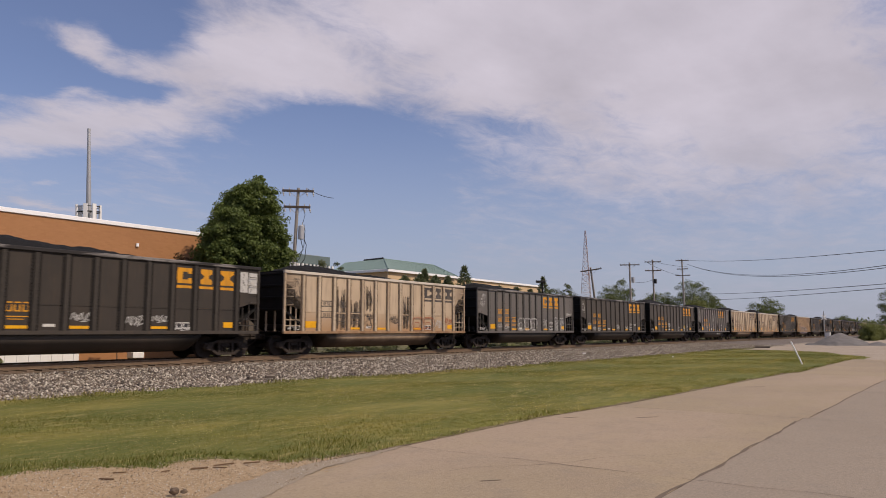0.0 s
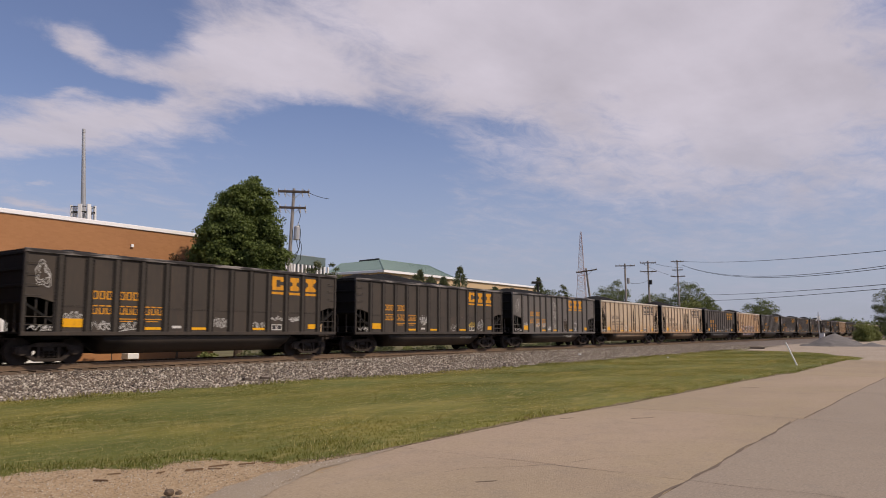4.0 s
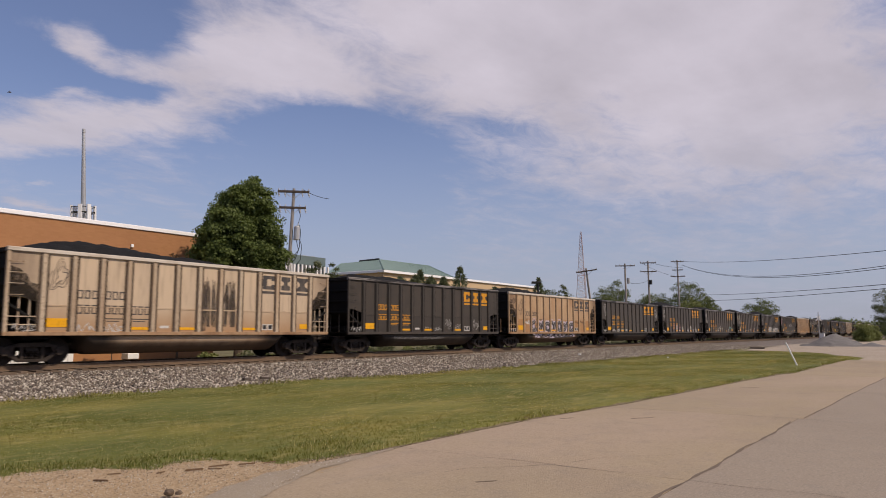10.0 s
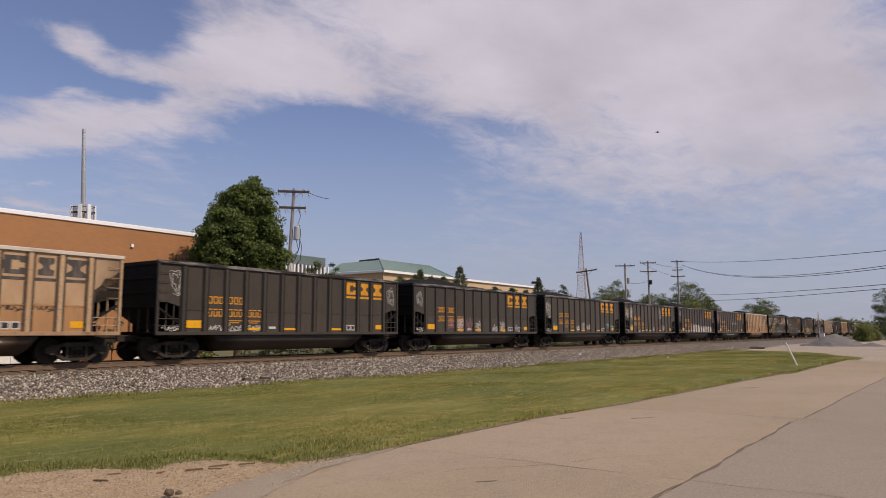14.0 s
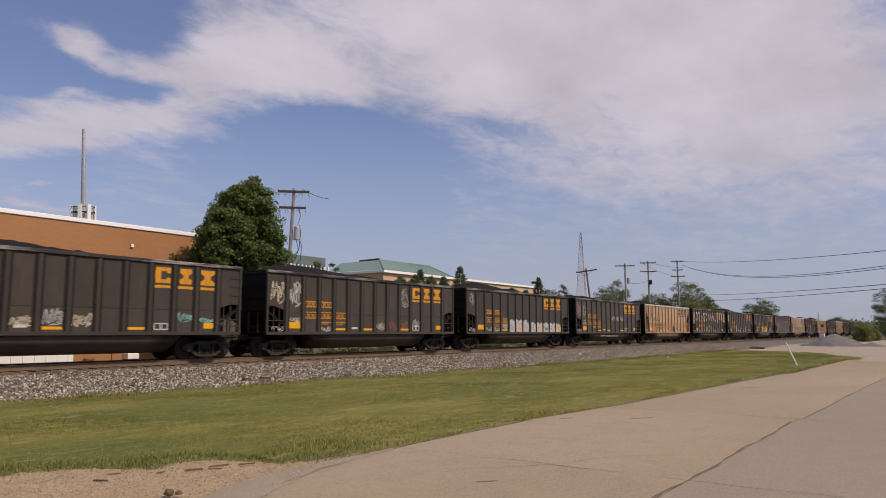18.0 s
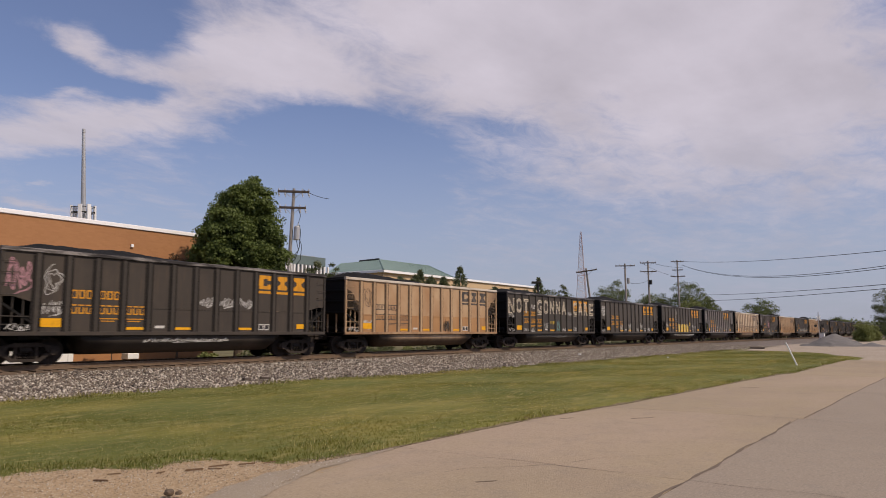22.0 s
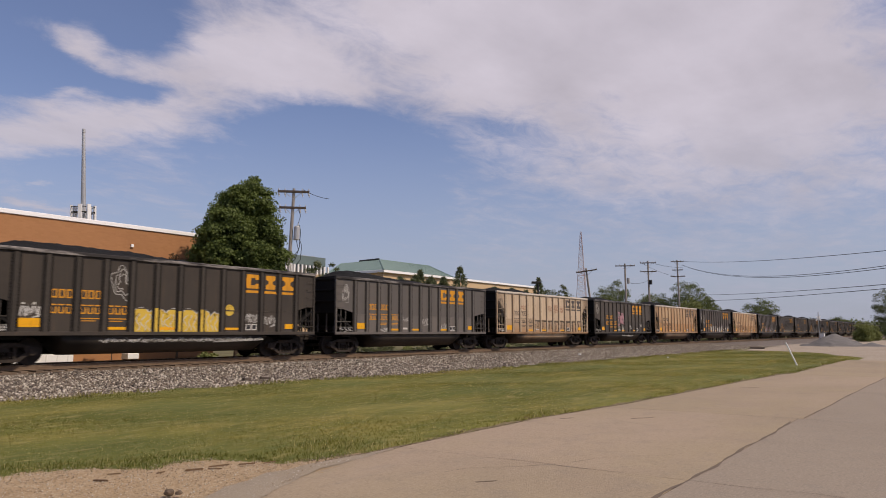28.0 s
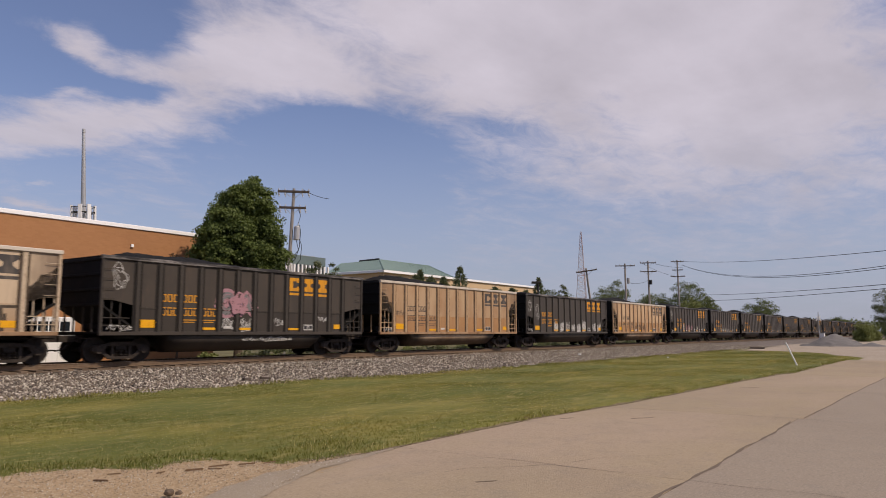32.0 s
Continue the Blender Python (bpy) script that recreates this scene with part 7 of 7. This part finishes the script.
outline_letters(0, 10, 11, 1.12, 1.95, "spray_red", "red-brown sprayed hollow lettering"), tag(0, 12, 12, 1.3, 1.8, "spray_white"), tag(0, 13, 13, 1.5, 1.95, "spray_red", 0.035), doodle(0, 6, 1.55, 0.30, "spray_black"), tag(0, 6, 6, 1.75, 2.05, "spray_black"), tag(0, 8, 8, 1.5, 1.95, "spray_black")
doodle(1, 1, 3.05, 0.36), outline_letters(1, 6, 8, 1.1, 2.08, "spray_white", "white sprayed hollow round lettering"), tag(1, 10, 10, 1.3, 2.05, "spray_white", 0.035), throw_up(CARS[1], 1, 12, 13, 1.12, 2.1, "grey_fill", "spray_white", "grey and white sprayed bubble lettering"), tag(1, 11, 11, 1.65, 1.8, "spray_white", 0.03, 4), tag(1, 14, 14, 2.3, 2.5)
tag(1, 3, 4, 1.3, 1.6)
doodle(2, 1, 3.05, 0.36), tag(2, 2, 2, 1.3, 1.85), tag(2, 3, 4, 1.15, 1.5), tag(2, 8, 8, 1.3, 1.7), tag(2, 10, 10, 1.2, 1.6), tag(2, 11, 12, 1.6, 1.8)
tag(3, 6, 6, 1.5, 2.05, "spray_white", 0.04), tag(3, 11, 11, 1.3, 1.8, "spray_yellow"), tag(3, 12, 12, 1.2, 1.9, "spray_white", 0.02), tag(3, 9, 9, 1.2, 1.6, "spray_white", 0.015)
doodle(4, 1, 3.0, 0.38), doodle(4, 7, 2.75, 0.5), doodle(4, 7, 1.85, 0.65, f=0.7), tag(4, 4, 5, 1.45, 1.8, "spray_white", 0.035), tag(4, 2, 2, 1.5, 1.75), tag(4, 6, 6, 1.3, 1.55), tag(4, 11, 11, 1.7, 1.9)
streak(CARS[4], 9, 1.15, 2.2, 0.55)
doodle(5, 1, 2.95, 0.42, "spray_black", 0.6), tag(5, 3, 4, 1.12, 1.35, "spray_black"), tag(5, 6, 6, 1.35, 1.8, "white_mark"), streak(CARS[5], 8, 1.15, 3.4, 0.22), tag(5, 9, 9, 1.15, 1.35)
doodle(6, 2, 3.0, 0.42, "spray_black"), streak(CARS[6], 8, 1.12, 3.45, 0.8), streak(CARS[6], 9, 1.3, 3.3, 0.6), tag(6, 3, 4, 1.1, 1.4)
tag(7, 9, 9, 1.3, 1.9, "spray_white", 0.018), tag(7, 10, 10, 1.2, 1.6, "spray_white", 0.014), tag(7, 12, 12, 1.3, 1.9, "spray_white", 0.018), tag(7, 7, 8, 1.2, 1.4, "spray_white", 0.012)
doodle(8, 2, 2.9, 0.42, "spray_black"), tag(8, 1, 1, 3.1, 3.5, "spray_black"), burner(8, 4, 10, 1.08, 1.92, "spray_violet", "spray_smoke", "spray_white", "smoky dark sprayed lettering with violet edges")
tag(8, 3, 3, 1.7, 1.95, "white_mark", 0.05), tag(8, 12, 12, 1.8, 2.0, "spray_black"), tag(8, 11, 11, 1.8, 2.0, "spray_black")
doodle(9, 1, 3.1, 0.42, f=0.7), tag(9, 3, 4, 1.15, 1.4, "spray_white", 0.035), tag(9, 5, 5, 1.15, 1.4), doodle(9, 14, 3.0, 0.4)
for k in (10, 17, 23, 25):
    for i in (5, 7, 9, 10, 12):
        tag(k, i, i, 1.15, 1.55 + 0.25 * ((i * k) % 3), "spray_white", 0.035)
    doodle(k, 1, 3.0, 0.36)
tag(11, 2, 2, 1.4, 1.75, "spray_teal", 0.03), tag(11, 6, 6, 1.3, 1.65, "spray_cream"), tag(11, 7, 7, 1.35, 1.9), tag(11, 8, 8, 1.3, 1.8, "spray_cream"), tag(11, 13, 13, 1.5, 1.65, "spray_teal"), tag(11, 1, 1, 2.2, 3.4), tag(10, 4, 6, 1.15, 2.0, "spray_pink", 0.03), tag(17, 1, 1, 2.5, 3.4, "spray_white", 0.04)
tag(11, 12, 12, 1.5, 1.9, "spray_teal"), tag(12, 1, 1, 2.4, 3.5, "spray_cream", 0.035), tag(12, 2, 2, 2.3, 3.4, "spray_white", 0.04)
doodle(12, 10, 2.9, 0.45), tag(12, 8, 8, 1.2, 1.7), tag(12, 9, 9, 1.2, 1.7, "spray_red"), tag(12, 10, 10, 1.2, 1.7, "spray_red"), tag(12, 11, 11, 1.2, 1.9), tag(12, 4, 4, 1.15, 1.35), tag(12, 2, 2, 1.6, 1.75)
doodle(13, 1, 3.2, 0.3), throw_up(CARS[13], 13, 6, 8, 1.12, 1.98, "spray_white", "grey_fill", "white sprayed bubble lettering"), throw_up(CARS[13], 14, 9, 13, 1.12, 1.8, "spray_white", "grey_fill", "white sprayed bubble lettering"), tag(13, 3, 4, 1.15, 1.4), tag(13, 5, 5, 1.3, 1.7)
tag(14, 1, 1, 2.35, 3.6, "spray_pink", 0.05), doodle(14, 2, 2.85, 0.4), tag(14, 2, 2, 1.65, 2.15), tag(14, 8, 8, 2.1, 2.5), tag(14, 9, 9, 2.1, 2.5), tag(14, 10, 10, 2.1, 2.55)
doodle(15, 2, 2.95, 0.42, "spray_black"), tag(15, 2, 2, 1.25, 1.75, "spray_white", 0.05), streak(CARS[15], 9, 1.12, 2.0, 0.6)
use_kit(KIND[16])
for i, ch in enumerate("NOT GONNA CARE"):
    if ch != " ":
        letter(CARS[16], ch, i + 1, 2.50, 1.0, "spray_cream")
for i, a, b, z in ((1, 0.1, 0.6, 2.42), (5, 0.14, 0.86, 2.36), (11, 0.14, 0.86, 2.36)):
    part("graffiti", Shape().box(px(i, a), px(i, b), -SIDE - 0.008, -SIDE - 0.006, z, z + 0.05), M["spray_cream"], CARS[16], "sprayed cream underline")
tag(16, 3, 4, 1.15, 1.4), tag(16, 6, 6, 1.4, 1.8), tag(16, 7, 7, 1.7, 1.95, "spray_yellow"), tag(16, 9, 9, 1.2, 1.4), tag(16, 4, 4, 2.8, 3.1), tag(16, 10, 10, 2.4, 2.7), doodle(16, 8, 1.55, 0.34, "spray_teal"), tag(16, 1, 1, 2.1, 2.4)
doodle(18, 5, 2.85, 0.5, f=0.6), throw_up(CARS[18], 18, 6, 9, 1.12, 2.0, "spray_yellow", "spray_white", "yellow sprayed bubble lettering with white outline"), tag(18, 2, 2, 1.6, 2.1, "spray_white", 0.05), tag(18, 11, 11, 1.5, 1.95), tag(18, 12, 12, 1.35, 1.85)
part("graffiti", Shape().prism([(px(10, 0.35) + 0.24 * math.cos(a * 0.5236), 2.02 + 0.24 * math.sin(a * 0.5236)) for a in range(12)], "y", -SIDE - 0.0075, -SIDE - 0.0055), M["spray_yellow"], CARS[18], "yellow sprayed disc")
doodle(19, 1, 3.0, 0.36), tag(19, 6, 6, 1.7, 1.9, "spray_white", 0.02), tag(19, 8, 8, 1.5, 1.9), tag(19, 10, 10, 1.2, 1.6), tag(19, 4, 4, 1.15, 1.3)
doodle(20, 1, 3.0, 0.4, "spray_black"), tag(20, 8, 10, 2.55, 3.2, "spray_red", 0.02), tag(20, 4, 4, 2.7, 3.0, "spray_red", 0.02)
use_kit("long")
slant_letters(20, 6, 13, "spray_brown", "brown-black sprayed angular outline lettering")
use_kit(KIND[21])
part("graffiti", Shape().prism([(px(7, 0.05) + (0.46 + 0.07 * math.sin(5 * a * 0.2618)) * math.cos(a * 0.2618), 2.30 + (0.46 + 0.07 * math.sin(5 * a * 0.2618)) * math.sin(a * 0.2618)) for a in range(24)], "y", -SIDE - 0.064, -SIDE - 0.062), M["spray_pink"], CARS[21], "pink sprayed flower shape")
doodle(21, 1, 3.1, 0.4), burner(21, 6, 7, 1.85, 2.75, "spray_pink", "grey_fill", "spray_pink", "pink and grey sprayed bubble lettering"), tag(21, 6, 7, 1.15, 1.7, "spray_white", 0.035), tag(21, 9, 9, 1.4, 1.75), tag(21, 12, 12, 1.6, 1.85)
tag(22, 2, 2, 2.0, 2.3, "spray_black", 0.02), doodle(23, 2, 2.6, 0.5), tag(23, 5, 6, 1.15, 1.9, "spray_white", 0.07), tag(23, 8, 10, 1.15, 1.8, "spray_white", 0.07), tag(23, 12, 13, 1.15, 1.9, "spray_white", 0.07)
tag(24, 6, 8, 1.3, 1.8, "spray_black", 0.03), tag(26, 5, 9, 1.15, 1.6), tag(25, 6, 8, 1.3, 1.9, "spray_pink", 0.05)
# scrawls along the bellies
for k, a, b, mat in ((21, -0.6, 2.2, "spray_white"), (14, -2.2, 1.6, "spray_white"), (18, -3.2, 4.2, "spray_white"), (7, -3.6, 1.0, "grey_fill"), (4, 1.2, 2.6, "spray_white"), (16, -3, 2.0, "grey_fill"), (3, 2.4, 3.6, "grey_fill")):
    g = scribble(k + 900, a, b, 0.72, 0.86, 0.022, mat, CARS[k], "unreadable scrawl along the belly", round((b - a) / 0.14))
    g.location.y = SIDE - 1.5
scribble(809, -3.6, 3.2, 0.72, 0.94, 0.14, "spray_violet", CARS[8], "violet spray running over the belly", 9).location.y = SIDE - 1.494
g = scribble(808, -3.2, 2.9, 0.70, 0.96, 0.09, "spray_smoke", CARS[8], "dark spray running over the belly", 11)
g.location.y = SIDE - 1.5


# ---- movement ----
def motions():
    times = [0.0, 4.0, 8.0, 12.0, 16.0, 20.0, 24.0, 28.0, 32.0]
    for k, car in CARS.items():
        walk(car, [(t, pose(car_x(k, t), TRACK_Y, RAIL_Z)) for t in times])
    wheels = [o for car in CARS.values() for o in car.children_recursive if o.name.split(".")[0] == "wheelset"]
    roll = [(i / FPS, pose(0, 0, 0.457, 0, -math.degrees(SPEED * (run(i / FPS)) / 0.457), 0)) for i in range(32 * FPS + 1)]
    walk(wheels[0], roll)
    keys = wheels[0].animation_data
    for w in wheels[1:]:
        w.rotation_mode = "QUATERNION"
        other = w.animation_data_create()
        other.action = keys.action
        other.action_slot = keys.action_slot
    fly = Vector((5.19, -7.31, -0.55))
    walk(bird, [(t, Matrix.Translation(Vector((31.0, 23.6, 13.4)) + fly * (t - 12.5)) @ fly.to_track_quat("X", "Z").to_matrix().to_4x4()) for t in (0.0, 8.0, 16.0, 24.0, 32.0)])
    for side, w in zip((-1, 1), WINGS):
        walk(w, [(i * 0.1, pose(0, 0, 0, side * (8 + 32 * math.sin(i * 1.9)), 0, 0)) for i in range(321)])


motions()
